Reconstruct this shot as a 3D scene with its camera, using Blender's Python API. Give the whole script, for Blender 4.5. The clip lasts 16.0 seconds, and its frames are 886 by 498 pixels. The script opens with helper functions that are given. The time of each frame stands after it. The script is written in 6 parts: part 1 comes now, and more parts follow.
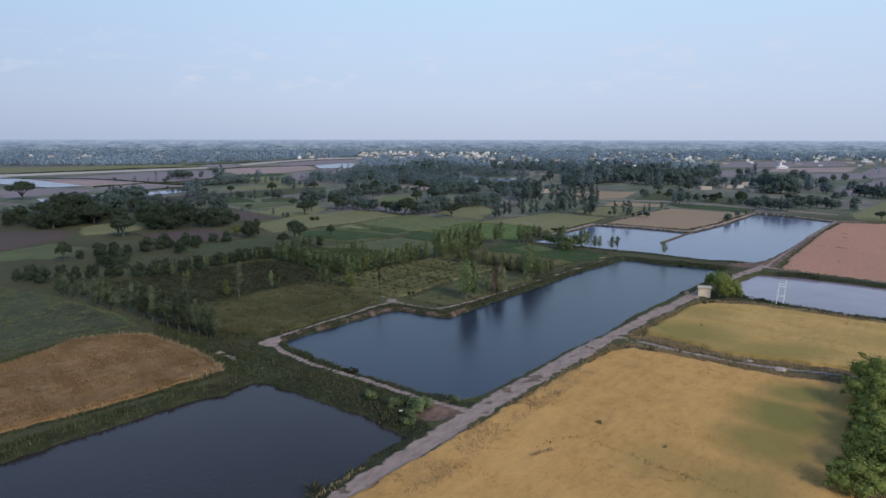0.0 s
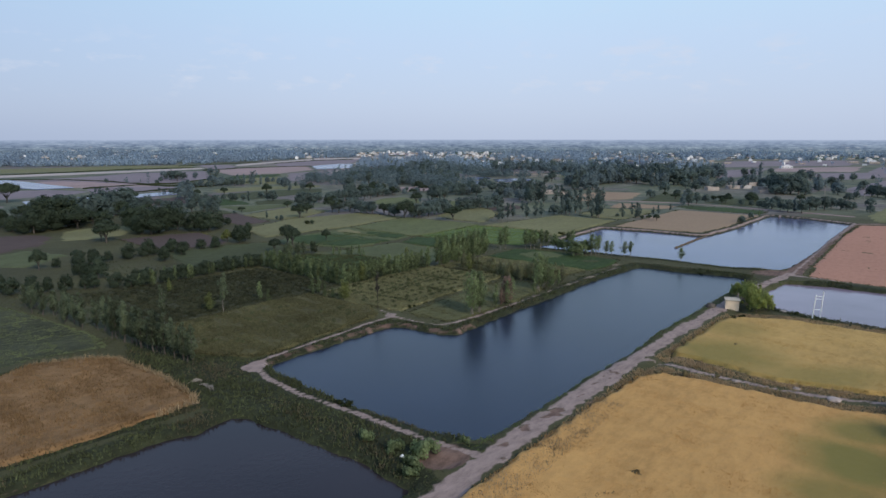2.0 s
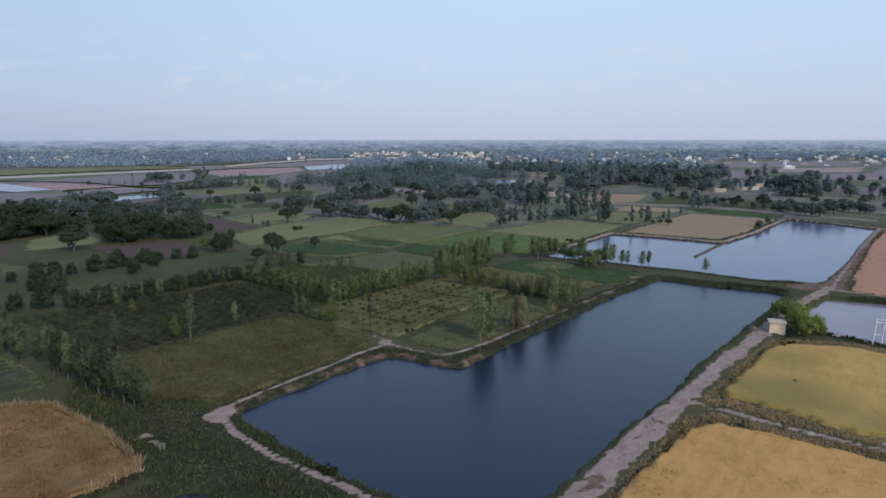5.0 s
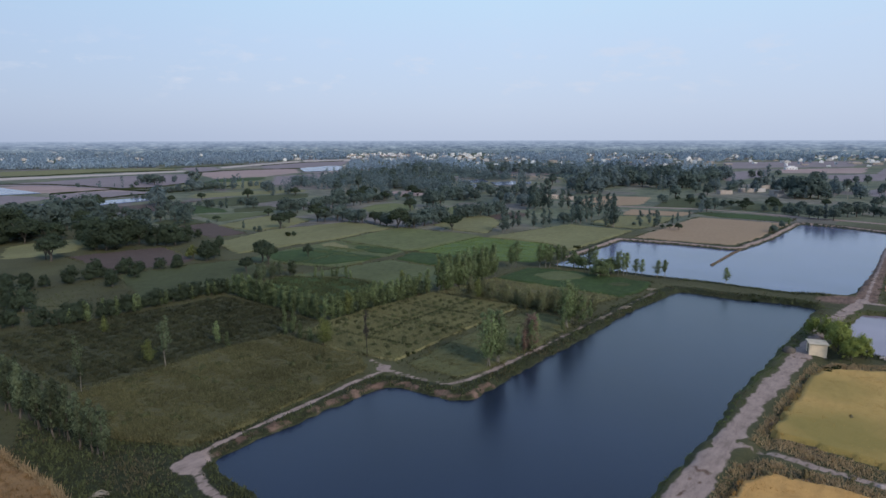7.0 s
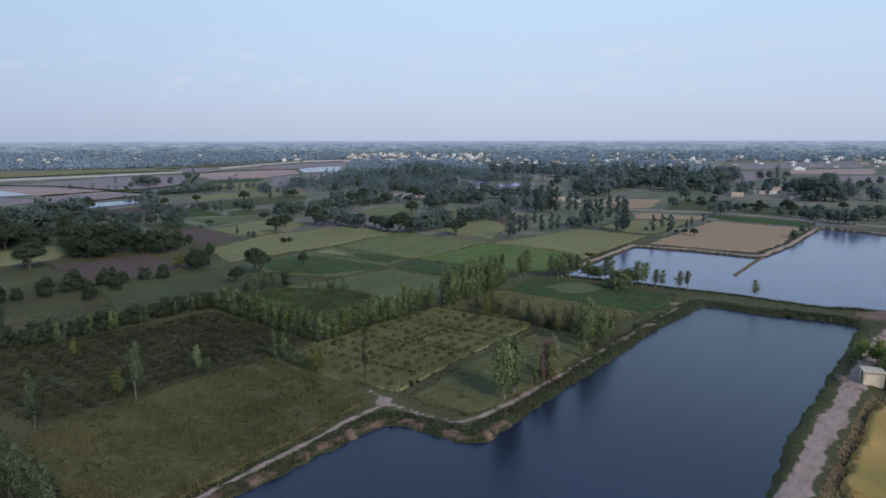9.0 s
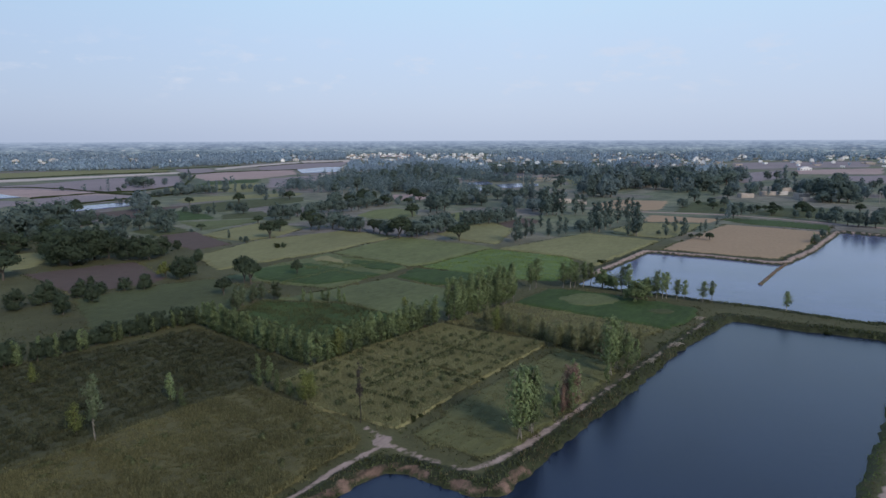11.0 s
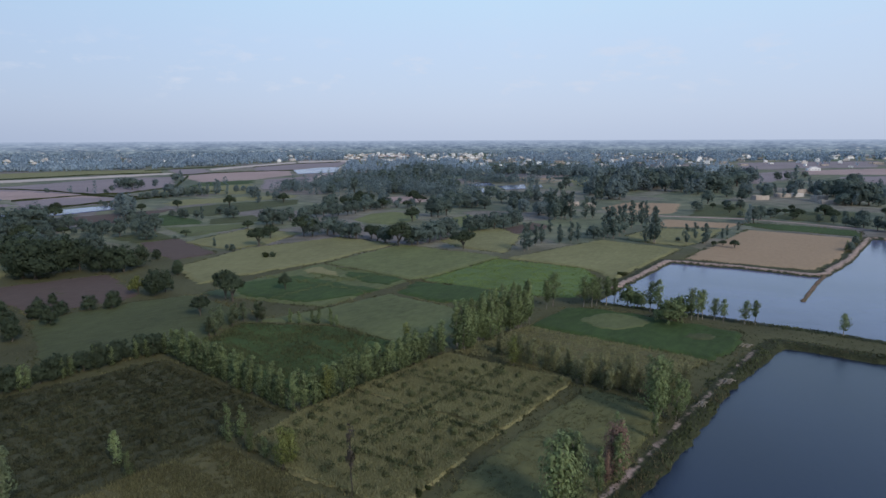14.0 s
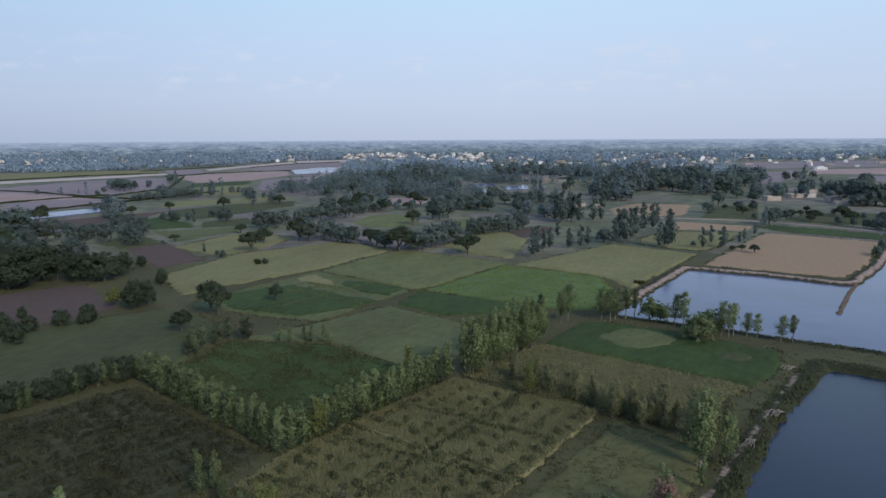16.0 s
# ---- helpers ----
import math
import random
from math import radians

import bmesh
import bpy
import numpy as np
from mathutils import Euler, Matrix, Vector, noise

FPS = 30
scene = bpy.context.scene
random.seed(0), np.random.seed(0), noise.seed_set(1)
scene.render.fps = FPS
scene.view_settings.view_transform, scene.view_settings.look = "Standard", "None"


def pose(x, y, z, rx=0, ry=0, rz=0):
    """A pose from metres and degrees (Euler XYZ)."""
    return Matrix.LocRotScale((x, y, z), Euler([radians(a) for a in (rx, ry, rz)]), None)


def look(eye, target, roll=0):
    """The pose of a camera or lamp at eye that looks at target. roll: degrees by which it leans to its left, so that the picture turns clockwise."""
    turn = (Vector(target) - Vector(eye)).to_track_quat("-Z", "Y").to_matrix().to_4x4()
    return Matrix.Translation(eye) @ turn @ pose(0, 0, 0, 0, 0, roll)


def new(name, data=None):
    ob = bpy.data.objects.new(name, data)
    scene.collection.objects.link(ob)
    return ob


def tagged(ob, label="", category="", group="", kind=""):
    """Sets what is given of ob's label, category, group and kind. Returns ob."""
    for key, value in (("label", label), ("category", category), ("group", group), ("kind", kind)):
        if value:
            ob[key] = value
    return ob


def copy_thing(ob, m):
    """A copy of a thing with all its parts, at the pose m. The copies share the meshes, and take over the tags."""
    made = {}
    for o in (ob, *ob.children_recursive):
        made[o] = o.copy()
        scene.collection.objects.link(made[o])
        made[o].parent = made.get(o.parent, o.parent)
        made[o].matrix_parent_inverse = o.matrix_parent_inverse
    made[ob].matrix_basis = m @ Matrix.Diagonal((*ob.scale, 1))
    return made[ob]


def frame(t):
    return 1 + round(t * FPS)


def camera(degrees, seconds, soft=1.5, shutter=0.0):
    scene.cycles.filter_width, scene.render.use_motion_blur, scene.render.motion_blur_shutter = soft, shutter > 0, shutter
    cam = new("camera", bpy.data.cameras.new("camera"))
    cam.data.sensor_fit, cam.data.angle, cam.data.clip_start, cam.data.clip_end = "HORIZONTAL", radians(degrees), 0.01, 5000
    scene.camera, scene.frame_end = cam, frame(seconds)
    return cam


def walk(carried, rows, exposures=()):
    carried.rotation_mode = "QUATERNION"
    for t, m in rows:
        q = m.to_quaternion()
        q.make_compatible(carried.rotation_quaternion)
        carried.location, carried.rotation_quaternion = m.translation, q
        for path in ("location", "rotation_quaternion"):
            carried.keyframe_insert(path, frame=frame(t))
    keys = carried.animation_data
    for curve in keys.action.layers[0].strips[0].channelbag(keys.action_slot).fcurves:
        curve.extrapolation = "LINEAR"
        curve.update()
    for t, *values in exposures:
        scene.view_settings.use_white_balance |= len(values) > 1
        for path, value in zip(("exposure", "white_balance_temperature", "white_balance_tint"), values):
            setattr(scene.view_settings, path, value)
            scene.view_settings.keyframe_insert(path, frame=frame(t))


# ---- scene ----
cam = camera(70.0, 16.0)
PATH = [
    (0, (4.138, -2.234, 35.183), (4.124, -0.264, 34.837), 0.1),
    (0.5, (3.704, 0.836, 35.029), (3.692, 2.805, 34.682), 0.1),
    (1, (3.379, 3.964, 35.0), (3.369, 5.933, 34.653), 0.0),
    (1.5, (3.177, 7.068, 34.982), (3.167, 9.038, 34.635), 0.0),
    (2, (2.967, 10.077, 34.959), (2.958, 12.047, 34.613), 0.0),
    (2.5, (2.728, 13.117, 34.91), (2.719, 15.087, 34.564), -0.0),
    (3, (2.471, 16.116, 34.886), (2.461, 18.085, 34.538), -0.0),
    (3.5, (2.085, 18.986, 34.848), (2.076, 20.955, 34.501), -0.0),
    (4, (1.884, 21.877, 34.712), (1.881, 23.847, 34.366), -0.0),
    (6.5, (0.579, 36.176, 34.816), (0.596, 38.146, 34.472), -0.1),
    (7, (0.298, 39.169, 34.9), (0.316, 41.139, 34.557), -0.1),
    (7.5, (0.034, 42.179, 35.029), (0.052, 44.149, 34.686), -0.1),
    (8, (-0.179, 45.215, 35.103), (-0.163, 47.186, 34.76), -0.1),
    (8.5, (-0.44, 48.075, 35.2), (-0.424, 50.045, 34.856), -0.1),
    (9, (-0.647, 51.027, 35.204), (-0.631, 52.997, 34.861), -0.1),
    (11.5, (-1.625, 65.72, 35.104), (-1.608, 67.69, 34.761), -0.2),
    (12, (-1.883, 68.593, 35.119), (-1.865, 70.563, 34.775), -0.2),
    (12.5, (-2.123, 71.34, 35.113), (-2.105, 73.31, 34.769), -0.2),
    (13, (-2.32, 74.178, 35.083), (-2.301, 76.149, 34.739), -0.2),
    (13.5, (-2.446, 76.954, 35.1), (-2.426, 78.924, 34.756), -0.2),
    (14, (-2.693, 79.879, 35.141), (-2.672, 81.849, 34.797), -0.2),
    (14.5, (-2.903, 82.756, 35.115), (-2.882, 84.726, 34.77), -0.2),
    (15, (-3.184, 85.576, 35.038), (-3.162, 87.546, 34.693), -0.2),
    (15.5, (-3.348, 88.35, 34.983), (-3.326, 90.32, 34.638), -0.2),
    (16, (-3.529, 91.304, 34.969), (-3.507, 93.274, 34.624), -0.3),
]
walk(cam, [(t, look(eye, target, roll)) for t, eye, target, roll in PATH])
# ---- light ----
SUN_ELEVATION, SUN_TURN = 32.0, 145.0  # degrees; the turn is counted from north (+y) towards east
world = bpy.data.worlds.new("sky")
scene.world = world
world.use_nodes = True


def tree_of(owner):
    t = owner.node_tree
    t.nodes.clear()
    return t


def node(t, kind, **values):
    n = t.nodes.new(kind)
    for key, value in values.items():
        if key in n.inputs:
            n.inputs[key].default_value = value
    return n


def ramp(t, source, stops):
    r = t.nodes.new("ShaderNodeValToRGB")
    while len(r.color_ramp.elements) < len(stops):
        r.color_ramp.elements.new(0.5)
    for e, (at, c) in zip(r.color_ramp.elements, stops):
        e.position = at
        e.color = (*c, 1) if len(c) == 3 else c
    t.links.new(source, r.inputs[0])
    return r.outputs[0]


def mix(t, a, b, factor, mode="MIX"):
    m = t.nodes.new("ShaderNodeMix")
    m.data_type, m.blend_type = "RGBA", mode
    for value, key in ((factor, 0), (a, 6), (b, 7)):
        if isinstance(value, (int, float)):
            m.inputs[key].default_value = value
        elif isinstance(value, tuple):
            m.inputs[key].default_value = (*value, 1)
        else:
            t.links.new(value, m.inputs[key])
    return m.outputs[2]


def math_node(t, op, a, b=0.0, clamp=False):
    m = t.nodes.new("ShaderNodeMath")
    m.operation, m.use_clamp = op, clamp
    for k, value in enumerate((a, b)):
        if isinstance(value, (int, float)):
            m.inputs[k].default_value = value
        else:
            t.links.new(value, m.inputs[k])
    return m.outputs[0]


w = tree_of(world)
sky = w.nodes.new("ShaderNodeTexSky")
sky.sky_type, sky.sun_disc = "NISHITA", False
sky.sun_elevation, sky.sun_rotation = radians(SUN_ELEVATION), radians(SUN_TURN)
sky.air_density, sky.dust_density, sky.ozone_density = 1.0, 2.0, 1.0
coord = w.nodes.new("ShaderNodeTexCoord")
split = w.nodes.new("ShaderNodeSeparateXYZ")
w.links.new(coord.outputs["Generated"], split.inputs[0])
veil = ramp(w, split.outputs[2], [(0.0, (0.53, 0.62, 0.82)), (0.05, (0.55, 0.655, 0.87)), (0.14, (0.56, 0.71, 0.95)),
                                  (0.22, (0.55, 0.77, 1.0)), (0.5, (0.30, 0.47, 0.80)), (1.0, (0.2, 0.34, 0.66))])
stretch = node(w, "ShaderNodeMapping", Scale=(7.0, 7.0, 20.0))
w.links.new(coord.outputs["Generated"], stretch.inputs[0])
puffs = node(w, "ShaderNodeTexNoise", Scale=2.2, Detail=6.0, Roughness=0.55)
w.links.new(stretch.outputs[0], puffs.inputs["Vector"])
cloud_mask = ramp(w, puffs.outputs["Fac"], [(0.56, (0, 0, 0)), (0.7, (0.55, 0.55, 0.55))])
low = ramp(w, split.outputs[2], [(0.045, (0, 0, 0)), (0.08, (1, 1, 1)), (0.115, (1, 1, 1)), (0.15, (0.12, 0.12, 0.12)), (0.6, (0.12, 0.12, 0.12))])
cloud_mask = mix(w, cloud_mask, low, 1.0, "MULTIPLY")
aside = ramp(w, math_node(w, "ADD", math_node(w, "MULTIPLY", split.outputs[0], 0.5), 0.5), [(0.2, (0.85, 0.87, 0.9)), (0.4, (1.0, 1.0, 1.0)), (0.55, (1.05, 1.045, 1.03))])
veil = mix(w, mix(w, veil, aside, 1.0, "MULTIPLY"), (0.71, 0.75, 0.89), cloud_mask)
scaled = mix(w, sky.outputs[0], (0.1, 0.1, 0.1), 1.0, "MULTIPLY")
sky_colour = mix(w, scaled, veil, 0.85)
back = node(w, "ShaderNodeBackground", Strength=1.0)
w.links.new(sky_colour, back.inputs[0])
w.links.new(back.outputs[0], w.nodes.new("ShaderNodeOutputWorld").inputs[0])

sun = new("sun", bpy.data.lights.new("sun", "SUN"))
sun.data.energy, sun.data.angle, sun.data.color = 2.45, radians(14), (1.0, 0.91, 0.8)
_e, _a = radians(SUN_ELEVATION), radians(SUN_TURN)
_s = Vector((math.sin(_a) * math.cos(_e), math.cos(_a) * math.cos(_e), math.sin(_e)))
sun.matrix_world = look(_s * 300, (0, 0, 0))
scene.view_settings.exposure = 0.0

# ---- materials ----
MATERIALS = {}


def surface(name, stops, scale=0.5, fine=8.0, rough=0.9, bump=0.3, bump_scale=None, stretch=(1, 1, 1), turn=0.0, spread=0.0,
            island=0.0, specular=0.2, fine_amount=0.35):
    """A matt natural surface: two scales of noise run through a ramp, with a third for relief."""
    m = bpy.data.materials.new(name)
    m.use_nodes = True
    t = tree_of(m)
    out = t.nodes.new("ShaderNodeOutputMaterial")
    b = node(t, "ShaderNodeBsdfPrincipled", Roughness=rough)
    b.inputs["Specular IOR Level"].default_value = specular
    t.links.new(b.outputs[0], out.inputs[0])
    geo = t.nodes.new("ShaderNodeNewGeometry")
    place = node(t, "ShaderNodeMapping", Scale=tuple(1 / k for k in stretch), Rotation=(0, 0, -radians(turn)))
    place.vector_type = "TEXTURE"
    t.links.new(geo.outputs["Position"], place.inputs[0])
    big = node(t, "ShaderNodeTexNoise", Scale=scale, Detail=4.0, Roughness=0.6)
    small = node(t, "ShaderNodeTexNoise", Scale=fine, Detail=5.0, Roughness=0.7)
    for n in (big, small):
        t.links.new(place.outputs[0], n.inputs["Vector"])
    both = math_node(t, "ADD", math_node(t, "MULTIPLY", big.outputs["Fac"], 1 - fine_amount), math_node(t, "MULTIPLY", small.outputs["Fac"], fine_amount))
    if spread:
        info = t.nodes.new("ShaderNodeObjectInfo")
        both = math_node(t, "ADD", both, math_node(t, "MULTIPLY", math_node(t, "SUBTRACT", info.outputs["Random"], 0.5), spread))
    if island:
        both = math_node(t, "ADD", both, math_node(t, "MULTIPLY", math_node(t, "SUBTRACT", geo.outputs["Random Per Island"], 0.5), island))
    colour = ramp(t, both, stops)
    t.links.new(colour, b.inputs["Base Color"])
    if bump:
        grainy = node(t, "ShaderNodeTexNoise", Scale=max(fine, 5.0), Detail=4.0, Roughness=0.65)
        t.links.new(geo.outputs["Position"], grainy.inputs["Vector"])
        bn = node(t, "ShaderNodeBump", Strength=bump, Distance=0.12)
        t.links.new(grainy.outputs["Fac"], bn.inputs["Height"])
        t.links.new(bn.outputs[0], b.inputs["Normal"])
    MATERIALS[name] = m
    return m, t, b, colour


def tone(r, g, b, low=0.6, high=1.35, at=(0.3, 0.5, 0.7)):
    """Three stops round one colour."""
    return [(at[0], (r * low, g * low, b * low)), (at[1], (r, g, b)), (at[2], (r * high, g * high, b * high))]


# crops and soils; the turn follows the lie of the plots
AXIS = 37.6
CROPS = {
    "wheat": tone(0.5, 0.282, 0.094, 0.68, 1.2),
    "yellow_wheat": tone(0.45, 0.285, 0.094, 0.68, 1.2),
    "straw": tone(0.22, 0.13, 0.058, 0.5, 1.5),
    "olive_crop": tone(0.088, 0.08, 0.036, 0.65, 1.4),
    "pale_olive": tone(0.182, 0.166, 0.078, 0.7, 1.3),
    "dark_orchard": tone(0.05, 0.052, 0.028, 0.65, 1.4),
    "grass": tone(0.06, 0.068, 0.029, 0.6, 1.4),
    "rough_grass": tone(0.052, 0.056, 0.03, 0.4, 1.8),
    "clover": tone(0.038, 0.062, 0.018, 0.5, 1.55),
    "bright_green": tone(0.088, 0.128, 0.046, 0.6, 1.4),
    "dull_grass": tone(0.102, 0.102, 0.043, 0.6, 1.4),
    "pasture": tone(0.092, 0.104, 0.044, 0.6, 1.4),
    "meadow": tone(0.116, 0.128, 0.052, 0.6, 1.4),
    "ripening": tone(0.165, 0.158, 0.072, 0.65, 1.35),
    "tan_field": tone(0.285, 0.2, 0.125, 0.85, 1.12),
    "ploughed": tone(0.085, 0.06, 0.05, 0.75, 1.25),
    "pink_soil": tone(0.31, 0.225, 0.205, 0.7, 1.3),
    "red_soil": tone(0.4, 0.205, 0.135, 0.8, 1.14),
    "mauve_soil": tone(0.21, 0.172, 0.178, 0.7, 1.3),
    "pale_soil": tone(0.42, 0.35, 0.31, 0.7, 1.2),
}
for _name, _stops in CROPS.items():
    _bare = _name in ("pink_soil", "tan_field", "ploughed", "red_soil", "mauve_soil", "pale_soil")
    m, t, b, colour = surface(_name, _stops, scale=0.07 if not _bare else 0.035, fine=0.9, bump=0.5 if not _bare else 0.25,
                              stretch=(1, 0.4, 1), turn=AXIS, fine_amount=0.6)
    # greener patches where the crop is still unripe
    att = t.nodes.new("ShaderNodeAttribute")
    att.attribute_name = "unripe"
    t.links.new(mix(t, colour, (0.2, 0.165, 0.045), att.outputs["Fac"]), b.inputs["Base Color"])

surface("weeds", tone(0.04, 0.05, 0.018, 0.55, 1.6), scale=0.3, fine=3.0, spread=0.2)
surface("dry_weeds", tone(0.16, 0.125, 0.062, 0.6, 1.4), scale=0.3, fine=3.0)
surface("blades_reed", tone(0.13, 0.112, 0.066, 0.6, 1.4), scale=0.1, fine=2.0, bump=0, island=0.3)
surface("verge_reed", tone(0.4, 0.29, 0.165, 0.6, 1.35), scale=0.1, fine=2.0, bump=0, island=0.3)
surface("blades_ripening", tone(0.48, 0.315, 0.11, 0.82, 1.15), scale=0.1, fine=2.0, bump=0, island=0.3)
surface("blades_gold", tone(0.5, 0.286, 0.1, 0.82, 1.15), scale=0.1, fine=2.0, bump=0, island=0.25)
surface("blades_straw", tone(0.27, 0.17, 0.082, 0.6, 1.35), scale=0.1, fine=2.0, bump=0, island=0.3)
surface("blades_olive", tone(0.152, 0.145, 0.072, 0.6, 1.4), scale=0.1, fine=2.0, bump=0, island=0.4)
surface("blades_pale", tone(0.25, 0.243, 0.128, 0.75, 1.25), scale=0.1, fine=2.0, bump=0, island=0.25)
surface("blades_fresh", tone(0.115, 0.15, 0.05, 0.6, 1.4), scale=0.15, fine=2.0, bump=0, island=0.3)
surface("row_leaf", tone(0.1, 0.122, 0.068, 0.5, 1.7), scale=0.35, fine=2.5, bump=0, island=0.3, spread=0.34, rough=0.75)
surface("blades_hay", tone(0.105, 0.128, 0.064, 0.65, 1.35), scale=0.1, fine=2.0, bump=0, island=0.3)
surface("blades_dusk", tone(0.08, 0.083, 0.044, 0.6, 1.4), scale=0.1, fine=2.0, bump=0, island=0.4)
surface("blades_green", tone(0.058, 0.068, 0.031, 0.55, 1.5), scale=0.15, fine=2.0, bump=0, island=0.35)
surface("dead_bark", tone(0.05, 0.044, 0.038, 0.6, 1.4), scale=1.5, fine=9.0, stretch=(1, 1, 0.2))
surface("bark", tone(0.1, 0.085, 0.07, 0.5, 1.4), scale=1.5, fine=9.0, stretch=(1, 1, 0.2))
surface("pale_bark", tone(0.2, 0.18, 0.15, 0.5, 1.3), scale=1.2, fine=6.0, stretch=(1, 1, 0.3))
surface("dry_stick", tone(0.2, 0.175, 0.14, 0.6, 1.3), scale=1.2, fine=6.0)
surface("blades_bright", tone(0.19, 0.25, 0.075, 0.7, 1.3), scale=0.15, fine=2.0, bump=0, island=0.3)
surface("olive_leaf", tone(0.185, 0.19, 0.098, 0.55, 1.5), scale=0.35, fine=2.5, bump=0, island=0.3, spread=0.24, rough=0.75)
surface("poplar_leaf", tone(0.153, 0.192, 0.089, 0.5, 1.6), scale=0.35, fine=2.5, bump=0, island=0.3, spread=0.22, rough=0.75)
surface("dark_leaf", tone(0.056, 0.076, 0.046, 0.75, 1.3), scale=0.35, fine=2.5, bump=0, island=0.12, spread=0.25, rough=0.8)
# the next two repeat dark_leaf, lightened and blued to put haze in
surface("mid_haze_leaf", tone(0.11, 0.146, 0.128, 0.75, 1.3), scale=0.35, fine=2.5, bump=0, island=0.12, spread=0.25, rough=0.8)
surface("stand_haze_leaf", tone(0.148, 0.192, 0.192, 0.75, 1.3), scale=0.35, fine=2.5, bump=0, island=0.12, spread=0.25, rough=0.8)
surface("lime_leaf", tone(0.16, 0.18, 0.06, 0.5, 1.5), scale=0.4, fine=2.5, bump=0, island=0.35, rough=0.75)
surface("fresh_leaf", tone(0.224, 0.257, 0.071, 0.5, 1.5), scale=0.4, fine=2.5, bump=0, island=0.4, rough=0.75)
surface("rust_twigs", tone(0.165, 0.105, 0.08, 0.6, 1.4), scale=0.4, fine=2.5, bump=0, island=0.35)
surface("shrub_leaf", tone(0.105, 0.105, 0.052, 0.5, 1.5), scale=0.4, fine=2.5, bump=0, island=0.35, spread=0.2)
# leaf colour of the far woods, paled and blued to carry distance haze
surface("far_haze_leaf", tone(0.285, 0.355, 0.415, 0.7, 1.35), scale=0.01, fine=0.2, bump=0, island=0.15, rough=0.9)
surface("plaster", tone(0.74, 0.6, 0.43, 0.75, 1.12), scale=0.7, fine=6.0, bump=0.15)
surface("mud_plaster", tone(0.4, 0.345, 0.3, 0.7, 1.2), scale=0.5, fine=5.0, bump=0.2)
surface("white_wash", tone(0.7, 0.69, 0.68, 0.85, 1.08), scale=0.4, fine=3.0, bump=0.05)
surface("cream_wash", tone(0.5, 0.47, 0.45, 0.8, 1.1), scale=0.4, fine=3.0, bump=0.05)
surface("roof_mud", tone(0.5, 0.43, 0.33, 0.75, 1.15), scale=0.8, fine=5.0)
surface("dark_opening", tone(0.02, 0.02, 0.022, 0.8, 1.2), bump=0)
surface("white_paint", tone(0.78, 0.78, 0.76, 0.85, 1.05), scale=2.0, fine=9.0, rough=0.5, bump=0.05)
surface("pale_stone", tone(0.42, 0.34, 0.29, 0.7, 1.2), scale=1.5, fine=8.0)


def let_light_through(name, share):
    """Thin leaves: part of the light passes."""
    m = MATERIALS[name]
    t = m.node_tree
    out = next(n for n in t.nodes if n.type == "OUTPUT_MATERIAL")
    b = next(n for n in t.nodes if n.type == "BSDF_PRINCIPLED")
    thin = t.nodes.new("ShaderNodeBsdfTranslucent")
    t.links.new(b.inputs["Base Color"].links[0].from_socket, thin.inputs[0])
    both = t.nodes.new("ShaderNodeMixShader")
    both.inputs[0].default_value = share
    t.links.new(b.outputs[0], both.inputs[1])
    t.links.new(thin.outputs[0], both.inputs[2])
    t.links.new(both.outputs[0], out.inputs[0])


surface("row_bush", tone(0.108, 0.118, 0.056, 0.7, 1.4), scale=0.4, fine=2.5, bump=0, island=0.3, spread=0.2)
surface("mound_leaf", tone(0.06, 0.066, 0.036, 0.6, 1.4), scale=0.4, fine=2.5, bump=0, island=0.3, spread=0.2)
for _name in ("poplar_leaf", "olive_leaf", "dark_leaf", "stand_haze_leaf", "mid_haze_leaf", "lime_leaf", "fresh_leaf", "shrub_leaf", "row_bush", "mound_leaf", "far_haze_leaf", "weeds", "blades_gold", "blades_ripening", "blades_straw", "blades_reed", "blades_olive", "blades_pale", "blades_dusk", "blades_fresh", "blades_bright", "row_leaf", "verge_reed"):
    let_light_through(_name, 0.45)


def water_material(name, base, rough, ior=1.33):
    m = bpy.data.materials.new(name)
    m.use_nodes = True
    t = tree_of(m)
    b = node(t, "ShaderNodeBsdfPrincipled", Roughness=rough, IOR=ior)
    b.inputs["Specular IOR Level"].default_value = 0.5
    geo = t.nodes.new("ShaderNodeNewGeometry")
    cloudy = node(t, "ShaderNodeTexNoise", Scale=0.05, Detail=3.0)
    t.links.new(geo.outputs["Position"], cloudy.inputs["Vector"])
    t.links.new(ramp(t, cloudy.outputs["Fac"], tone(*base, 0.8, 1.2)), b.inputs["Base Color"])
    ripple = node(t, "ShaderNodeTexNoise", Scale=1.3, Detail=3.0, Roughness=0.5)
    t.links.new(geo.outputs["Position"], ripple.inputs["Vector"])
    bn = node(t, "ShaderNodeBump", Strength=0.07, Distance=0.25)
    t.links.new(ripple.outputs["Fac"], bn.inputs["Height"])
    t.links.new(bn.outputs[0], b.inputs["Normal"])
    t.links.new(b.outputs[0], t.nodes.new("ShaderNodeOutputMaterial").inputs[0])
    MATERIALS[name] = m


water_material("pond_water", (0.0062, 0.0122, 0.031), 0.27, 1.5)
water_material("milky_water", (0.08, 0.093, 0.165), 0.14)
water_material("silty_water", (0.027, 0.021, 0.022), 0.14)
water_material("muddy_water", (0.205, 0.158, 0.2), 0.12)

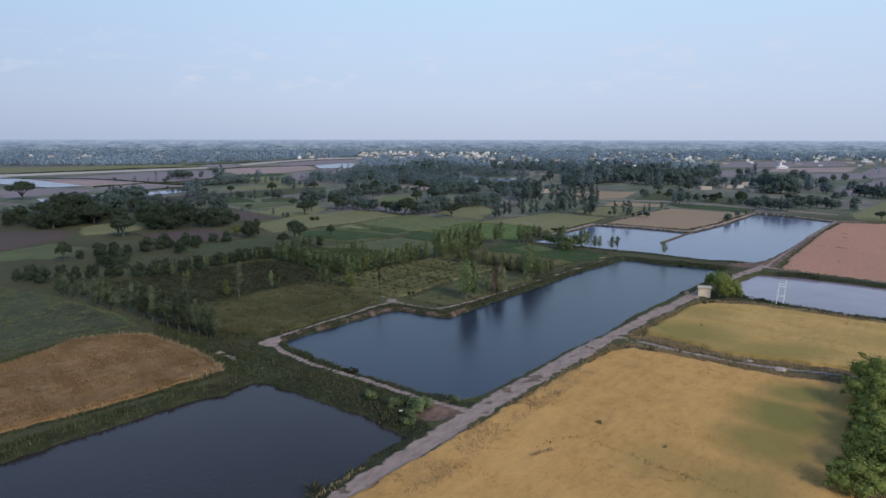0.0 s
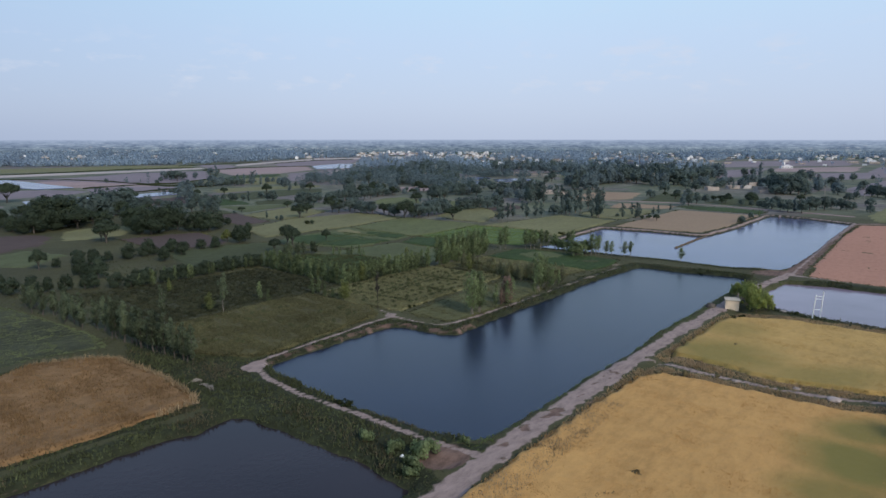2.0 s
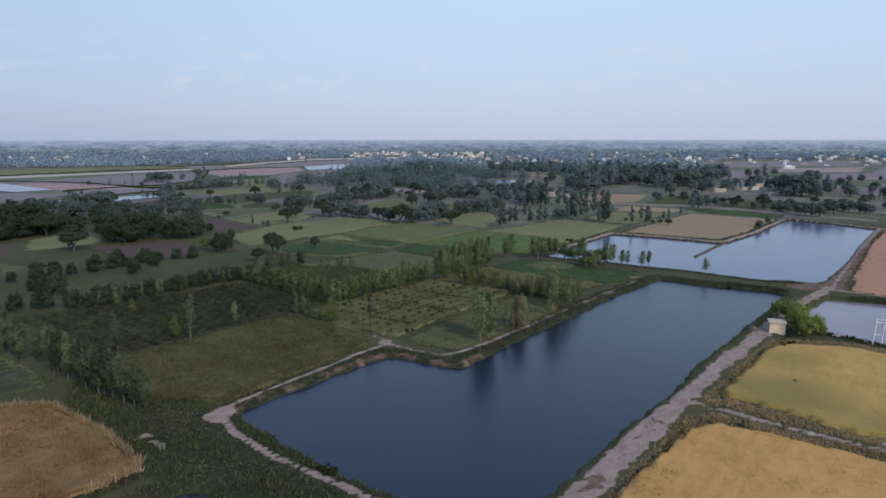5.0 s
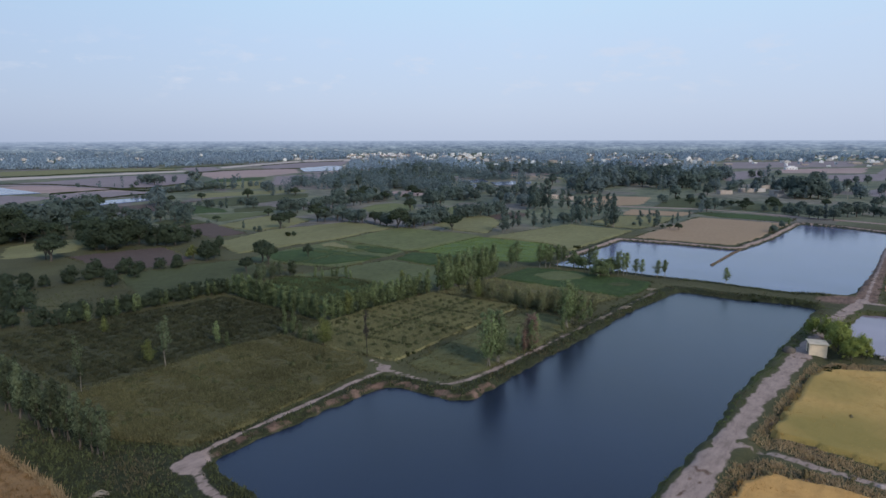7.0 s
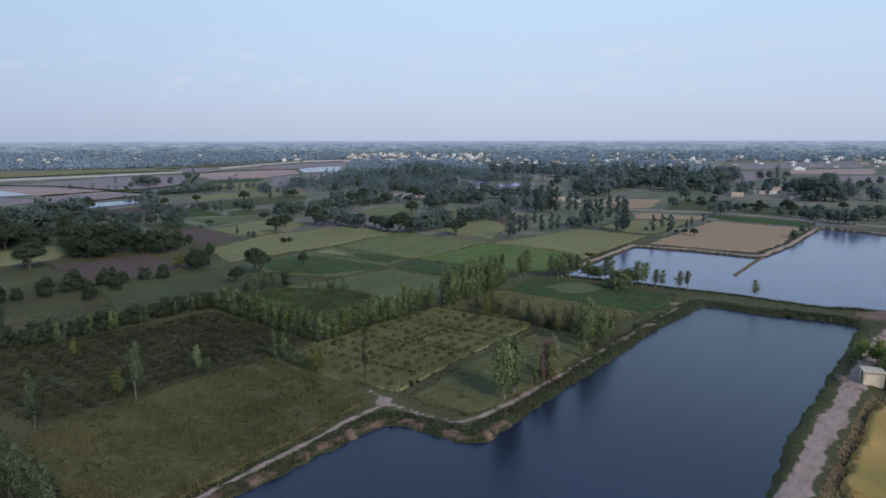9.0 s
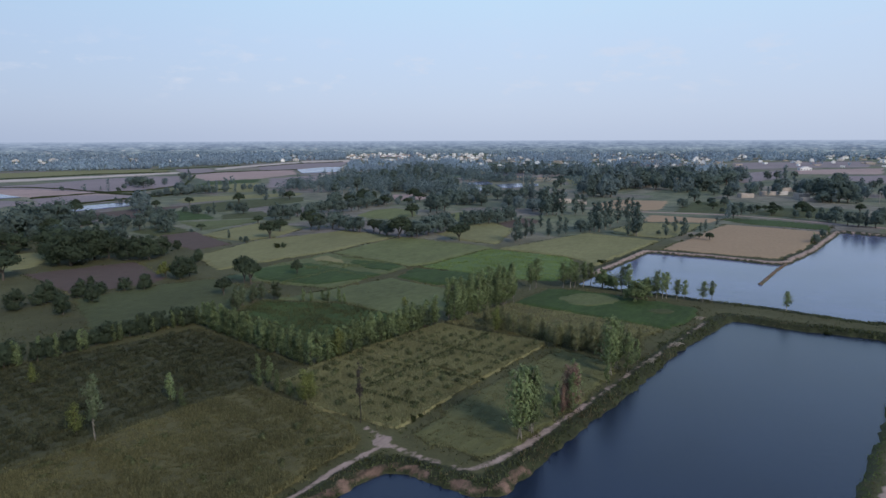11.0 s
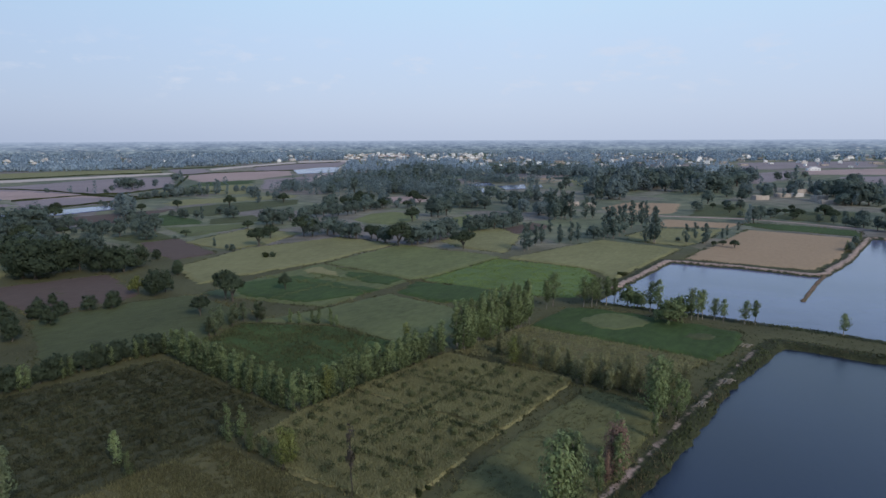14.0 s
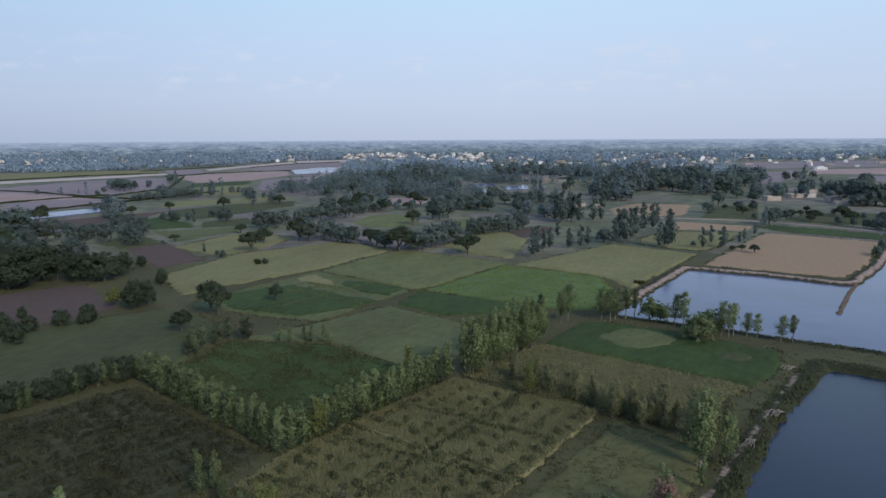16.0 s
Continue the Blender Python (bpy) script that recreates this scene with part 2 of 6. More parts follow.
# the ground: dull grass, with bare tracks, rank weeds and reddish mud where the cover attributes say so
m, t, b, colour = surface("ground_cover", tone(0.066, 0.064, 0.029, 0.6, 1.5), scale=0.05, fine=1.2, bump=0.5, fine_amount=0.45)
geo = t.nodes.new("ShaderNodeNewGeometry")
grit = node(t, "ShaderNodeTexNoise", Scale=0.9, Detail=5.0, Roughness=0.65)
t.links.new(geo.outputs["Position"], grit.inputs["Vector"])
for _att, _stops in (("weedy", tone(0.027, 0.031, 0.014, 0.55, 1.7)), ("muddy", tone(0.15, 0.096, 0.072, 0.6, 1.4, (0.36, 0.5, 0.64))), ("bare", tone(0.295, 0.22, 0.186, 0.72, 1.18, (0.36, 0.5, 0.64)))):
    att = t.nodes.new("ShaderNodeAttribute")
    att.attribute_name = _att
    edge = math_node(t, "ADD", att.outputs["Fac"], math_node(t, "MULTIPLY", math_node(t, "SUBTRACT", grit.outputs["Fac"], 0.5), 0.9))
    factor = ramp(t, edge, [(0.38, (0, 0, 0)), (0.62, (1, 1, 1))])
    own = node(t, "ShaderNodeTexNoise", Scale=0.9, Detail=6.0, Roughness=0.7)
    along = node(t, "ShaderNodeMapping", Scale=(1, 2.6, 1), Rotation=(0, 0, -radians(AXIS)))
    along.vector_type = "TEXTURE"
    t.links.new(geo.outputs["Position"], along.inputs[0])
    t.links.new(along.outputs[0], own.inputs["Vector"])
    colour = mix(t, colour, ramp(t, own.outputs["Fac"], _stops), factor)
# small dull plots and fallow land beyond the ponds
att = t.nodes.new("ShaderNodeAttribute")
att.attribute_name = "fallow"
lie = node(t, "ShaderNodeMapping", Scale=(46, 30, 1), Rotation=(0, 0, -radians(AXIS)))
lie.vector_type = "TEXTURE"
t.links.new(geo.outputs["Position"], lie.inputs[0])
cells = node(t, "ShaderNodeTexVoronoi", Scale=1.0, Randomness=0.75)
cells.distance = "CHEBYCHEV"
t.links.new(lie.outputs[0], cells.inputs["Vector"])
pick = t.nodes.new("ShaderNodeSeparateXYZ")
t.links.new(cells.outputs["Color"], pick.inputs[0])
plots = ramp(t, pick.outputs[0], [(0.0, (0.1, 0.112, 0.075)), (0.25, (0.14, 0.145, 0.09)), (0.45, (0.085, 0.1, 0.068)), (0.6, (0.17, 0.16, 0.118)), (0.75, (0.15, 0.128, 0.118)), (0.9, (0.12, 0.135, 0.08)), (1.0, (0.2, 0.17, 0.135))])
mottle = node(t, "ShaderNodeTexNoise", Scale=0.12, Detail=6.0, Roughness=0.65)
t.links.new(geo.outputs["Position"], mottle.inputs["Vector"])
plots = mix(t, plots, ramp(t, mottle.outputs["Fac"], [(0.3, (0.55, 0.57, 0.6)), (0.7, (1.35, 1.35, 1.35))]), 1.0, "MULTIPLY")
colour = mix(t, colour, plots, att.outputs["Fac"])
t.links.new(colour, b.inputs["Base Color"])

# patchwork of the plots that lie far off, their colour lifted and blued for haze
m, t, b, colour = surface("plot_patchwork", tone(0.09, 0.095, 0.04), scale=0.03, fine=0.5, bump=0)
geo = t.nodes.new("ShaderNodeNewGeometry")
kinds = ramp(t, geo.outputs["Random Per Island"], [(0.0, (0.075, 0.09, 0.065)), (0.3, (0.06, 0.088, 0.062)), (0.55, (0.115, 0.122, 0.08)),
                                                  (0.68, (0.16, 0.145, 0.115)), (0.78, (0.13, 0.115, 0.115)), (0.88, (0.085, 0.105, 0.07)), (1.0, (0.22, 0.18, 0.145))])
grain = node(t, "ShaderNodeTexNoise", Scale=0.06, Detail=6.0)
t.links.new(geo.outputs["Position"], grain.inputs["Vector"])
t.links.new(mix(t, kinds, ramp(t, grain.outputs["Fac"], [(0.3, (0.75, 0.76, 0.8)), (0.7, (1.45, 1.48, 1.6))]), 1.0, "MULTIPLY"), b.inputs["Base Color"])


def distance_material():
    """Far woods, plots and villages in depth, with painted haze paling towards the skyline."""
    m = bpy.data.materials.new("distance_haze")
    m.use_nodes = True
    t = tree_of(m)
    geo = t.nodes.new("ShaderNodeNewGeometry")
    split = t.nodes.new("ShaderNodeSeparateXYZ")
    t.links.new(geo.outputs["Position"], split.inputs[0])
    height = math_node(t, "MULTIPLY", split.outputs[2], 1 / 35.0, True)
    along = math_node(t, "MULTIPLY", split.outputs[0], 0.001)
    lay = t.nodes.new("ShaderNodeCombineXYZ")
    t.links.new(along, lay.inputs[0])
    t.links.new(math_node(t, "MULTIPLY", split.outputs[2], 0.005), lay.inputs[1])
    trees = node(t, "ShaderNodeTexNoise", Scale=80.0, Detail=3.0, Roughness=0.7)
    woods = node(t, "ShaderNodeTexNoise", Scale=22.0, Detail=3.0, Roughness=0.6)
    broad = node(t, "ShaderNodeTexNoise", Scale=1.6, Detail=2.0)
    dots = node(t, "ShaderNodeTexVoronoi", Scale=60.0)
    for n in (trees, woods, broad, dots):
        t.links.new(lay.outputs[0], n.inputs["Vector"])
    # distance haze as colour: bluer and paler with height
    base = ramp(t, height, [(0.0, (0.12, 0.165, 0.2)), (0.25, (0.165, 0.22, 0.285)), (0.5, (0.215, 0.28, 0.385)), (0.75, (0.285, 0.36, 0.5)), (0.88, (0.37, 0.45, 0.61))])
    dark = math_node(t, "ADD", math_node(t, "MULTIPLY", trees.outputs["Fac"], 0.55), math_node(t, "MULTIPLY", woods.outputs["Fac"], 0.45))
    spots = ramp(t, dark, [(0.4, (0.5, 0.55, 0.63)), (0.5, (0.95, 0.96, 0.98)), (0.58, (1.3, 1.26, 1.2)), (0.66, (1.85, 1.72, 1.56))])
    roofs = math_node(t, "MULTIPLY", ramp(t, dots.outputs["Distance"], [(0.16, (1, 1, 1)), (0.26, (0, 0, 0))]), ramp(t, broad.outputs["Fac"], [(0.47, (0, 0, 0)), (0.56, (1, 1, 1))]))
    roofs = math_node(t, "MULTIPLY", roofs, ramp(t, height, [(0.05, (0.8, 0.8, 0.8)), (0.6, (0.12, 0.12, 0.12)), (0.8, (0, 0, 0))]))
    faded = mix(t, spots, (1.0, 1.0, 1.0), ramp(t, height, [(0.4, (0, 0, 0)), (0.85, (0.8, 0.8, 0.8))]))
    # the wall gives off this colour itself instead of being lit
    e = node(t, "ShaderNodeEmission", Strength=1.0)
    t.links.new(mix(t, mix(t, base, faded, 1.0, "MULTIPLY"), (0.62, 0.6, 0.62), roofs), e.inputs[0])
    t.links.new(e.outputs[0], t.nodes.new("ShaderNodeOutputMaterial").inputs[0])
    MATERIALS["distance_haze"] = m


distance_material()


# ---- mesh tools ----
def mesh_of(name, verts, faces, material, smooth=False):
    """A mesh from an array of places and one array of faces that all have the same number of corners."""
    verts, faces = np.asarray(verts, dtype=np.float32), np.asarray(faces, dtype=np.int32)
    me = bpy.data.meshes.new(name)
    me.vertices.add(len(verts))
    me.vertices.foreach_set("co", verts.ravel())
    n, k = faces.shape
    me.loops.add(n * k)
    me.loops.foreach_set("vertex_index", faces.ravel())
    me.polygons.add(n)
    me.polygons.foreach_set("loop_start", np.arange(n, dtype=np.int32) * k)
    me.polygons.foreach_set("loop_total", np.full(n, k, dtype=np.int32))
    if smooth:
        me.polygons.foreach_set("use_smooth", np.ones(n, dtype=bool))
    me.update(calc_edges=True)
    me.validate()
    me.materials.append(MATERIALS[material])
    return me


def part(name, me, parent, label=""):
    ob = new(name, me)
    ob.parent = parent
    return tagged(ob, label)


def shape(name, bm, material, smooth=False):
    me = bpy.data.meshes.new(name)
    bmesh.ops.recalc_face_normals(bm, faces=bm.faces)
    for f in bm.faces:
        f.smooth = smooth
    bm.to_mesh(me)
    bm.free()
    me.materials.append(MATERIALS[material])
    return me


def block(bm, x0, y0, z0, x1, y1, z1, bevel=0.0):
    made = bmesh.ops.create_cube(bm, size=1.0, matrix=Matrix.Translation(((x0 + x1) / 2, (y0 + y1) / 2, (z0 + z1) / 2)) @ Matrix.Diagonal((x1 - x0, y1 - y0, z1 - z0, 1)))
    if bevel:
        bmesh.ops.bevel(bm, geom=list({e for v in made["verts"] for e in v.link_edges}), offset=bevel, segments=1, affect="EDGES")
    return bm


def inside(px, py, poly):
    hit = np.zeros(np.shape(px), dtype=bool)
    n = len(poly)
    for i in range(n):
        (x0, y0), (x1, y1) = poly[i], poly[(i + 1) % n]
        if y0 == y1:
            continue
        cross = (y0 > py) != (y1 > py)
        hit ^= cross & (px < (x1 - x0) * (py - y0) / (y1 - y0) + x0)
    return hit


def off_line(px, py, line, closed=False):
    """Distance to a chain of straight pieces."""
    best = np.full(np.shape(px), 1e9)
    n = len(line)
    for i in range(n if closed else n - 1):
        (x0, y0), (x1, y1) = line[i], line[(i + 1) % n]
        dx, dy = x1 - x0, y1 - y0
        s = np.clip(((px - x0) * dx + (py - y0) * dy) / (dx * dx + dy * dy + 1e-9), 0, 1)
        best = np.minimum(best, np.hypot(px - x0 - s * dx, py - y0 - s * dy))
    return best


def wobble(px, py, size, seed=0.0):
    """A cheap smooth unevenness between -1 and 1."""
    a, b = px / size + seed * 1.7, py / size - seed * 2.3
    return (np.sin(a * 1.9 + 1.3 * np.sin(b * 1.3 + seed)) + np.sin(b * 2.3 + 1.1 * np.sin(a * 1.7 - seed)) + np.sin((a + b) * 3.1 + seed)) / 3


def scatter(poly, count, seed, margin=0.5):
    rng = np.random.RandomState(seed)
    x0, x1 = min(p[0] for p in poly), max(p[0] for p in poly)
    y0, y1 = min(p[1] for p in poly), max(p[1] for p in poly)
    x, y = rng.uniform(x0, x1, count * 3), rng.uniform(y0, y1, count * 3)
    keep = inside(x, y, poly) & (off_line(x, y, poly, True) > margin)
    return x[keep][:count], y[keep][:count], rng


# ---- the lie of the land ----
POND_A = [(6.5, 80.0), (11.4, 84.5), (24.1, 100.3), (33, 110.2), (42.0, 122.6), (54, 136.6), (67, 151.6), (80, 167.2), (77.7, 171.2), (67, 176.5), (57, 183.6),
          (39.5, 165.3), (27.6, 149.6), (17.4, 137.8), (12, 130.8), (7.1, 124.3), (5, 121.9), (2.3, 121.7), (-0.1, 123), (-4.2, 125.6), (-7.5, 126.4),
          (-10.4, 123.6), (-15.6, 117.2), (-19.1, 113.1), (-22.2, 109.5), (-24.7, 105.6), (-23.5, 103.0), (-17.4, 97.2), (-10.9, 90.9), (-3.4, 85.4)]
POND_B = [(-60, -10), (-9.9, 56.3), (-5.4, 63.3), (-0.6, 69.5), (-7.1, 75.8), (-14, 80.6), (-21.8, 86.2), (-24.9, 86.6), (-27.1, 82), (-30.5, 80.6),
          (-37.9, 72.1), (-45.8, 62.9), (-105, -8)]
POND_C = [(93, 178), (98.5, 182.4), (119.4, 207), (139, 232), (156.4, 253.4), (171.2, 271.5), (162.8, 289.3), (152.4, 300), (119, 259.9), (99.8, 240.3), (96, 239), (81.1, 250.3),
          (65.2, 259), (48.5, 236.5), (32.2, 214.7), (38.3, 210.8), (50.5, 204.0), (58.9, 198.3), (70.4, 191), (82, 181.2)]
POND_D = [(78.3, 154.6), (86.8, 163.4), (96.6, 159.4), (104.4, 153.1), (152, 113), (131, 87), (91.9, 120.6), (86.2, 123.8), (78.1, 130.2), (72.4, 137.4), (73.5, 147)]
PONDS = [("A", POND_A), ("B", POND_B), ("C", POND_C), ("D", POND_D)]
WATER = -0.7
SPIT = [(101, 243), (91.5, 231.8), (78.4, 215.0)]
ROAD = [(-40, 5), (-6.2, 55), (-0.3, 63.7), (8.5, 76), (20, 90.7), (31, 104.5), (45, 121), (61.5, 139.5), (77, 157), (93, 172)]
DAM_ROAD = [(93.5, 172), (104, 185.6), (126.6, 214.6), (147, 241.2), (170, 268.4), (182, 268.5)]
TRACK = [(33, 106.5), (35.5, 106.8), (41.5, 101.3), (50.2, 94.8), (55.9, 91.6), (66, 88.2)]
BANK_PATH = [(-26, 102.6), (-23.2, 98.4), (-16.5, 92.5), (-10.4, 88), (-3.2, 82.6), (1.8, 78.8), (7, 75.6)]
SPUR_PATH = [(-26.5, 103.5), (-26.3, 106.1), (-23.8, 110.5), (-19.6, 115.7), (-16.2, 120.5), (-12.3, 126.1), (-7.9, 131.7), (-8.3, 134), (-10.5, 136.2)]
POINT_PATH = [(-7.5, 131.7), (-2.6, 128.2), (2.0, 125.6), (5.6, 128), (10.2, 133), (16.6, 140.7), (24.2, 149.8), (36.6, 164.5), (50.6, 180.8)]
PLOT_TRACK = [(-1.2, 137.5), (17.6, 167.5)]
DYKE_ROAD = [(93, 170), (113, 153), (156, 117)]


F1 = [(-16, 39.4), (-3.6, 57.3), (4.6, 66.9), (17.6, 83.3), (30.8, 98.4), (35.4, 100), (45.4, 93.2), (53.9, 87.2), (62.5, 84), (49.5, 63.5), (35, 40)]
F2 = [(39.8, 109.6), (55.9, 128.2), (59, 130.4), (69, 128.5), (77, 122.5), (88.4, 114.5), (98, 106), (82, 84), (66, 90.8), (50.8, 97.4)]


# unripe patches in the wheat: middle, half widths, amount
F1_GREEN = ((47.5, 73, 9, 9, 1.0), (52.5, 80, 8, 6, 0.9), (41, 66, 8, 8, 0.8), (34, 57, 8, 7, 0.55), (27, 62, 7, 6, 0.35))
F2_GREEN = ((48, 108, 12, 12, 0.8), (58, 98, 14, 7, 0.65), (56, 122, 8, 8, 0.5), (78, 104, 9, 6, 0.3))


def greenness(px, py, patches):
    green = np.zeros(np.shape(px))
    for x, y, rx, ry, amount in patches:
        green = np.maximum(green, amount * np.clip(1.5 - 1.5 * np.hypot((px - x) / rx, (py - y) / ry) + 0.2 * wobble(px, py, 4), 0, 1))
    return green


def uneven_axis(low, a, b, high, step, growth):
    mid = np.arange(a, b, step)
    up, down, s = [], [], step
    x = mid[-1]
    while x < high:
        s *= growth
        x += s
        up.append(min(x, high))
    x, s = mid[0], step
    while x > low:
        s *= growth
        x -= s
        down.append(max(x, low))
    return np.array(down[::-1] + list(mid) + up)


SLOPE = (math.sin(radians(AXIS)), math.cos(radians(AXIS)))


def land(px, py):
    """Height of the ground and its cover at many places at once."""
    z = (0.12 * wobble(px, py, 9.0) + 0.05 * wobble(px, py, 2.1, 2.0)) * np.clip((300 - py) / 60, 0, 1)
    near_water = np.full(np.shape(px), 1e9)
    for name, poly in PONDS:
        d = off_line(px, py, poly, True) * np.where(inside(px, py, poly), -1, 1)
        d = d + 0.35 * wobble(px, py, 2.6, 1.0) + 0.25 * wobble(px, py, 0.9, 3.0)
        near_water = np.minimum(near_water, d)
        z = np.where(d < 2.2, np.minimum(z, np.where(d > 0, WATER + 0.03 + d * 0.8, WATER + d * 0.6)), z)
    spit = off_line(px, py, SPIT) + 0.2 * wobble(px, py, 1.5)
    z = np.maximum(z, -0.2 - 1.3 * np.maximum(spit - 0.1, 0))
    road = off_line(px, py, ROAD) + 0.35 * wobble(px, py, 5.0, 4.0)
    ditch = np.exp(-((road - 3.6) / 0.9) ** 2) * (near_water > 5) * (py < 160)
    z = z - 0.45 * ditch
    z = np.maximum(z, -2.2)
    bare = np.clip(np.where(py > 105, 1.75, 2.05) - road - 0.45 * wobble(px, py, 1.4, 3.3), 0, 1)
    for line, width in ((TRACK, 0.5), (BANK_PATH, 0.52), (SPUR_PATH, 0.38), (DYKE_ROAD, 0.95), (DAM_ROAD, 0.4)):
        bare = np.maximum(bare, np.clip(width + 0.45 - off_line(px, py, line) - 0.2 * wobble(px, py, 2.0, 5.0), 0, 1))
    bare = np.maximum(bare, np.clip(2.3 - np.hypot(px + 26.6, (py - 103.6) * 0.8) - 0.5 * wobble(px, py, 1.5, 6.0), 0, 1))
    bare = np.maximum(bare, np.clip(1.7 - np.hypot(px + 8.2, py - 132.6) - 0.5 * wobble(px, py, 1.5, 6.0), 0, 1))
    bare = np.maximum(bare, (np.where(py < 143, 0.64, 0.46) + 0.12 * wobble(px, py, 4.0, 7.0) + 0.14 * wobble(px, py, 1.3, 2.0)) * np.clip(1.15 - off_line(px, py, POINT_PATH), 0, 1))
    bare = np.maximum(bare, 0.25 * np.clip(0.8 - off_line(px, py, PLOT_TRACK), 0, 1))
    bare = np.maximum(bare, 0.62 * np.clip(1.5 - np.abs(near_water - 1.2), 0, 1) * (py > 225) * (px > 35))
    muddy = 0.62 * np.clip(1.25 - spit * 1.2, 0, 1)
    verge = ((np.minimum(off_line(px, py, F1, True), off_line(px, py, F2, True)) < 4.5) & (road > 1.9) & (py < 135)) * (0.3 + 0.25 * wobble(px, py, 3.0, 2.0))
    muddy = np.maximum(muddy, verge)
    muddy = np.maximum(muddy, np.clip(0.95 - np.abs(near_water - 0.9), 0, 1) * 0.8 * (py > 205) * (px > 30) * (px + py > 262))
    muddy = np.maximum(muddy, np.clip(3.4 - np.hypot((px - 2.5) * 0.9, py - 75.6), 0, 1))
    muddy = np.maximum(muddy, np.clip(1.2 - np.hypot((px - 90) / 9, (py - 173) / 5), 0, 1))
    muddy = np.maximum(muddy, 0.85 * np.clip(2.6 - off_line(px, py, DAM_ROAD), 0, 1))
    muddy = np.maximum(muddy, 0.5 * np.clip(0.4 - np.abs(near_water - 0.3), 0, 1) * 2)
    ruts = (np.abs(road - 0.5) < 0.75) & (wobble(px, py, 5.5, 9.0) + 0.6 * wobble(px, py, 1.7, 2.5) > 0.75) & (py < 165)
    for mx, my, ml, mw in ((17.2, 87.2, 2.6, 0.8), (13.0, 82.6, 1.2, 0.6), (10.0, 78.6, 1.0, 0.5), (24.6, 97.0, 1.2, 0.4), (21.6, 92.4, 0.8, 0.4)):
        along, across = (px - mx) * SLOPE[0] + (py - my) * SLOPE[1], (px - mx) * SLOPE[1] - (py - my) * SLOPE[0]
        ruts = ruts | (np.hypot(along / ml, across / mw) + 0.25 * wobble(px, py, 1.3, 4.0) < 1)
    bare = np.where(ruts, bare * 0.3, bare)
    muddy = np.maximum(muddy, 0.85 * ruts)
    face = (off_line(px, py, [(-24.5, 107.5), (-14, 120), (-7.5, 127.6), (-0.5, 123.4), (4.5, 121.6), (8, 124.6)]) < 2.2) * np.clip(1.3 - np.abs(near_water - 0.7), 0, 1) * (0.5 + 0.3 * wobble(px, py, 1.6, 2.0))
    bare = np.maximum(bare, 0.4 * face)
    muddy = np.maximum(muddy, face)
    weedy = np.clip(1.35 - np.abs(near_water - 1.5) / 1.9, 0, 1)
    weedy = np.where((road < 5.5) & (py > 78) & (near_water < 4), 0.3 * weedy, weedy)
    weedy = np.maximum(weedy, 0.3 * np.clip(1.3 - np.abs(off_line(px, py, ROAD) - 3.7), 0, 1) * (py < 160))
    corner = [(-75, 60), (-50, 66), (-29, 88), (-26, 88), (-1, 72), (5, 76), (-24, 99), (-28, 106), (-36, 111), (-46, 121), (-52, 114), (-48, 106), (-60, 103), (-66, 98)]
    weedy = np.maximum(weedy, inside(px, py, corner) * (0.75 + 0.25 * wobble(px, py, 6.0, 8.0)))
    return z, np.clip(bare, 0, 1), np.clip(weedy, 0, 1), np.clip(muddy, 0, 1), near_water, road


def build_ground():
    xs = uneven_axis(-4900, -95, 175, 4900, 0.75, 1.11)
    ys = uneven_axis(-900, 0, 285, 4950, 0.75, 1.11)
    gx, gy = np.meshgrid(xs, ys)
    z, bare, weedy, muddy, near_water, road = land(gx, gy)
    nx, ny = len(xs), len(ys)
    i = (np.arange(ny - 1)[:, None] * nx + np.arange(nx - 1)[None, :]).ravel()
    faces = np.stack([i, i + 1, i + nx + 1, i + nx], axis=1)
    me = mesh_of("ground", np.stack([gx.ravel(), gy.ravel(), z.ravel()], axis=1), faces, "ground_cover", True)
    fallow = np.clip((gy - 0.12 * np.abs(gx) - 258) / 30, 0, 1) * (near_water > 3)
    for key, values in (("bare", bare), ("weedy", weedy), ("muddy", muddy), ("fallow", fallow)):
        me.attributes.new(key, "FLOAT", "POINT").data.foreach_set("value", values.ravel().astype(np.float32))
    tagged(new("ground", me), "flat grassy farmland with dirt tracks, ditches and pond banks", "ground", kind="structure")


build_ground()


def build_pond(name, poly, material, label):
    bm = bmesh.new()
    grown = []
    n = len(poly)
    area = sum(poly[k][0] * poly[(k + 1) % n][1] - poly[(k + 1) % n][0] * poly[k][1] for k in range(n))
    for k in range(n):
        (xa, ya), (xb, yb), (xc, yc) = poly[k - 1], poly[k], poly[(k + 1) % n]
        tx, ty = xc - xa, yc - ya
        d = math.hypot(tx, ty)
        s = 1.3 if area > 0 else -1.3
        grown.append(bm.verts.new((xb + s * ty / d, yb - s * tx / d, WATER)))
    bm.faces.new(grown)
    bmesh.ops.triangulate(bm, faces=bm.faces[:])
    tagged(new("pond_water", shape("pond_water", bm, material)), label, "pond", kind="structure")


build_pond("A", POND_A, "pond_water", "calm dark blue water of the long fish pond")
build_pond("B", POND_B, "silty_water", "still dark slate-grey water of the near fish pond")
build_pond("C", POND_C, "milky_water", "pale blue water of the far double fish pond")
build_pond("D", POND_D, "muddy_water", "grey-mauve silty water of the side pond")

# ---- plots ----
COS, SIN = math.cos(radians(AXIS)), math.sin(radians(AXIS))


def to_plot(x, y):
    return x * COS - y * SIN, x * SIN + y * COS


def from_plot(a, b):
    return a * COS + b * SIN, -a * SIN + b * COS


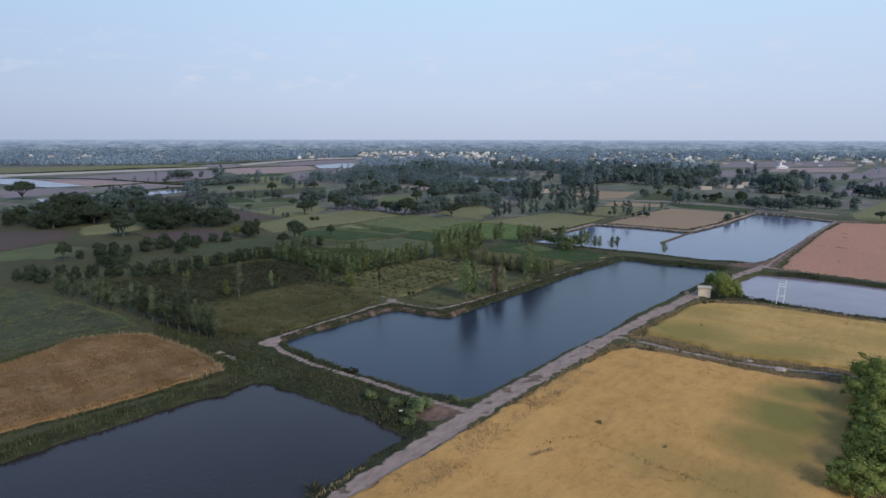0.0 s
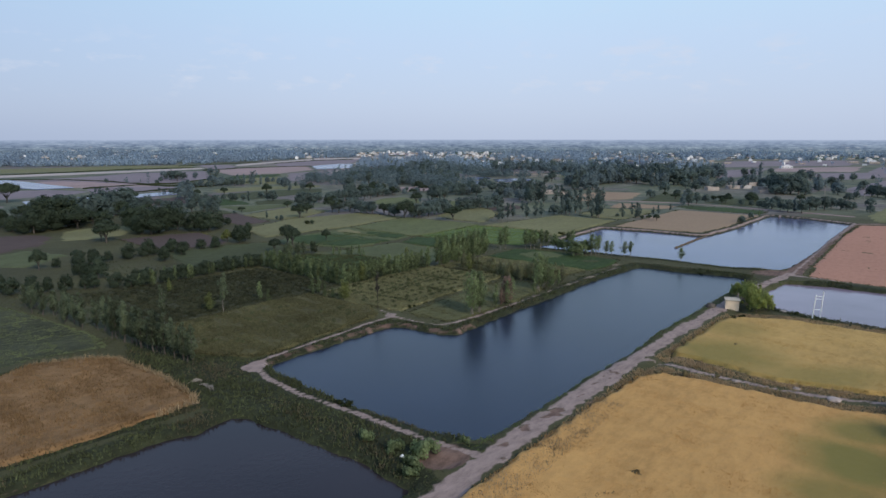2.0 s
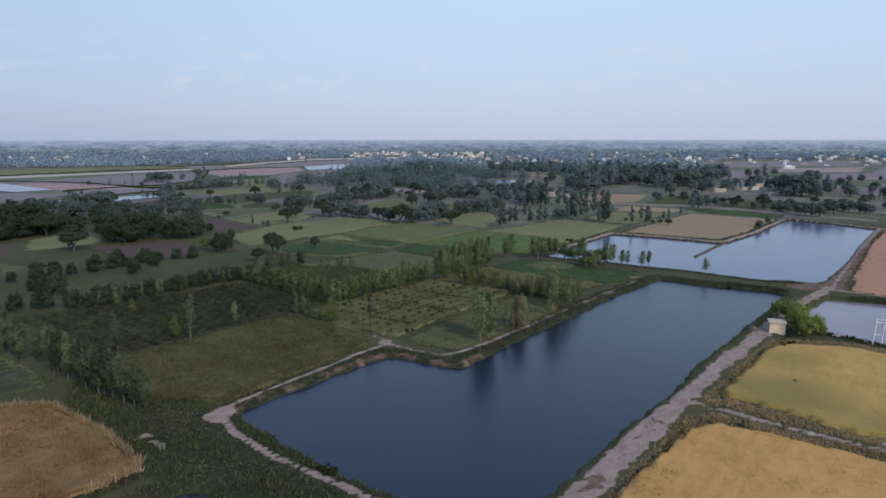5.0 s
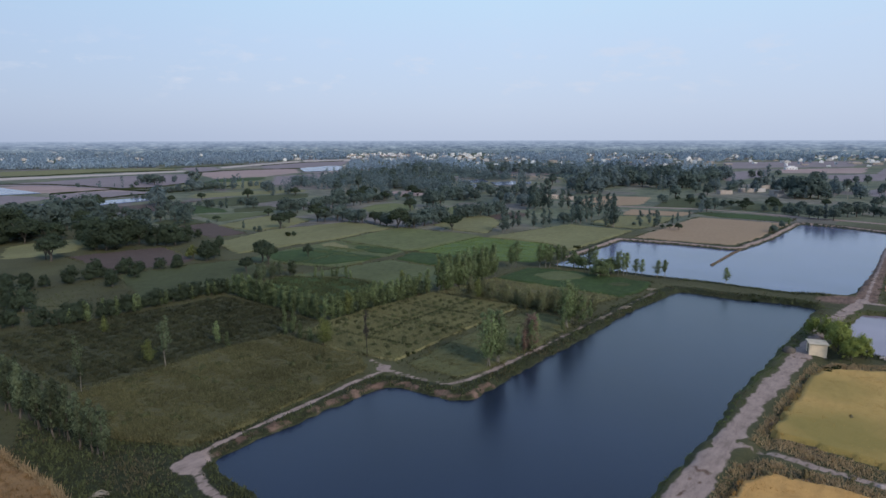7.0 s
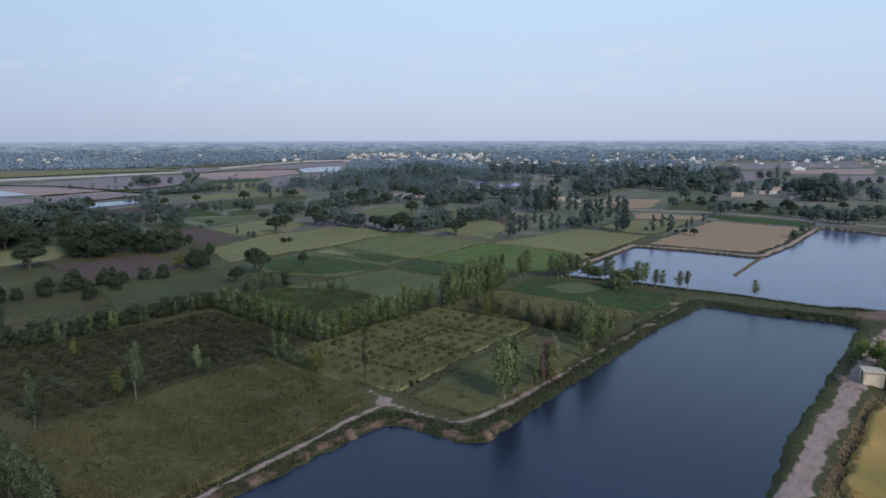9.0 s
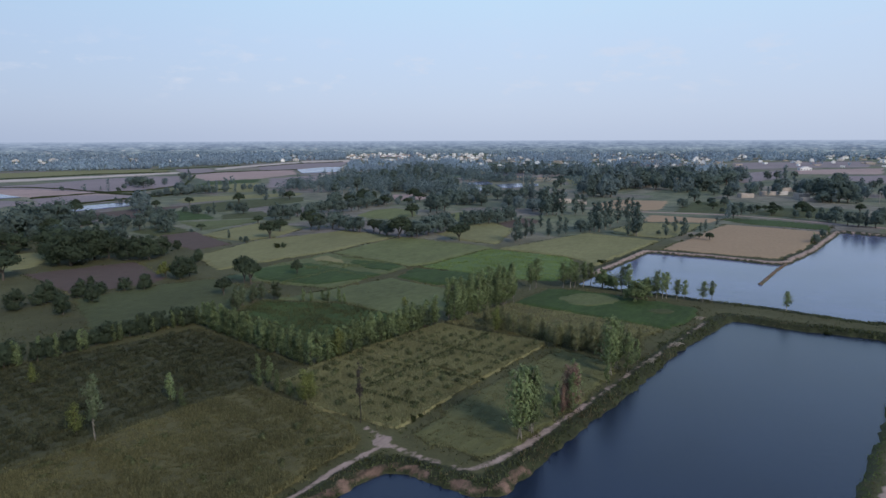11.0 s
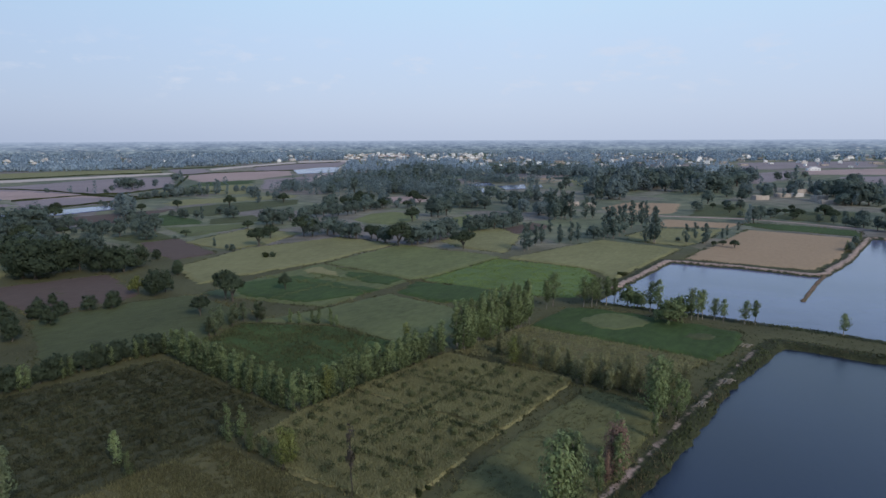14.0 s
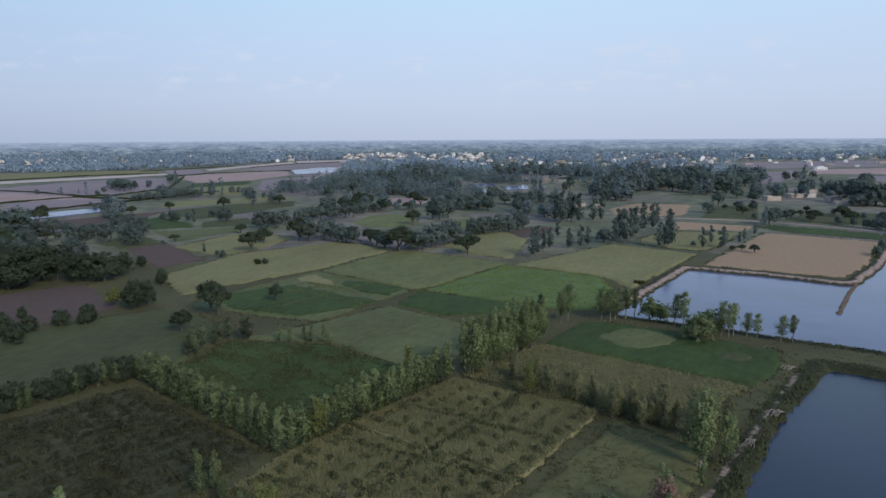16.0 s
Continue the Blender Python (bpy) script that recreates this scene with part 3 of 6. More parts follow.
def crop_field(poly, material, label, height=0.3, cell=0.6, rough=0.08, unripe=(), category="field", furrow=0.0, mounds=()):
    """A standing crop or tilled bed: an uneven slab whose edge falls to the ground."""
    px, py = np.array([p[0] for p in poly]), np.array([p[1] for p in poly])
    a, b = to_plot(px, py)
    ga, gb = np.meshgrid(np.arange(a.min() - cell, a.max() + 2 * cell, cell), np.arange(b.min() - cell, b.max() + 2 * cell, cell))
    gx, gy = from_plot(ga, gb)
    jx, jy = gx + 0.35 * cell * wobble(gx, gy, cell * 2.1, 1.0), gy + 0.35 * cell * wobble(gx, gy, cell * 1.9, 4.0)
    ny, nx = ga.shape
    centre = inside((jx[:-1, :-1] + jx[1:, 1:]) / 2 + 0.5 * wobble(gx[1:, 1:], gy[1:, 1:], 3.0), (jy[:-1, :-1] + jy[1:, 1:]) / 2, poly)
    count = np.zeros((ny, nx), dtype=int)
    for sy in (0, 1):
        for sx in (0, 1):
            count[sy:ny - 1 + sy, sx:nx - 1 + sx] += centre
    rise = height + rough * (0.4 * wobble(gx, gy, cell * 3) + np.random.RandomState(len(label)).uniform(-1, 1, gx.shape)) + 0.05
    if furrow:
        rise = rise + furrow * np.sin(ga * 2 * math.pi / 2.4)
    if mounds:
        step_a, step_b, high = mounds
        ma, mb = ga + 0.5 * wobble(gx, gy, 5.0, 2.0), gb + 0.5 * wobble(gx, gy, 6.0, 7.0)
        near = np.hypot(((ma / step_a) % 1 - 0.5) * step_a, ((mb / step_b) % 1 - 0.5) * step_b)
        rise = rise + high * np.exp(-(near / 0.75) ** 2) * (0.75 + 0.5 * wobble(gx, gy, 2.7, 3.0))
    z = np.where(count == 4, rise, np.minimum(0.0, land(jx, jy)[0]) - 0.1)
    cells = np.argwhere(centre)
    i = cells[:, 0] * nx + cells[:, 1]
    faces = np.stack([i, i + 1, i + nx + 1, i + nx], axis=1)
    used, faces = np.unique(faces.ravel(), return_inverse=True)
    faces = faces.reshape(-1, 4)
    verts = np.stack([jx.ravel()[used], jy.ravel()[used], z.ravel()[used]], axis=1)
    me = mesh_of("field", verts, faces, material, True)
    green = greenness(verts[:, 0], verts[:, 1], unripe)
    me.attributes.new("unripe", "FLOAT", "POINT").data.foreach_set("value", green.astype(np.float32))
    return tagged(new("field", me), label, category, kind="structure")


STRAW = [(-80, 60), (-64.5, 92), (-61.2, 102.8), (-55.4, 105.3), (-49.5, 105.8), (-39.4, 98.4), (-31.6, 91.3), (-30.8, 89.6), (-37.9, 79.6), (-49.6, 68.4), (-72, 42)]
ROUGH = [(-67, 100), (-62, 107), (-54, 112.5), (-60, 119), (-72, 127), (-86, 136), (-108, 146), (-132, 140), (-118, 108), (-92, 84)]
P1 = [(-27.6, 148), (-12, 136.2), (-10.5, 132), (-16.5, 122.8), (-23.5, 112.6), (-27.5, 107.2), (-37, 108.6), (-43, 113.5), (-49.5, 122), (-42.5, 131.2), (-35, 141)]
P2 = [(-46.4, 178), (-22.8, 157.6), (-28.4, 149.4), (-43, 132.5), (-50, 124.5), (-82, 147), (-61.7, 163.5)]
P3 = [(-20.8, 157), (-1, 179.5), (17.2, 167.4), (5, 151.2), (-0.9, 143.4), (-6.4, 135.4), (-11.4, 138.2), (-18.1, 142.2), (-25, 148.6)]
# the pale plot lies in two beds with a furrow between them
P3_NORTH = [(-14.6, 165.1), (-1, 179.5), (17.2, 167.4), (5.4, 151.9)]
P3_SOUTH = [(-20.8, 157), (-15.2, 164.4), (4.9, 151.1), (-0.9, 143.4), (-6.4, 135.4), (-11.4, 138.2), (-18.1, 142.2), (-25, 148.6)]
P4 = [(18.8, 166), (6.6, 150.4), (0.4, 142.2), (-4.6, 134.2), (-2.6, 131), (0.4, 130), (3, 127.4), (8.6, 131.8), (16, 140.6), (23.6, 151), (27, 157)]
P5 = [(0, 181), (14.6, 194.4), (40, 174.6), (34, 170), (20, 168.2)]
P6 = [(14.8, 195.8), (24.5, 208.5), (31, 207.5), (44, 197.5), (53, 190.8), (48.8, 182), (41.4, 175.6)]
P6_PATCH = [(24.5, 198.6), (28, 202.4), (32.4, 203.6), (36.8, 201.2), (39.2, 197.6), (36, 193.4), (30.8, 191.2), (26.4, 193)]
P6_SPOT = [(40.4, 187.2), (42.6, 190), (46, 190.4), (47.8, 187.6), (45.6, 184.8), (42, 185)]
P7 = [(-21, 162.5), (-33, 173.5), (-44, 183), (-40.5, 198.5), (-21.8, 195.5), (-4.5, 181.5), (-12.5, 172)]
P8_WEST = [(-63, 171.5), (-83, 200.5), (-70, 214.8), (-59, 221.5), (-40, 206), (-42, 199), (-44.5, 183.5), (-49, 181)]
P8_EAST = [(-39, 199.6), (-27.5, 208.8), (-13.5, 221.6), (-0.5, 210.8), (4, 204), (-0.5, 186), (-10, 185.5), (-21, 196.4)]
P9 = [(-57.5, 222), (-50.2, 236.2), (-35.7, 257.5), (-16.4, 243.4), (-9.3, 234.5), (-26.8, 210)]
P9_SOUTH = [(-54, 232), (-39, 242), (-30, 236), (-21, 229), (-15.5, 226), (-19.5, 220.5), (-28, 214), (-31.6, 213), (-47, 219)]
P9_NORTH = [(-28, 246.5), (-19, 243.4), (-10.5, 236.5), (-14.5, 229), (-21.5, 233), (-26, 238.5)]
P9_WORN = [(-39.3, 248.5), (-35, 254), (-31.8, 248.8), (-29, 246), (-27, 239.5), (-37.8, 243.8)]
P10 = [(-7.8, 234.2), (6.3, 227.6), (17.5, 219.6), (7.7, 214.8), (-1.4, 213), (-12.5, 222.6)]
P11 = [(-2.5, 240.2), (15.1, 263.2), (37.5, 248), (38.4, 236), (28, 216), (16.5, 220), (-7, 235.4)]
P12 = [(18.2, 264), (54.5, 297.5), (75.5, 278.3), (60, 258.5), (42, 234.5), (38.6, 247.9)]
P13 = [(75.5, 269), (117.2, 320.5), (146, 297), (117, 262.5), (99, 244), (84, 253.5), (70, 262)]
P14 = [(-75.6, 252.5), (-65, 284), (-37.5, 307), (-15.6, 291.3), (-36.2, 258.6), (-50.1, 245.2), (-61.4, 232)]
P15 = [(-34.6, 258.2), (-14.8, 290.8), (17.6, 266.8), (-3, 240.8), (-9.1, 235.6), (-22.3, 247.5)]
P16 = [(-112, 228), (-90, 245.5), (-70.5, 222.8), (-72.5, 216.8), (-84, 203.5)]
P17 = [(-105.5, 296.4), (-95.2, 306.5), (-71, 275.5), (-80.3, 264), (-92.5, 276)]
P18 = [(-90, 296.5), (-77.8, 332), (-53.5, 317), (-59.5, 294.4), (-68.7, 280.5)]
P19 = [(-2, 297.5), (20.5, 335), (28.5, 308), (19, 272.6), (6.5, 281.6)]
RED = [(95.5, 168.5), (106.4, 184.6), (131.4, 217.2), (149.8, 241), (170.6, 265.2), (187, 261.5), (240, 222), (160, 121), (112, 153.5), (104, 159.5)]
TAN_FAR = [(81, 401), (103, 428), (130, 419), (110, 375), (77, 364)]
STRIP_FAR = [(127, 340), (145, 332), (158, 315), (149, 301), (127, 320), (121, 334)]
WHEAT_FAR = [(67, 308), (83, 326), (110, 322), (87, 290), (78, 283), (64, 296)]
crop_field(F1, "wheat", "ripe golden wheat field beside the dirt road", 0.55, 0.4, 0.05, unripe=F1_GREEN)
crop_field(F2, "yellow_wheat", "golden ripening wheat field below the side pond", 0.5, 0.5, 0.05, unripe=F2_GREEN)
crop_field(STRAW, "straw", "dry reddish straw-coloured field beside the near pond", 0.5, 0.45, 0.1)
crop_field(P1, "olive_crop", "olive-green standing crop along the pond bank", 0.5, 0.45, 0.17)
crop_field(ROUGH, "rough_grass", "rough dull grass beyond the straw field", 0.12, 0.8, 0.1)
crop_field(P2, "dark_orchard", "dark olive plot planted with rows of bushes", 0.14, 0.4, 0.07, mounds=(2.5, 2.7, 0.22))
for _bed in (P3_NORTH, P3_SOUTH):
    crop_field(_bed, "pale_olive", "pale olive bed with rows of low bushes", 0.25, 0.3, 0.1)
crop_field(P4, "dull_grass", "rough olive-green grass plot behind the pond bank", 0.15, 0.5, 0.09)
crop_field(P5, "olive_crop", "narrow olive-coloured strip of standing crop", 0.4, 0.5, 0.15)
crop_field(P6, "clover", "dark green clover field below the tree row", 0.25, 0.7, 0.05)
crop_field(P6_PATCH, "pasture", "pale mown patch inside the clover field", 0.32, 0.7, 0.03)
crop_field(P6_SPOT, "grass", "small dull patch inside the clover field", 0.3, 0.7, 0.03)
crop_field(P7, "clover", "dark green fodder plot enclosed by tree rows", 0.3, 0.8, 0.08)
crop_field(P8_WEST, "grass", "wide light green meadow plot", 0.15, 0.9, 0.05)
crop_field(P8_EAST, "pasture", "light green meadow plot behind the trees", 0.15, 0.9, 0.05)
crop_field(P9, "pasture", "light green fodder plot with worn strips", 0.15, 0.9, 0.05)
crop_field(P9_SOUTH, "clover", "long dark green clover plot", 0.3, 0.9, 0.05)
crop_field(P9_NORTH, "clover", "narrow dark green clover plot", 0.3, 0.9, 0.05)
crop_field(P9_WORN, "pale_olive", "pale worn patch beside the clover", 0.26, 0.9, 0.03)
crop_field(P10, "clover", "small dark green clover plot", 0.2, 0.9, 0.05)
crop_field(P11, "bright_green", "bright green young crop beside the far pond", 0.25, 0.9, 0.06)
crop_field(P12, "ripening", "yellow-green ripening wheat field", 0.3, 0.9, 0.05)
crop_field(P13, "tan_field", "bare tan stubble field beyond the far pond", 0.1, 1.0, 0.03)
crop_field(P14, "ripening", "yellow-green wheat field in the middle distance", 0.25, 1.0, 0.05)
crop_field(P15, "meadow", "light green field in the middle distance", 0.2, 1.0, 0.05)
crop_field(P16, "ploughed", "dark brown ploughed field beside the thicket", 0.08, 1.0, 0.05, furrow=0.04)
crop_field(P17, "ploughed", "brown ploughed field among dark trees", 0.08, 1.0, 0.05)
crop_field(P18, "ripening", "yellow-green wheat plot beyond the ploughed field", 0.2, 1.0, 0.05)
crop_field(P19, "ripening", "pale green wheat plot beside the tall poplars", 0.2, 1.0, 0.05)
crop_field(RED, "red_soil", "bare reddish-brown tilled field beside the pond", 0.08, 0.9, 0.04, unripe=())
crop_field(TAN_FAR, "tan_field", "small tan stubble field among far trees", 0.12, 1.5, 0.03)
crop_field(STRIP_FAR, "clover", "green strip beyond the stubble field", 0.12, 1.5, 0.03)
crop_field(WHEAT_FAR, "ripening", "yellow-green plot behind the poplar clump", 0.15, 1.2, 0.03)

# ---- distance ----
def far_plots():
    """The patchwork of plots in the distance, joined: they are too many and too small to pick apart."""
    rng = np.random.RandomState(5)
    verts, faces = [], []
    keep_off = [FLATS, DULL_FIELDS]
    b = 60.0
    while b < 2600:
        depth = rng.uniform(35, 75) * (1 + b / 1500)
        a = -2600.0
        while a < 1500:
            width = rng.uniform(30, 80) * (1 + b / 1500)
            x, y = from_plot(a + width / 2, b + depth / 2)
            reach = math.hypot(width, depth) * 0.5
            if 600 < y < 2700 and abs(x) < 0.8 * y + 120 and not any(inside(np.array([x]), np.array([y]), k)[0] or off_line(np.array([x]), np.array([y]), k, True)[0] < reach * 0.75 for k in keep_off):
                g = rng.uniform(0.6, 2.5)
                corners = [from_plot(p + rng.uniform(-1.5, 1.5), q + rng.uniform(-1.5, 1.5)) for p, q in
                           ((a + g, b + g), (a + width - g, b + g), (a + width - g, b + depth - g), (a + g, b + depth - g))]
                n = len(verts)
                h = rng.uniform(0.22, 0.5)
                verts += [(cx, cy, h) for cx, cy in corners] + [(cx, cy, -0.2) for cx, cy in corners]
                faces += [(n, n + 1, n + 2, n + 3)] + [(n + k, n + 4 + k, n + 4 + (k + 1) % 4, n + (k + 1) % 4) for k in range(4)]
            a += width
        b += depth
    me = mesh_of("distant_plots", verts, faces, "plot_patchwork")
    tagged(new("distant_plots", me), "patchwork of far green, tan and brown plots", "fields", kind="stuff")


FLATS = [(-255, 362), (-170, 425), (-130, 480), (-95, 560), (-100, 760), (-125, 960), (-130, 1170), (-225, 1110), (-278, 960), (-330, 850), (-440, 800), (-640, 760), (-640, 520)]
DULL_FIELDS = [(230, 540), (330, 780), (420, 990), (680, 1030), (640, 780), (470, 590), (300, 420)]
far_plots()


def far_fields():
    """The plots and pans of the middle distance, each with its own lie."""
    kinds = {"mauve_soil": "bare mauve-grey pan", "pink_soil": "bare pinkish field", "pale_soil": "pale dry strip", "ripening": "yellow-green wheat plot",
             "clover": "dark green fodder plot", "grass": "dull green grass plot", "pasture": "light olive-green plot", "meadow": "light green meadow plot",
             "ploughed": "dark brown ploughed plot", "tan_field": "tan stubble plot"}
    where = {"flat": "on the salt flat", "trees": "among dark far trees", "east": "beyond the far ponds"}
    for place, material, poly in (
            ("flat", "mauve_soil", [(-247, 447), (-226, 482), (-179, 463), (-188, 425), (-210, 392)]),
            ("flat", "mauve_soil", [(-360, 536), (-328, 568), (-309, 647), (-252, 688), (-197, 555), (-208, 494), (-230, 490)]),
            ("flat", "pink_soil", [(-340, 486), (-307, 535), (-274, 521), (-199, 470), (-219, 463), (-252, 454)]),
            ("flat", "ripening", [(-540, 690), (-402, 807), (-325, 833), (-293, 758), (-352, 717), (-480, 600)]),
            ("flat", "pale_soil", [(-440, 580), (-336, 698), (-286, 770), (-272, 736), (-318, 663), (-410, 545)]),
            ("flat", "mauve_soil", [(-265, 735), (-290, 775), (-322, 838), (-280, 850), (-240, 760), (-250, 700)]),
            ("flat", "pink_soil", [(-250, 697), (-238, 747), (-206, 780), (-168, 800), (-143, 712), (-161, 645), (-190, 616), (-200, 610)]),
            ("flat", "pale_soil", [(-276, 850), (-260, 943), (-223, 1092), (-203, 1000), (-243, 892), (-257, 800)]),
            ("flat", "mauve_soil", [(-198, 1000), (-138, 1060), (-126, 890), (-164, 815), (-204, 790), (-234, 890)]),
            ("flat", "clover", [(-194, 606), (-186, 612), (-157, 640), (-150, 589), (-195, 550)]),
            ("flat", "mauve_soil", [(-154, 640), (-133, 682), (-115, 690), (-100, 559), (-128, 528)]),
            ("flat", "pale_soil", [(-226, 1112), (-143, 1166), (-134, 1068), (-205, 1022)]),
            ("flat", "mauve_soil", [(-140, 710), (-106, 748), (-101, 700), (-118, 696)]),
            ("flat", "mauve_soil", [(-300, 420), (-265, 440), (-232, 430), (-230, 392), (-258, 366)]),
            ("flat", "ripening", [(-192, 552), (-148, 586), (-120, 515), (-128, 488), (-196, 500)]),
            ("trees", "ploughed", [(-160, 345), (-176, 363), (-156, 389), (-136, 406), (-135, 368), (-139, 348)]),
            ("trees", "clover", [(-135, 364), (-130, 382), (-106, 358), (-101, 345), (-116, 339)]),
            ("trees", "grass", [(-104, 360), (-88, 378), (-78, 353), (-98, 343)]),
            ("trees", "pasture", [(-114, 335), (-99, 340), (-77, 349), (-80, 333), (-93, 308)]),
            ("trees", "grass", [(-121, 306), (-116, 330), (-96, 307), (-104, 294)]),
            ("trees", "ripening", [(-156, 432), (-156, 457), (-129, 470), (-91, 488), (-86, 464), (-119, 441), (-142, 416)]),
            ("trees", "grass", [(-137, 408), (-117, 433), (-84, 455), (-78, 427), (-97, 392), (-108, 372), (-129, 388)]),
            ("trees", "pink_soil", [(-158, 1425), (-71, 1572), (-17, 1424), (-68, 1116), (-120, 1144)]),
            ("trees", "pink_soil", [(-40, 461), (-9, 483), (-7, 435), (-28, 426)]),
            ("trees", "meadow", [(-40, 357), (-34, 379), (-23, 388), (-10, 373), (-12, 352), (-22, 340), (-34, 347)]),
            ("trees", "meadow", [(3, 361), (13, 374), (22, 340), (17, 325), (8, 320)]),
            ("trees", "ploughed", [(23, 326), (38, 346), (44, 334), (36, 317), (26, 312)]),
            ("trees", "pink_soil", [(-19, 652), (12, 694), (43, 685), (39, 635), (-9, 614)]),
            ("trees", "tan_field", [(64, 659), (109, 684), (103, 613), (71, 620)]),
            ("trees", "ripening", [(116, 658), (149, 684), (116, 531), (99, 552)]),
            ("trees", "ripening", [(-142, 246), (-134, 258), (-123, 265), (-114, 246), (-116, 231), (-129, 222)]),
            ("trees", "ploughed", [(-171, 224), (-149, 238), (-137, 234), (-130, 214), (-134, 192), (-142, 186)]),
            ("trees", "pasture", [(-146, 180), (-135, 190), (-129, 206), (-111, 198), (-110, 179), (-125, 174)]),
            ("east", "tan_field", [(97, 354), (114, 342), (124, 338), (112, 325), (85, 330)]),
            ("east", "grass", [(169, 381), (199, 374), (175, 339), (156, 340), (144, 357)]),
            ("east", "grass", [(112, 366), (138, 411), (164, 418), (135, 358)]),
            ("east", "mauve_soil", [(420, 973), (651, 1012), (518, 824), (420, 811), (331, 774)]),
            ("east", "pink_soil", [(391, 762), (520, 797), (427, 672), (344, 681)]),
            ("east", "mauve_soil", [(300, 700), (385, 762), (330, 672), (313, 632), (230, 550)]),
            ("east", "ripening", [(194, 296), (256, 363), (290, 377), (209, 270), (182, 273)]),
            ("east", "mauve_soil", [(284, 456), (395, 568), (451, 593), (320, 417), (249, 392)]),
            ("east", "mauve_soil", [(350, 640), (430, 660), (530, 790), (589, 780), (464, 612), (332, 544)])):
        crop_field(poly, material, kinds[material] + " " + where[place], 0.2, 1.6 if poly[0][1] < 420 else 4.0, 0.03)


far_fields()


def bund(line, label, material="weeds", wide=1.5, high=0.9, name="earth_bank", category="bank"):
    """A low earth bank between pans, overgrown and dark."""
    verts, faces = [], []
    for (x0, y0), (x1, y1) in zip(line, line[1:]):
        n = max(2, int(math.hypot(x1 - x0, y1 - y0) / 6))
        dx, dy = (x1 - x0) / math.hypot(x1 - x0, y1 - y0), (y1 - y0) / math.hypot(x1 - x0, y1 - y0)
        for k in range(n + 1):
            f = k / n
            x, y = x0 + f * (x1 - x0), y0 + f * (y1 - y0)
            w = wide * (1 + 0.3 * float(wobble(x, y, 9.0, 1.0)))
            h = high * (1 + 0.4 * float(wobble(x, y, 7.0, 3.0)))
            m = len(verts)
            verts += [(x - dy * w * q, y + dx * w * q, z) for q, z in ((-1, -0.2), (-0.35, h), (0.35, h), (1, -0.2))]
            if k:
                faces += [(m - 4 + q, m - 3 + q, m + 1 + q, m + q) for q in range(3)]
    tagged(new(name, mesh_of(name, verts, faces, material)), label, category, kind="structure")


for line in ([(-248, 448), (-226, 483), (-183, 471)], [(-212, 388), (-177, 464), (-150, 520)], [(-231, 491), (-208, 495), (-198, 556), (-240, 690)], [(-440, 560), (-353, 719), (-294, 760)],
             [(-400, 540), (-310, 538), (-274, 523), (-199, 472)], [(-260, 700), (-238, 752), (-165, 806)], [(-234, 890), (-200, 1000), (-150, 1064)], [(-330, 800), (-270, 930)]):
    bund(line, "low dark earth bank between the pans")
bund([(92, 368), (133, 352), (148, 338), (164, 318), (186, 292)], "pale dirt track past the stubble field", "pink_soil", 0.8, 0.25, "farm_track", "track")
bund([(-134, 1110), (-112, 650)], "pale straight road beside the salt flat", "mud_plaster", 2.2, 0.3, "farm_track", "track")


def sheet_of_water(poly, label, material="milky_water"):
    n = len(poly)
    bm = bmesh.new()
    top = [bm.verts.new((x, y, 0.42)) for x, y in poly]
    low = [bm.verts.new((x, y, -0.3)) for x, y in poly]
    bm.faces.new(top)
    for k in range(n):
        bm.faces.new((top[k], low[k], low[(k + 1) % n], top[(k + 1) % n]))
    tagged(new("far_pond", shape("far_pond", bm, material)), label, "pond", kind="structure")


sheet_of_water([(-455, 587), (-395, 562), (-327, 511), (-260, 457), (-277, 441), (-333, 473), (-386, 497)], "bright shallow water of the far salt pan")
sheet_of_water([(-165, 806), (-143, 872), (-122, 872), (-107, 756), (-143, 727)], "long pale blue basin far off")
sheet_of_water([(-214, 381), (-196, 394), (-182, 414), (-172, 425), (-164, 406), (-173, 392), (-183, 374), (-193, 367)], "narrow pale channel behind the thicket")
sheet_of_water([(-230, 356), (-224, 363), (-214, 342), (-217, 340)], "small pale pool behind the thicket")
sheet_of_water([(20, 569), (40, 587), (42, 558), (26, 547)], "small pale pool among far trees")
sheet_of_water([(23, 532), (31, 527), (29, 495), (22, 495)], "pale pool beside the far sheds")
sheet_of_water([(43, 550), (65, 563), (61, 526), (45, 517)], "pale flooded plot among far trees")
sheet_of_water([(68, 552), (77, 557), (74, 536), (67, 531)], "little pale pool among far trees")


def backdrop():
    """A self-lit wall painted with the hazy wooded distance that closes the plain."""
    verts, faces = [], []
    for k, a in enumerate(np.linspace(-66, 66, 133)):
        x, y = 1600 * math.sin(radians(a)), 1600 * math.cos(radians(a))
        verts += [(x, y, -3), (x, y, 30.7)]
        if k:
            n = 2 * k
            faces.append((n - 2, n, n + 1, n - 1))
    tagged(new("backdrop", mesh_of("backdrop", verts, faces, "distance_haze")), "self-lit backdrop wall, blue-grey wooded horizon with painted haze", "horizon", kind="structure")


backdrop()


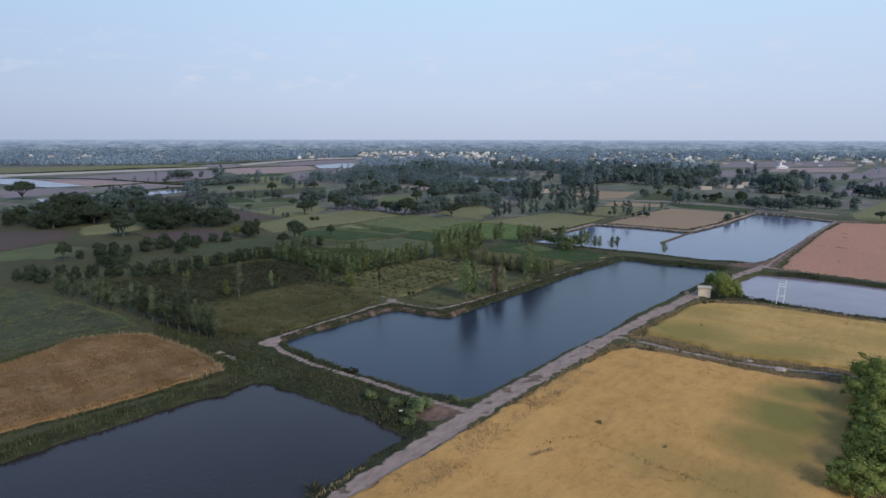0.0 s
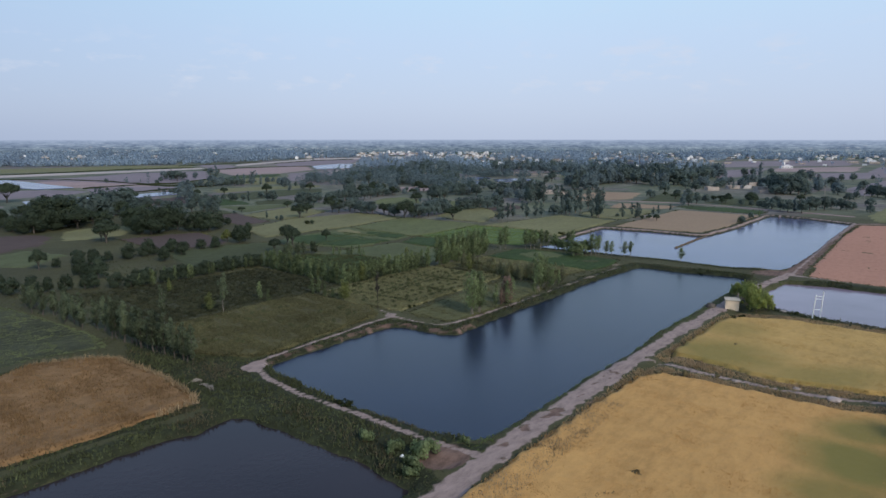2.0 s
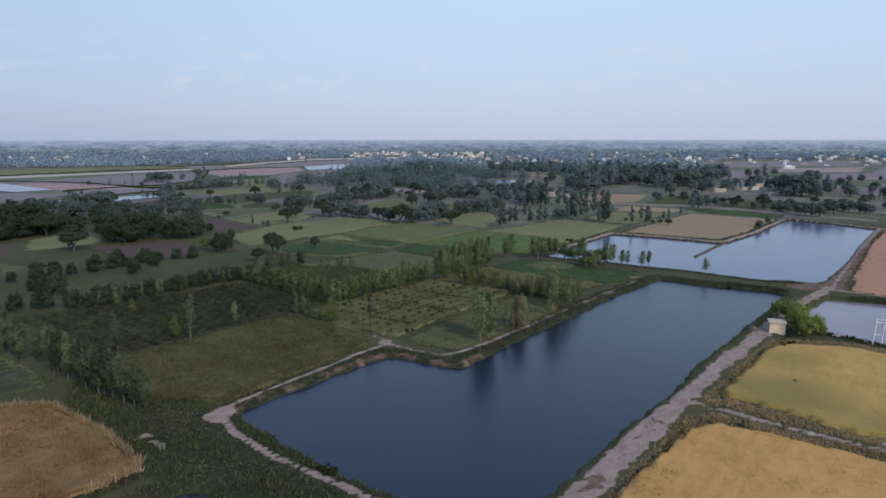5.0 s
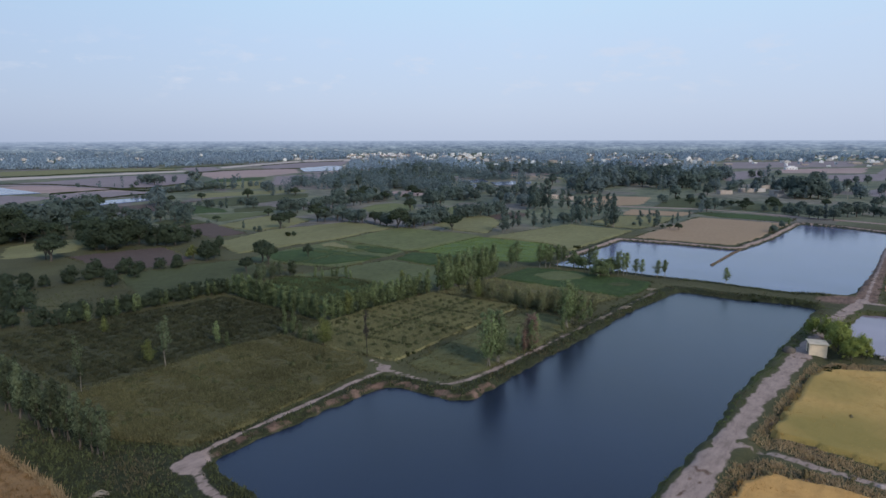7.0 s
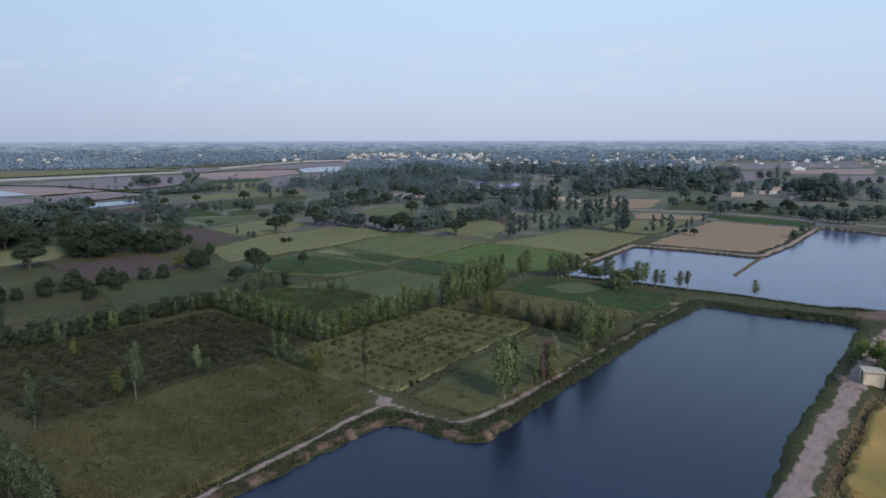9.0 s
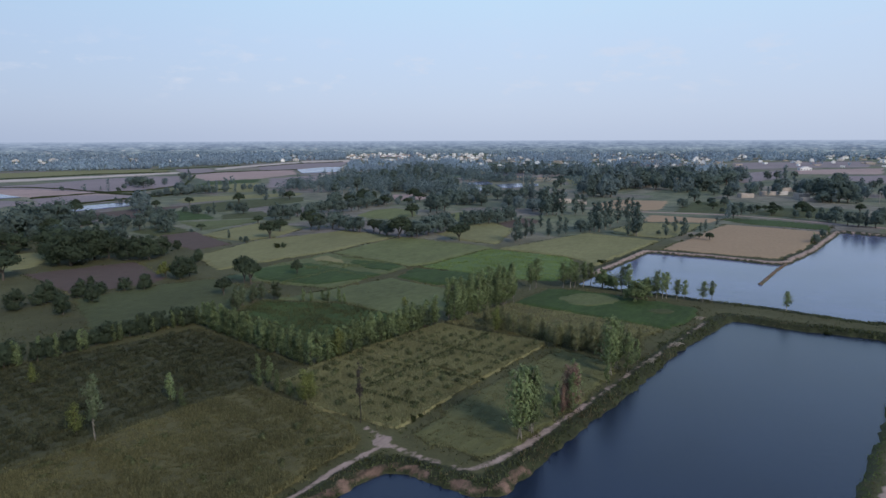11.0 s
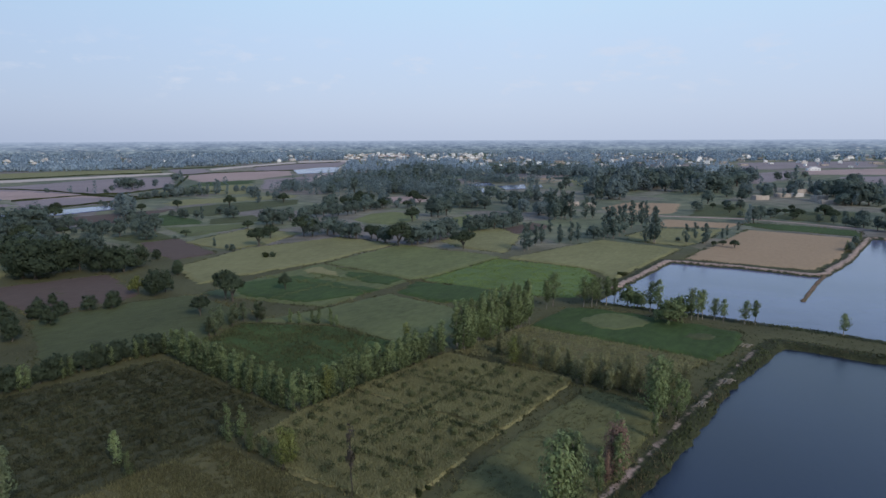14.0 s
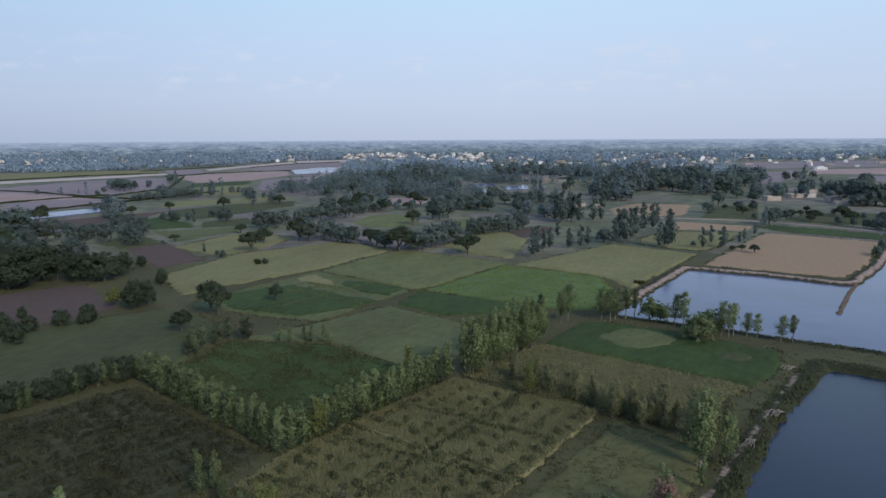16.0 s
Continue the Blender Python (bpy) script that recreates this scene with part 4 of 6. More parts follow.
# ---- plants ----
def leaf_cloud(rng, clumps, size, stretch=1.6):
    """Many small leaf sprays: each clump (x, y, z, radius, count) fills a ball, thicker towards its skin. Gives places and faces."""
    centres, outward = [], []
    middle = np.mean([c[:3] for c in clumps], axis=0)
    for x, y, z, r, count in clumps:
        d = rng.normal(size=(count, 3))
        d /= np.linalg.norm(d, axis=1)[:, None]
        p = np.array([x, y, z]) + d * (r * rng.uniform(0.35, 1.05, count) ** 0.6)[:, None]
        away = (p - middle) * np.array([1, 1, 0.5])
        away /= np.linalg.norm(away, axis=1)[:, None] + 1e-6
        centres.append(p)
        outward.append(0.6 * d + 0.7 * away + 0.35 * rng.normal(size=(count, 3)) * 0.6 + np.array([0, 0, 0.2]))
    p, out = np.concatenate(centres), np.concatenate(outward)
    out /= np.linalg.norm(out, axis=1)[:, None] + 1e-6
    n = len(p)
    hang = np.array([0, 0, -1.0]) + 0.55 * rng.normal(size=(n, 3))
    v = np.cross(out, hang)
    v /= np.linalg.norm(v, axis=1)[:, None] + 1e-6
    u = np.cross(v, out)
    s = size * rng.uniform(0.55, 1.25, n)[:, None]
    u, v = u * s * stretch * 0.5, v * s * 0.5
    verts = np.stack([p - u, p - 0.15 * u - v, p + u, p - 0.15 * u + v], axis=1).reshape(-1, 3)
    return verts, np.arange(4 * n).reshape(-1, 4)


def with_cores(cloud, clumps, share=0.62):
    """Close the inside of a crown: one small blunt core in every clump."""
    verts, faces = cloud
    r = np.array([c[3] for c in clumps])[:, None, None] * share
    tips = np.array([(-0.6, -0.6, -0.55), (0.6, -0.6, -0.55), (0.6, 0.6, -0.55), (-0.6, 0.6, -0.55), (-0.5, -0.5, 0.65), (0.5, -0.5, 0.65), (0.5, 0.5, 0.65), (-0.5, 0.5, 0.65)])
    more = (np.array([c[:3] for c in clumps])[:, None, :] + r * tips[None]).reshape(-1, 3)
    sides = np.array([(0, 3, 2, 1), (4, 5, 6, 7), (0, 1, 5, 4), (1, 2, 6, 5), (2, 3, 7, 6), (3, 0, 4, 7)])
    extra = (len(verts) + 8 * np.arange(len(clumps)))[:, None, None] + sides[None]
    return np.concatenate([verts, more]), np.concatenate([faces, extra.reshape(-1, 4)])


def limb(points, radii, sides=6):
    """A tapered, bent limb."""
    verts, faces = [], []
    for k, (p, r) in enumerate(zip(points, radii)):
        ahead = Vector(points[min(k + 1, len(points) - 1)]) - Vector(points[max(k - 1, 0)])
        q = ahead.to_track_quat("Z", "X")
        for s in range(sides):
            a = 2 * math.pi * s / sides
            verts.append(tuple(Vector(p) + q @ Vector((r * math.cos(a), r * math.sin(a), 0))))
        if k:
            n = k * sides
            faces += [(n - sides + s, n - sides + (s + 1) % sides, n + (s + 1) % sides, n + s) for s in range(sides)]
    return verts, faces


def limbs(list_of):
    verts, faces = [], []
    for points, radii in list_of:
        v, f = limb(points, radii)
        faces += [tuple(i + len(verts) for i in face) for face in f]
        verts += v
    return verts, faces


def poplar_form(rng, leaf, bark, stems=1, slim=0.15, density=1.0, low=0.2, size=0.26, count=54):
    """Slender tree ten metres high: pale stem or stems, narrow ragged crown from near the ground up."""
    wood, clumps = [], []
    for s in range(stems):
        a = rng.uniform(0, 6.3)
        lean = rng.uniform(0.25, 1.0) if stems > 1 else rng.uniform(0, 0.5)
        h = 10 * rng.uniform(0.86, 1.0) if s else 10.0
        pts = [(lean * math.cos(a) * k ** 1.2 + 0.12 * rng.normal(), lean * math.sin(a) * k ** 1.2 + 0.12 * rng.normal(), h * k) for k in (0, 0.15, 0.35, 0.6, 0.95)]
        pts[0] = (0.4 * math.cos(a) * (stems > 1), 0.4 * math.sin(a) * (stems > 1), -0.3)
        thick = 1 / stems ** 0.5
        wood.append((pts, [0.16 * thick, 0.13 * thick, 0.1 * thick, 0.07 * thick, 0.02]))
        n = int(17 * density)
        for k in range(n):
            f = low + (1 - low) * (k + rng.uniform(0, 0.8)) / n
            wide = 10 * slim * (min(1.0, ((f - low + 0.06) / 0.3)) ** 0.6 if f < low + 0.24 else ((1.04 - f) / (0.8 - low)) ** 0.45) * rng.uniform(0.65, 1.12)
            b = rng.uniform(0, 6.3)
            out = max(wide, 0.25) * rng.uniform(0.1, 0.75)
            c = (lean * math.cos(a) * f + out * math.cos(b), lean * math.sin(a) * f + out * math.sin(b), h * f)
            clumps.append((*c, max(0.4, wide * 0.62), int(count / stems ** 0.6)))
            if k % 2 == 0:
                base = (lean * math.cos(a) * f, lean * math.sin(a) * f, h * (f - 0.1))
                wood.append(([base, c], [0.05, 0.015]))
    return (leaf_cloud(rng, clumps, size, 2.1), limbs(wood), leaf, bark)


def umbrella_form(rng, leaf, bark, wide=0.52, low=0.45, density=1.0):
    """Forked thorn tree ten metres high with a broad domed crown."""
    wood, clumps = [], []
    fork = rng.uniform(1.8, 3.0)
    wood.append(([(0, 0, -0.3), (0.1 * rng.normal(), 0.1 * rng.normal(), fork * 0.5), (0.2 * rng.normal(), 0.2 * rng.normal(), fork)], [0.34, 0.26, 0.22]))
    n = 6
    for k in range(n):
        a = 2 * math.pi * k / n + rng.uniform(-0.4, 0.4)
        reach = 10 * wide * rng.uniform(0.55, 0.95)
        top = 10 * rng.uniform(0.62, 0.86)
        mid = (0.45 * reach * math.cos(a), 0.45 * reach * math.sin(a), fork + 0.55 * (top - fork))
        wood.append(([(0, 0, fork - 0.2), mid, (reach * math.cos(a), reach * math.sin(a), top)], [0.17, 0.11, 0.03]))
    count = int(52 * density)
    for k in range(count):
        a, q = rng.uniform(0, 6.3), math.sqrt(rng.uniform(0, 1))
        r = 10 * wide * q
        dome = 10 * (low + (0.9 - low) * math.sqrt(max(0.0, 1 - q * q)) * rng.uniform(0.2, 1.0))
        clumps.append((r * math.cos(a), r * math.sin(a), dome, rng.uniform(1.0, 1.6), 34))
    return (with_cores(leaf_cloud(rng, clumps, 0.4, 1.5), clumps), limbs(wood), leaf, bark)


def dense_form(rng, leaf, bark, wide=0.45, size=0.52, count=30):
    """Full, dark tree ten metres high: a few rounded boughs on a short stem."""
    wood = [([(0, 0, -0.3), (0.15, 0.05, 1.4), (0.1, 0.2, 4.0), (0.0, 0.1, 7.0)], [0.32, 0.26, 0.17, 0.05])]
    clumps = [(0.3 * rng.normal(), 0.3 * rng.normal(), 6.9, 2.5, count * 6)]
    n = 8
    for k in range(n):
        a = 2 * math.pi * k / n + rng.uniform(-0.3, 0.3)
        r = 10 * wide * rng.uniform(0.5, 0.78)
        z = rng.uniform(2.3, 6.2)
        c = (r * math.cos(a), r * math.sin(a), z)
        clumps.append((*c, rng.uniform(1.6, 2.4), count * 4))
        wood.append(([(0.1, 0.1, 1.5 + 0.15 * k), (0.5 * c[0], 0.5 * c[1], 0.7 * z), c], [0.14, 0.09, 0.03]))
    for k in range(22):
        a, f = rng.uniform(0, 6.3), rng.uniform(0.0, 1.0)
        r = 10 * wide * math.sqrt(1 - 0.75 * f * f) * rng.uniform(0.85, 1.08)
        clumps.append((r * math.cos(a), r * math.sin(a), 1.3 + 7.6 * f, rng.uniform(0.5, 0.9), max(8, count // 2)))
    return (with_cores(leaf_cloud(rng, clumps, size, 1.3 if size > 0.4 else 1.8), clumps, 0.6), limbs(wood), leaf, bark)


def bare_form(rng, leaf, bark):
    """Thin tree with a tuft of twigs on a crooked bare stem."""
    wood = [([(0, 0, -0.3), (0.35, 0.1, 1.6), (-0.1, 0.0, 3.4), (0.05, 0, 5.2), (0, 0, 9.6)], [0.16, 0.13, 0.11, 0.09, 0.02])]
    clumps = []
    for k in range(26):
        f = rng.uniform(0.42, 0.98)
        a = rng.uniform(0, 6.3)
        c = (0.75 * math.cos(a) * rng.uniform(0.3, 1), 0.75 * math.sin(a) * rng.uniform(0.3, 1), 10 * f)
        wood.append(([(0, 0, 10 * f - 1.0), c], [0.05, 0.012]))
        clumps.append((*c, 0.45, 14))
    return (leaf_cloud(rng, clumps, 0.26), limbs(wood), leaf, bark)


FORMS = {
    "poplar": ([lambda r: poplar_form(r, "poplar_leaf", "pale_bark", 1, 0.19, 1.2, 0.12, 0.21, 80), lambda r: poplar_form(r, "poplar_leaf", "pale_bark", 2, 0.19, 1.1, 0.14, 0.21, 80),
                lambda r: poplar_form(r, "poplar_leaf", "pale_bark", 1, 0.15, 1.2, 0.16, 0.21, 80), lambda r: poplar_form(r, "poplar_leaf", "pale_bark", 2, 0.24, 1.1, 0.1, 0.21, 80)], "poplar_tree", "poplar"),
    "airy": ([lambda r: poplar_form(r, "poplar_leaf", "pale_bark", 1, 0.27, 1.0, 0.3, 0.21, 80), lambda r: poplar_form(r, "poplar_leaf", "pale_bark", 2, 0.26, 0.9, 0.28, 0.21, 80), lambda r: poplar_form(r, "poplar_leaf", "pale_bark", 1, 0.21, 1.0, 0.34, 0.21, 80)], "slender_tree", "tree"),
    "many_stem": ([lambda r: poplar_form(r, "poplar_leaf", "pale_bark", 5, 0.22, 1.1, 0.2, 0.21, 80), lambda r: poplar_form(r, "poplar_leaf", "pale_bark", 4, 0.22, 1.1, 0.2, 0.21, 80)], "eucalyptus_tree", "eucalyptus"),
    "young": ([lambda r: poplar_form(r, "poplar_leaf", "bark", 1, 0.2, 1.2, 0.05), lambda r: poplar_form(r, "poplar_leaf", "bark", 1, 0.23, 1.3, 0.04),
               lambda r: poplar_form(r, "poplar_leaf", "bark", 2, 0.21, 1.1, 0.05)], "young_poplar_tree", "poplar"),
    "leafy": ([lambda r: dense_form(r, "poplar_leaf", "bark", 0.5)], "broadleaf_tree", "tree"),
    "row_poplar": ([lambda r: poplar_form(r, "row_leaf", "bark", 1, 0.22, 1.1, 0.2, 0.245, 62), lambda r: poplar_form(r, "row_leaf", "bark", 2, 0.2, 1.0, 0.24, 0.245, 62), lambda r: poplar_form(r, "row_leaf", "bark", 1, 0.18, 1.1, 0.18, 0.245, 62)], "poplar_tree", "poplar"),
    "olive_poplar": ([lambda r: poplar_form(r, "olive_leaf", "pale_bark", 2, 0.24, 1.0, 0.08, 0.22, 64), lambda r: poplar_form(r, "olive_leaf", "pale_bark", 1, 0.22, 1.1, 0.1, 0.22, 64), lambda r: poplar_form(r, "olive_leaf", "pale_bark", 3, 0.26, 1.0, 0.06, 0.22, 64)], "young_poplar_tree", "poplar"),
    "lime": ([lambda r: poplar_form(r, "lime_leaf", "bark", 2, 0.25), lambda r: poplar_form(r, "lime_leaf", "bark", 3, 0.3)], "yellowish_poplar_tree", "poplar"),
    "umbrella": ([lambda r: umbrella_form(r, "dark_leaf", "bark", 0.36, 0.52), lambda r: umbrella_form(r, "dark_leaf", "bark", 0.43, 0.54), lambda r: umbrella_form(r, "dark_leaf", "bark", 0.31, 0.46)], "thorn_tree", "tree"),
    "dense": ([lambda r: dense_form(r, "mid_haze_leaf", "bark", 0.3, 0.58, 16), lambda r: dense_form(r, "mid_haze_leaf", "bark", 0.35, 0.58, 16), lambda r: dense_form(r, "mid_haze_leaf", "bark", 0.25, 0.58, 16)], "round_crowned_tree", "tree"),
    "far_poplar": ([lambda r: poplar_form(r, "mid_haze_leaf", "pale_bark", 1, 0.19, 1.1, 0.12, 0.36, 34), lambda r: poplar_form(r, "mid_haze_leaf", "pale_bark", 2, 0.2, 1.0, 0.14, 0.36, 34)], "poplar_tree", "poplar"),
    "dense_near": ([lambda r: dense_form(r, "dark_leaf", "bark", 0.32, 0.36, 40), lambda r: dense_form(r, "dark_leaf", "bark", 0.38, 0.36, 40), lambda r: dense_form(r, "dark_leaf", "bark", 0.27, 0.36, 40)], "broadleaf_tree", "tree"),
    "stand": ([lambda r: poplar_form(r, "stand_haze_leaf", "pale_bark", 1, 0.24, 0.8, 0.1, 0.45, 30), lambda r: dense_form(r, "stand_haze_leaf", "bark", 0.26, 0.62, 13)], "tall_stand_tree", "tree"),
    "fresh": ([lambda r: dense_form(r, "fresh_leaf", "bark", 0.5, 0.3, 64), lambda r: dense_form(r, "fresh_leaf", "bark", 0.42, 0.3, 64)], "willow_tree", "tree"),
    "lime_round": ([lambda r: umbrella_form(r, "lime_leaf", "bark", 0.45, 0.3)], "yellow_green_tree", "tree"),
    "plot_tree": ([lambda r: poplar_form(r, "row_leaf", "pale_bark", 2, 0.2, 0.9, 0.34, 0.2, 70), lambda r: poplar_form(r, "row_leaf", "pale_bark", 1, 0.17, 0.9, 0.36, 0.2, 70)], "slender_tree", "tree"),
    "bare": ([lambda r: bare_form(r, "dead_bark", "dead_bark")], "bare_tree", "tree"),
    "rust": ([lambda r: poplar_form(r, "rust_twigs", "dead_bark", 4, 0.24, 1.1, 0.12, 0.15, 110)], "withered_tree", "tree"),
}
MADE = {}
TURN = np.random.RandomState(11)


def ground_at(x, y):
    return float(land(np.array([x]), np.array([y]))[0][0])


def plant(kind, x, y, h, label, group="", wide=1.0):
    """One tree of a kind, h metres high, at its place."""
    # nearer dense trees keep the dark leaf; farther ones have haze in their colour
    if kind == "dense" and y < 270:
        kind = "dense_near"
    forms, name, category = FORMS[kind]
    v = int(TURN.randint(len(forms)))
    s = h / 10.0
    sx = s * wide * TURN.uniform(0.88, 1.15)
    m = Matrix.Translation((x, y, ground_at(x, y))) @ Matrix.Rotation(TURN.uniform(0, 6.3), 4, "Z") @ Matrix.Diagonal((sx, sx, s, 1))
    if (kind, v) not in MADE:
        (lv, lf), (wv, wf), leaf, bark = forms[v](np.random.RandomState(100 + 7 * v + len(kind)))
        top = new(name)
        part("trunk", mesh_of("trunk", wv, wf, bark, True), top)
        part("crown", mesh_of("crown", lv, lf, leaf), top)
        MADE[kind, v] = top
        top.matrix_basis = m
        ob = top
    else:
        ob = copy_thing(MADE[kind, v], Matrix.Identity(4))
        ob.matrix_basis = m
    tagged(ob, label, category, group)
    return ob


def row(kind, line, step, low, high, label, group, side=0.5, wide=1.0, skip=0.0):
    """Trees set along a chain of straight pieces."""
    rng = np.random.RandomState(int(abs(line[0][0] * 13 + line[0][1] * 7)))
    for (x0, y0), (x1, y1) in zip(line, line[1:]):
        n = max(1, int(math.hypot(x1 - x0, y1 - y0) / step))
        for k in range(n):
            if rng.uniform() < skip:
                continue
            f = (k + rng.uniform(0.2, 0.8)) / n
            plant(kind, x0 + f * (x1 - x0) + rng.uniform(-side, side), y0 + f * (y1 - y0) + rng.uniform(-side, side), rng.uniform(low, high), label, group, wide)


ROW_LABEL = "young leafy poplar in a dense row between plots"
row("young", [(-21.6, 158.3), (-46.4, 180)], 0.95, 4.0, 5.8, ROW_LABEL, "poplar row on the dark plot", wide=1.22)
row("young", [(-47, 181), (-53, 177), (-58, 170.6), (-63, 164), (-70, 156)], 2.2, 3.2, 4.6, ROW_LABEL, "poplar row on the dark plot", wide=1.1)
row("dense", [(-47, 182.4), (-53.4, 178), (-58.6, 171.2), (-64, 164.4), (-71, 157)], 1.5, 3.2, 4.7, "dark bushy tree behind the poplar row", "dark trees by the dark plot", 1.0)
row("young", [(-20.4, 158.6), (-1.5, 181)], 0.95, 4.2, 6.0, ROW_LABEL, "poplar row on the pale plot", wide=1.22)
row("dense", [(-18.5, 161.5), (-3, 180)], 4.0, 3.6, 4.6, "dark bushy tree inside the poplar row", "dark trees in the poplar row", 0.6)
row("poplar", [(0, 180.5), (5.3, 187), (14.5, 196.5)], 0.8, 7.0, 9.2, "tall slender poplar in a tight clump", "tall poplar clump", 1.3)
row("olive_poplar", [(7, 179), (13, 174), (16.5, 170), (22.7, 166), (32, 162.6)], 0.85, 2.8, 4.8, "olive-coloured young poplar on the strip of crop", "poplars along the strip", 0.9, 1.25)
row("olive_poplar", [(19, 167), (28, 160)], 1.0, 3.2, 4.8, "olive-coloured young poplar on the strip of crop", "poplars along the strip", 1.2, 1.15)
row("poplar", [(11.5, 136), (17.5, 143), (24, 152.5), (31, 161)], 4.4, 3.6, 6.2, "slender poplar on the pond bank", "poplars on the bank", 1.2)
for x, y, h in ((8.2, 132.6, 9.2), (9.8, 134.2, 8.8), (24.4, 153.4, 9.2), (26.0, 155.6, 8.0)):
    plant("many_stem", x, y, h, "tall pale-stemmed tree clump on the pond bank", "pale-stemmed trees", 1.05)
plant("rust", 15.8, 141.2, 6.6, "withered rust-brown bare tree on the bank", "", 1.25)
plant("rust", 14.6, 139.6, 4.2, "withered rust-brown bare sapling on the bank", "", 0.7)
plant("bare", -11.2, 137.4, 8.4, "leafless crooked grey tree beside the path", "", 0.6)
plant("plot_tree", -41.3, 131.8, 8.6, "tall pale-trunked tree at the plot corner", "pale-stemmed trees", 0.9)
plant("plot_tree", -49, 122.5, 8.4, "tall pale-trunked tree above the poplar row", "pale-stemmed trees", 0.8)
for x, y, h in ((-37.7, 144.2, 4.4), (-27.2, 149.6, 5.0), (-26, 150.6, 4.2), (-24, 147.2, 3.4), (-22, 146, 2.6), (-35, 141.4, 3.4)):
    plant("young", x, y, h, "young poplar on the plot boundary", "boundary poplars", 1.1)
for x, y, h in ((-19.3, 143.2, 5.0), (-18.6, 144.0, 4.4), (-60, 150, 3.6), (-45, 134.5, 4.2)):
    plant("lime", x, y, h, "yellow-green young poplar on the plot boundary", "yellowish poplars", 1.0)
plant("lime", -7.6, 179.4, 5.6, "yellow-green poplar above the row", "yellowish poplars", 0.8)
plant("lime", 9.2, 173.4, 5.2, "yellow-green young poplar on the strip", "yellowish poplars", 0.8)
plant("lime", -17.4, 160.6, 5.4, "yellow-green poplar in the row", "yellowish poplars", 0.9)
row("row_poplar", [(-35.5, 105.2), (-43, 108.5), (-49, 113), (-57, 119.5)], 1.0, 5.2, 7.4, "leafy poplar in the row beside the straw field", "poplar row by the straw field", 1.0, 0.95)
row("row_poplar", [(-57, 119.5), (-72, 129), (-86, 139)], 1.7, 4.8, 6.6, "leafy poplar in the row beside the rough plot", "poplar row by the straw field", 1.3, 1.0)
row("dense", [(-66, 158), (-78, 155), (-90, 150), (-104, 149)], 3.2, 3.4, 4.8, "dark bushy tree on the far side of the plot", "dark trees by the dark plot", 1.5)
row("dense", [(-84, 165), (-94, 170)], 3.0, 3.6, 6.0, "dark bushy tree beside the meadow", "dark trees by the dark plot", 1.2)
# the tree row on the dam of the far pond
for x, y, h in ((21.9, 209.2, 7.2), (20.4, 207.6, 6.2), (28.6, 209.4, 6.2), (30.1, 209.1, 6.0), (31.5, 210, 5.8), (33.4, 210.4, 6.0), (35.4, 211.2, 5.6), (40.9, 204.8, 6.0), (42.1, 203.9, 6.5),
                (47.1, 198.5, 6.2), (48.4, 198.8, 5.6), (49.4, 199.2, 5.7), (51.5, 198.4, 4.3), (52.8, 197.7, 4.3), (56.1, 195.8, 4.5), (58, 195.5, 4.6)):
    plant("airy", x, y, h * 1.05, "slender pale-stemmed tree on the pond dam", "trees on the pond dam", 1.2)
for x, y, h in ((41.6, 196, 5.6), (45.6, 200.8, 5.0), (40, 209.9, 4.4), (38, 209.9, 5.2)):
    plant("leafy", x, y, h, "green round-crowned tree on the pond dam", "bushes on the pond dam", 1.0)
plant("airy", 70.2, 188.1, 4.1, "small forked tree on the dam between ponds", "", 1.7)
# trees round the hut and at the edge of the wheat
for x, y, h in ((66, 134.6, 4.4), (68.6, 136, 4.6), (66.4, 138.6, 5.8), (68.6, 145.6, 4.8), (68.4, 141.6, 5.6), (68, 148.6, 3.6)):
    plant("fresh", x, y, h, "fresh green willow-like tree beside the hut", "trees by the hut", 0.82)
for x, y, h in ((45, 56, 4.4), (48.6, 61, 4.2), (51, 64.6, 3.4), (55.5, 70, 4.6), (58.5, 73.2, 5.4), (62.8, 79, 5.2), (52, 59.4, 6), (57.4, 65.4, 6.4), (65, 84, 5.4), (61.4, 71.4, 6.4), (49.5, 58.5, 5.6), (53.6, 65.6, 5.4), (60, 76, 6.0), (63.6, 80.6, 5.6), (66.5, 78, 6.6)):
    plant("fresh", x, y, h, "bright green leafy tree at the wheat's edge", "trees at the wheat edge", 1.2)
# lone trees of the nearer fields
for x, y, h in ((-49.4, 216.5, 7.2), (-47.5, 215.4, 6.4), (-38.2, 225, 4.6), (-50.2, 203.4, 4.5), (-106, 175.5, 6.5), (-102, 187, 4), (-115, 223.5, 6.2)):
    plant("umbrella", x, y, h, "dark domed thorn tree standing in the fields", "thorn trees")
for x, y, h in ((-67, 221.5, 6.8), (-66, 224.5, 6), (-87, 198, 5.5), (-78, 188.5, 5), (-82, 203, 4.7), (-77, 198, 4.8), (-71, 209.5, 4.4), (-86, 214, 2.8), (-90, 192, 5), (-97, 186, 4.6), (-85, 166, 6.5)):
    plant("dense", x, y, h, "dark bushy tree on a field boundary", "boundary trees")
row("row_poplar", [(-44, 190), (-42, 199), (-36, 199.5)], 1.3, 3.4, 5.0, "leafy poplar at the corner of the fodder plot", "corner poplars", 0.9, 1.5)
row("young", [(-34, 199.5), (-24, 197.5), (-19, 193)], 1.8, 2.2, 3.6, "pale young poplar along the fodder plot", "fodder plot poplars", 0.6, 1.4, 0.2)
plant("lime_round", -71.5, 222.6, 4.8, "yellow-green round tree beside the ploughed field", "", 1.0)
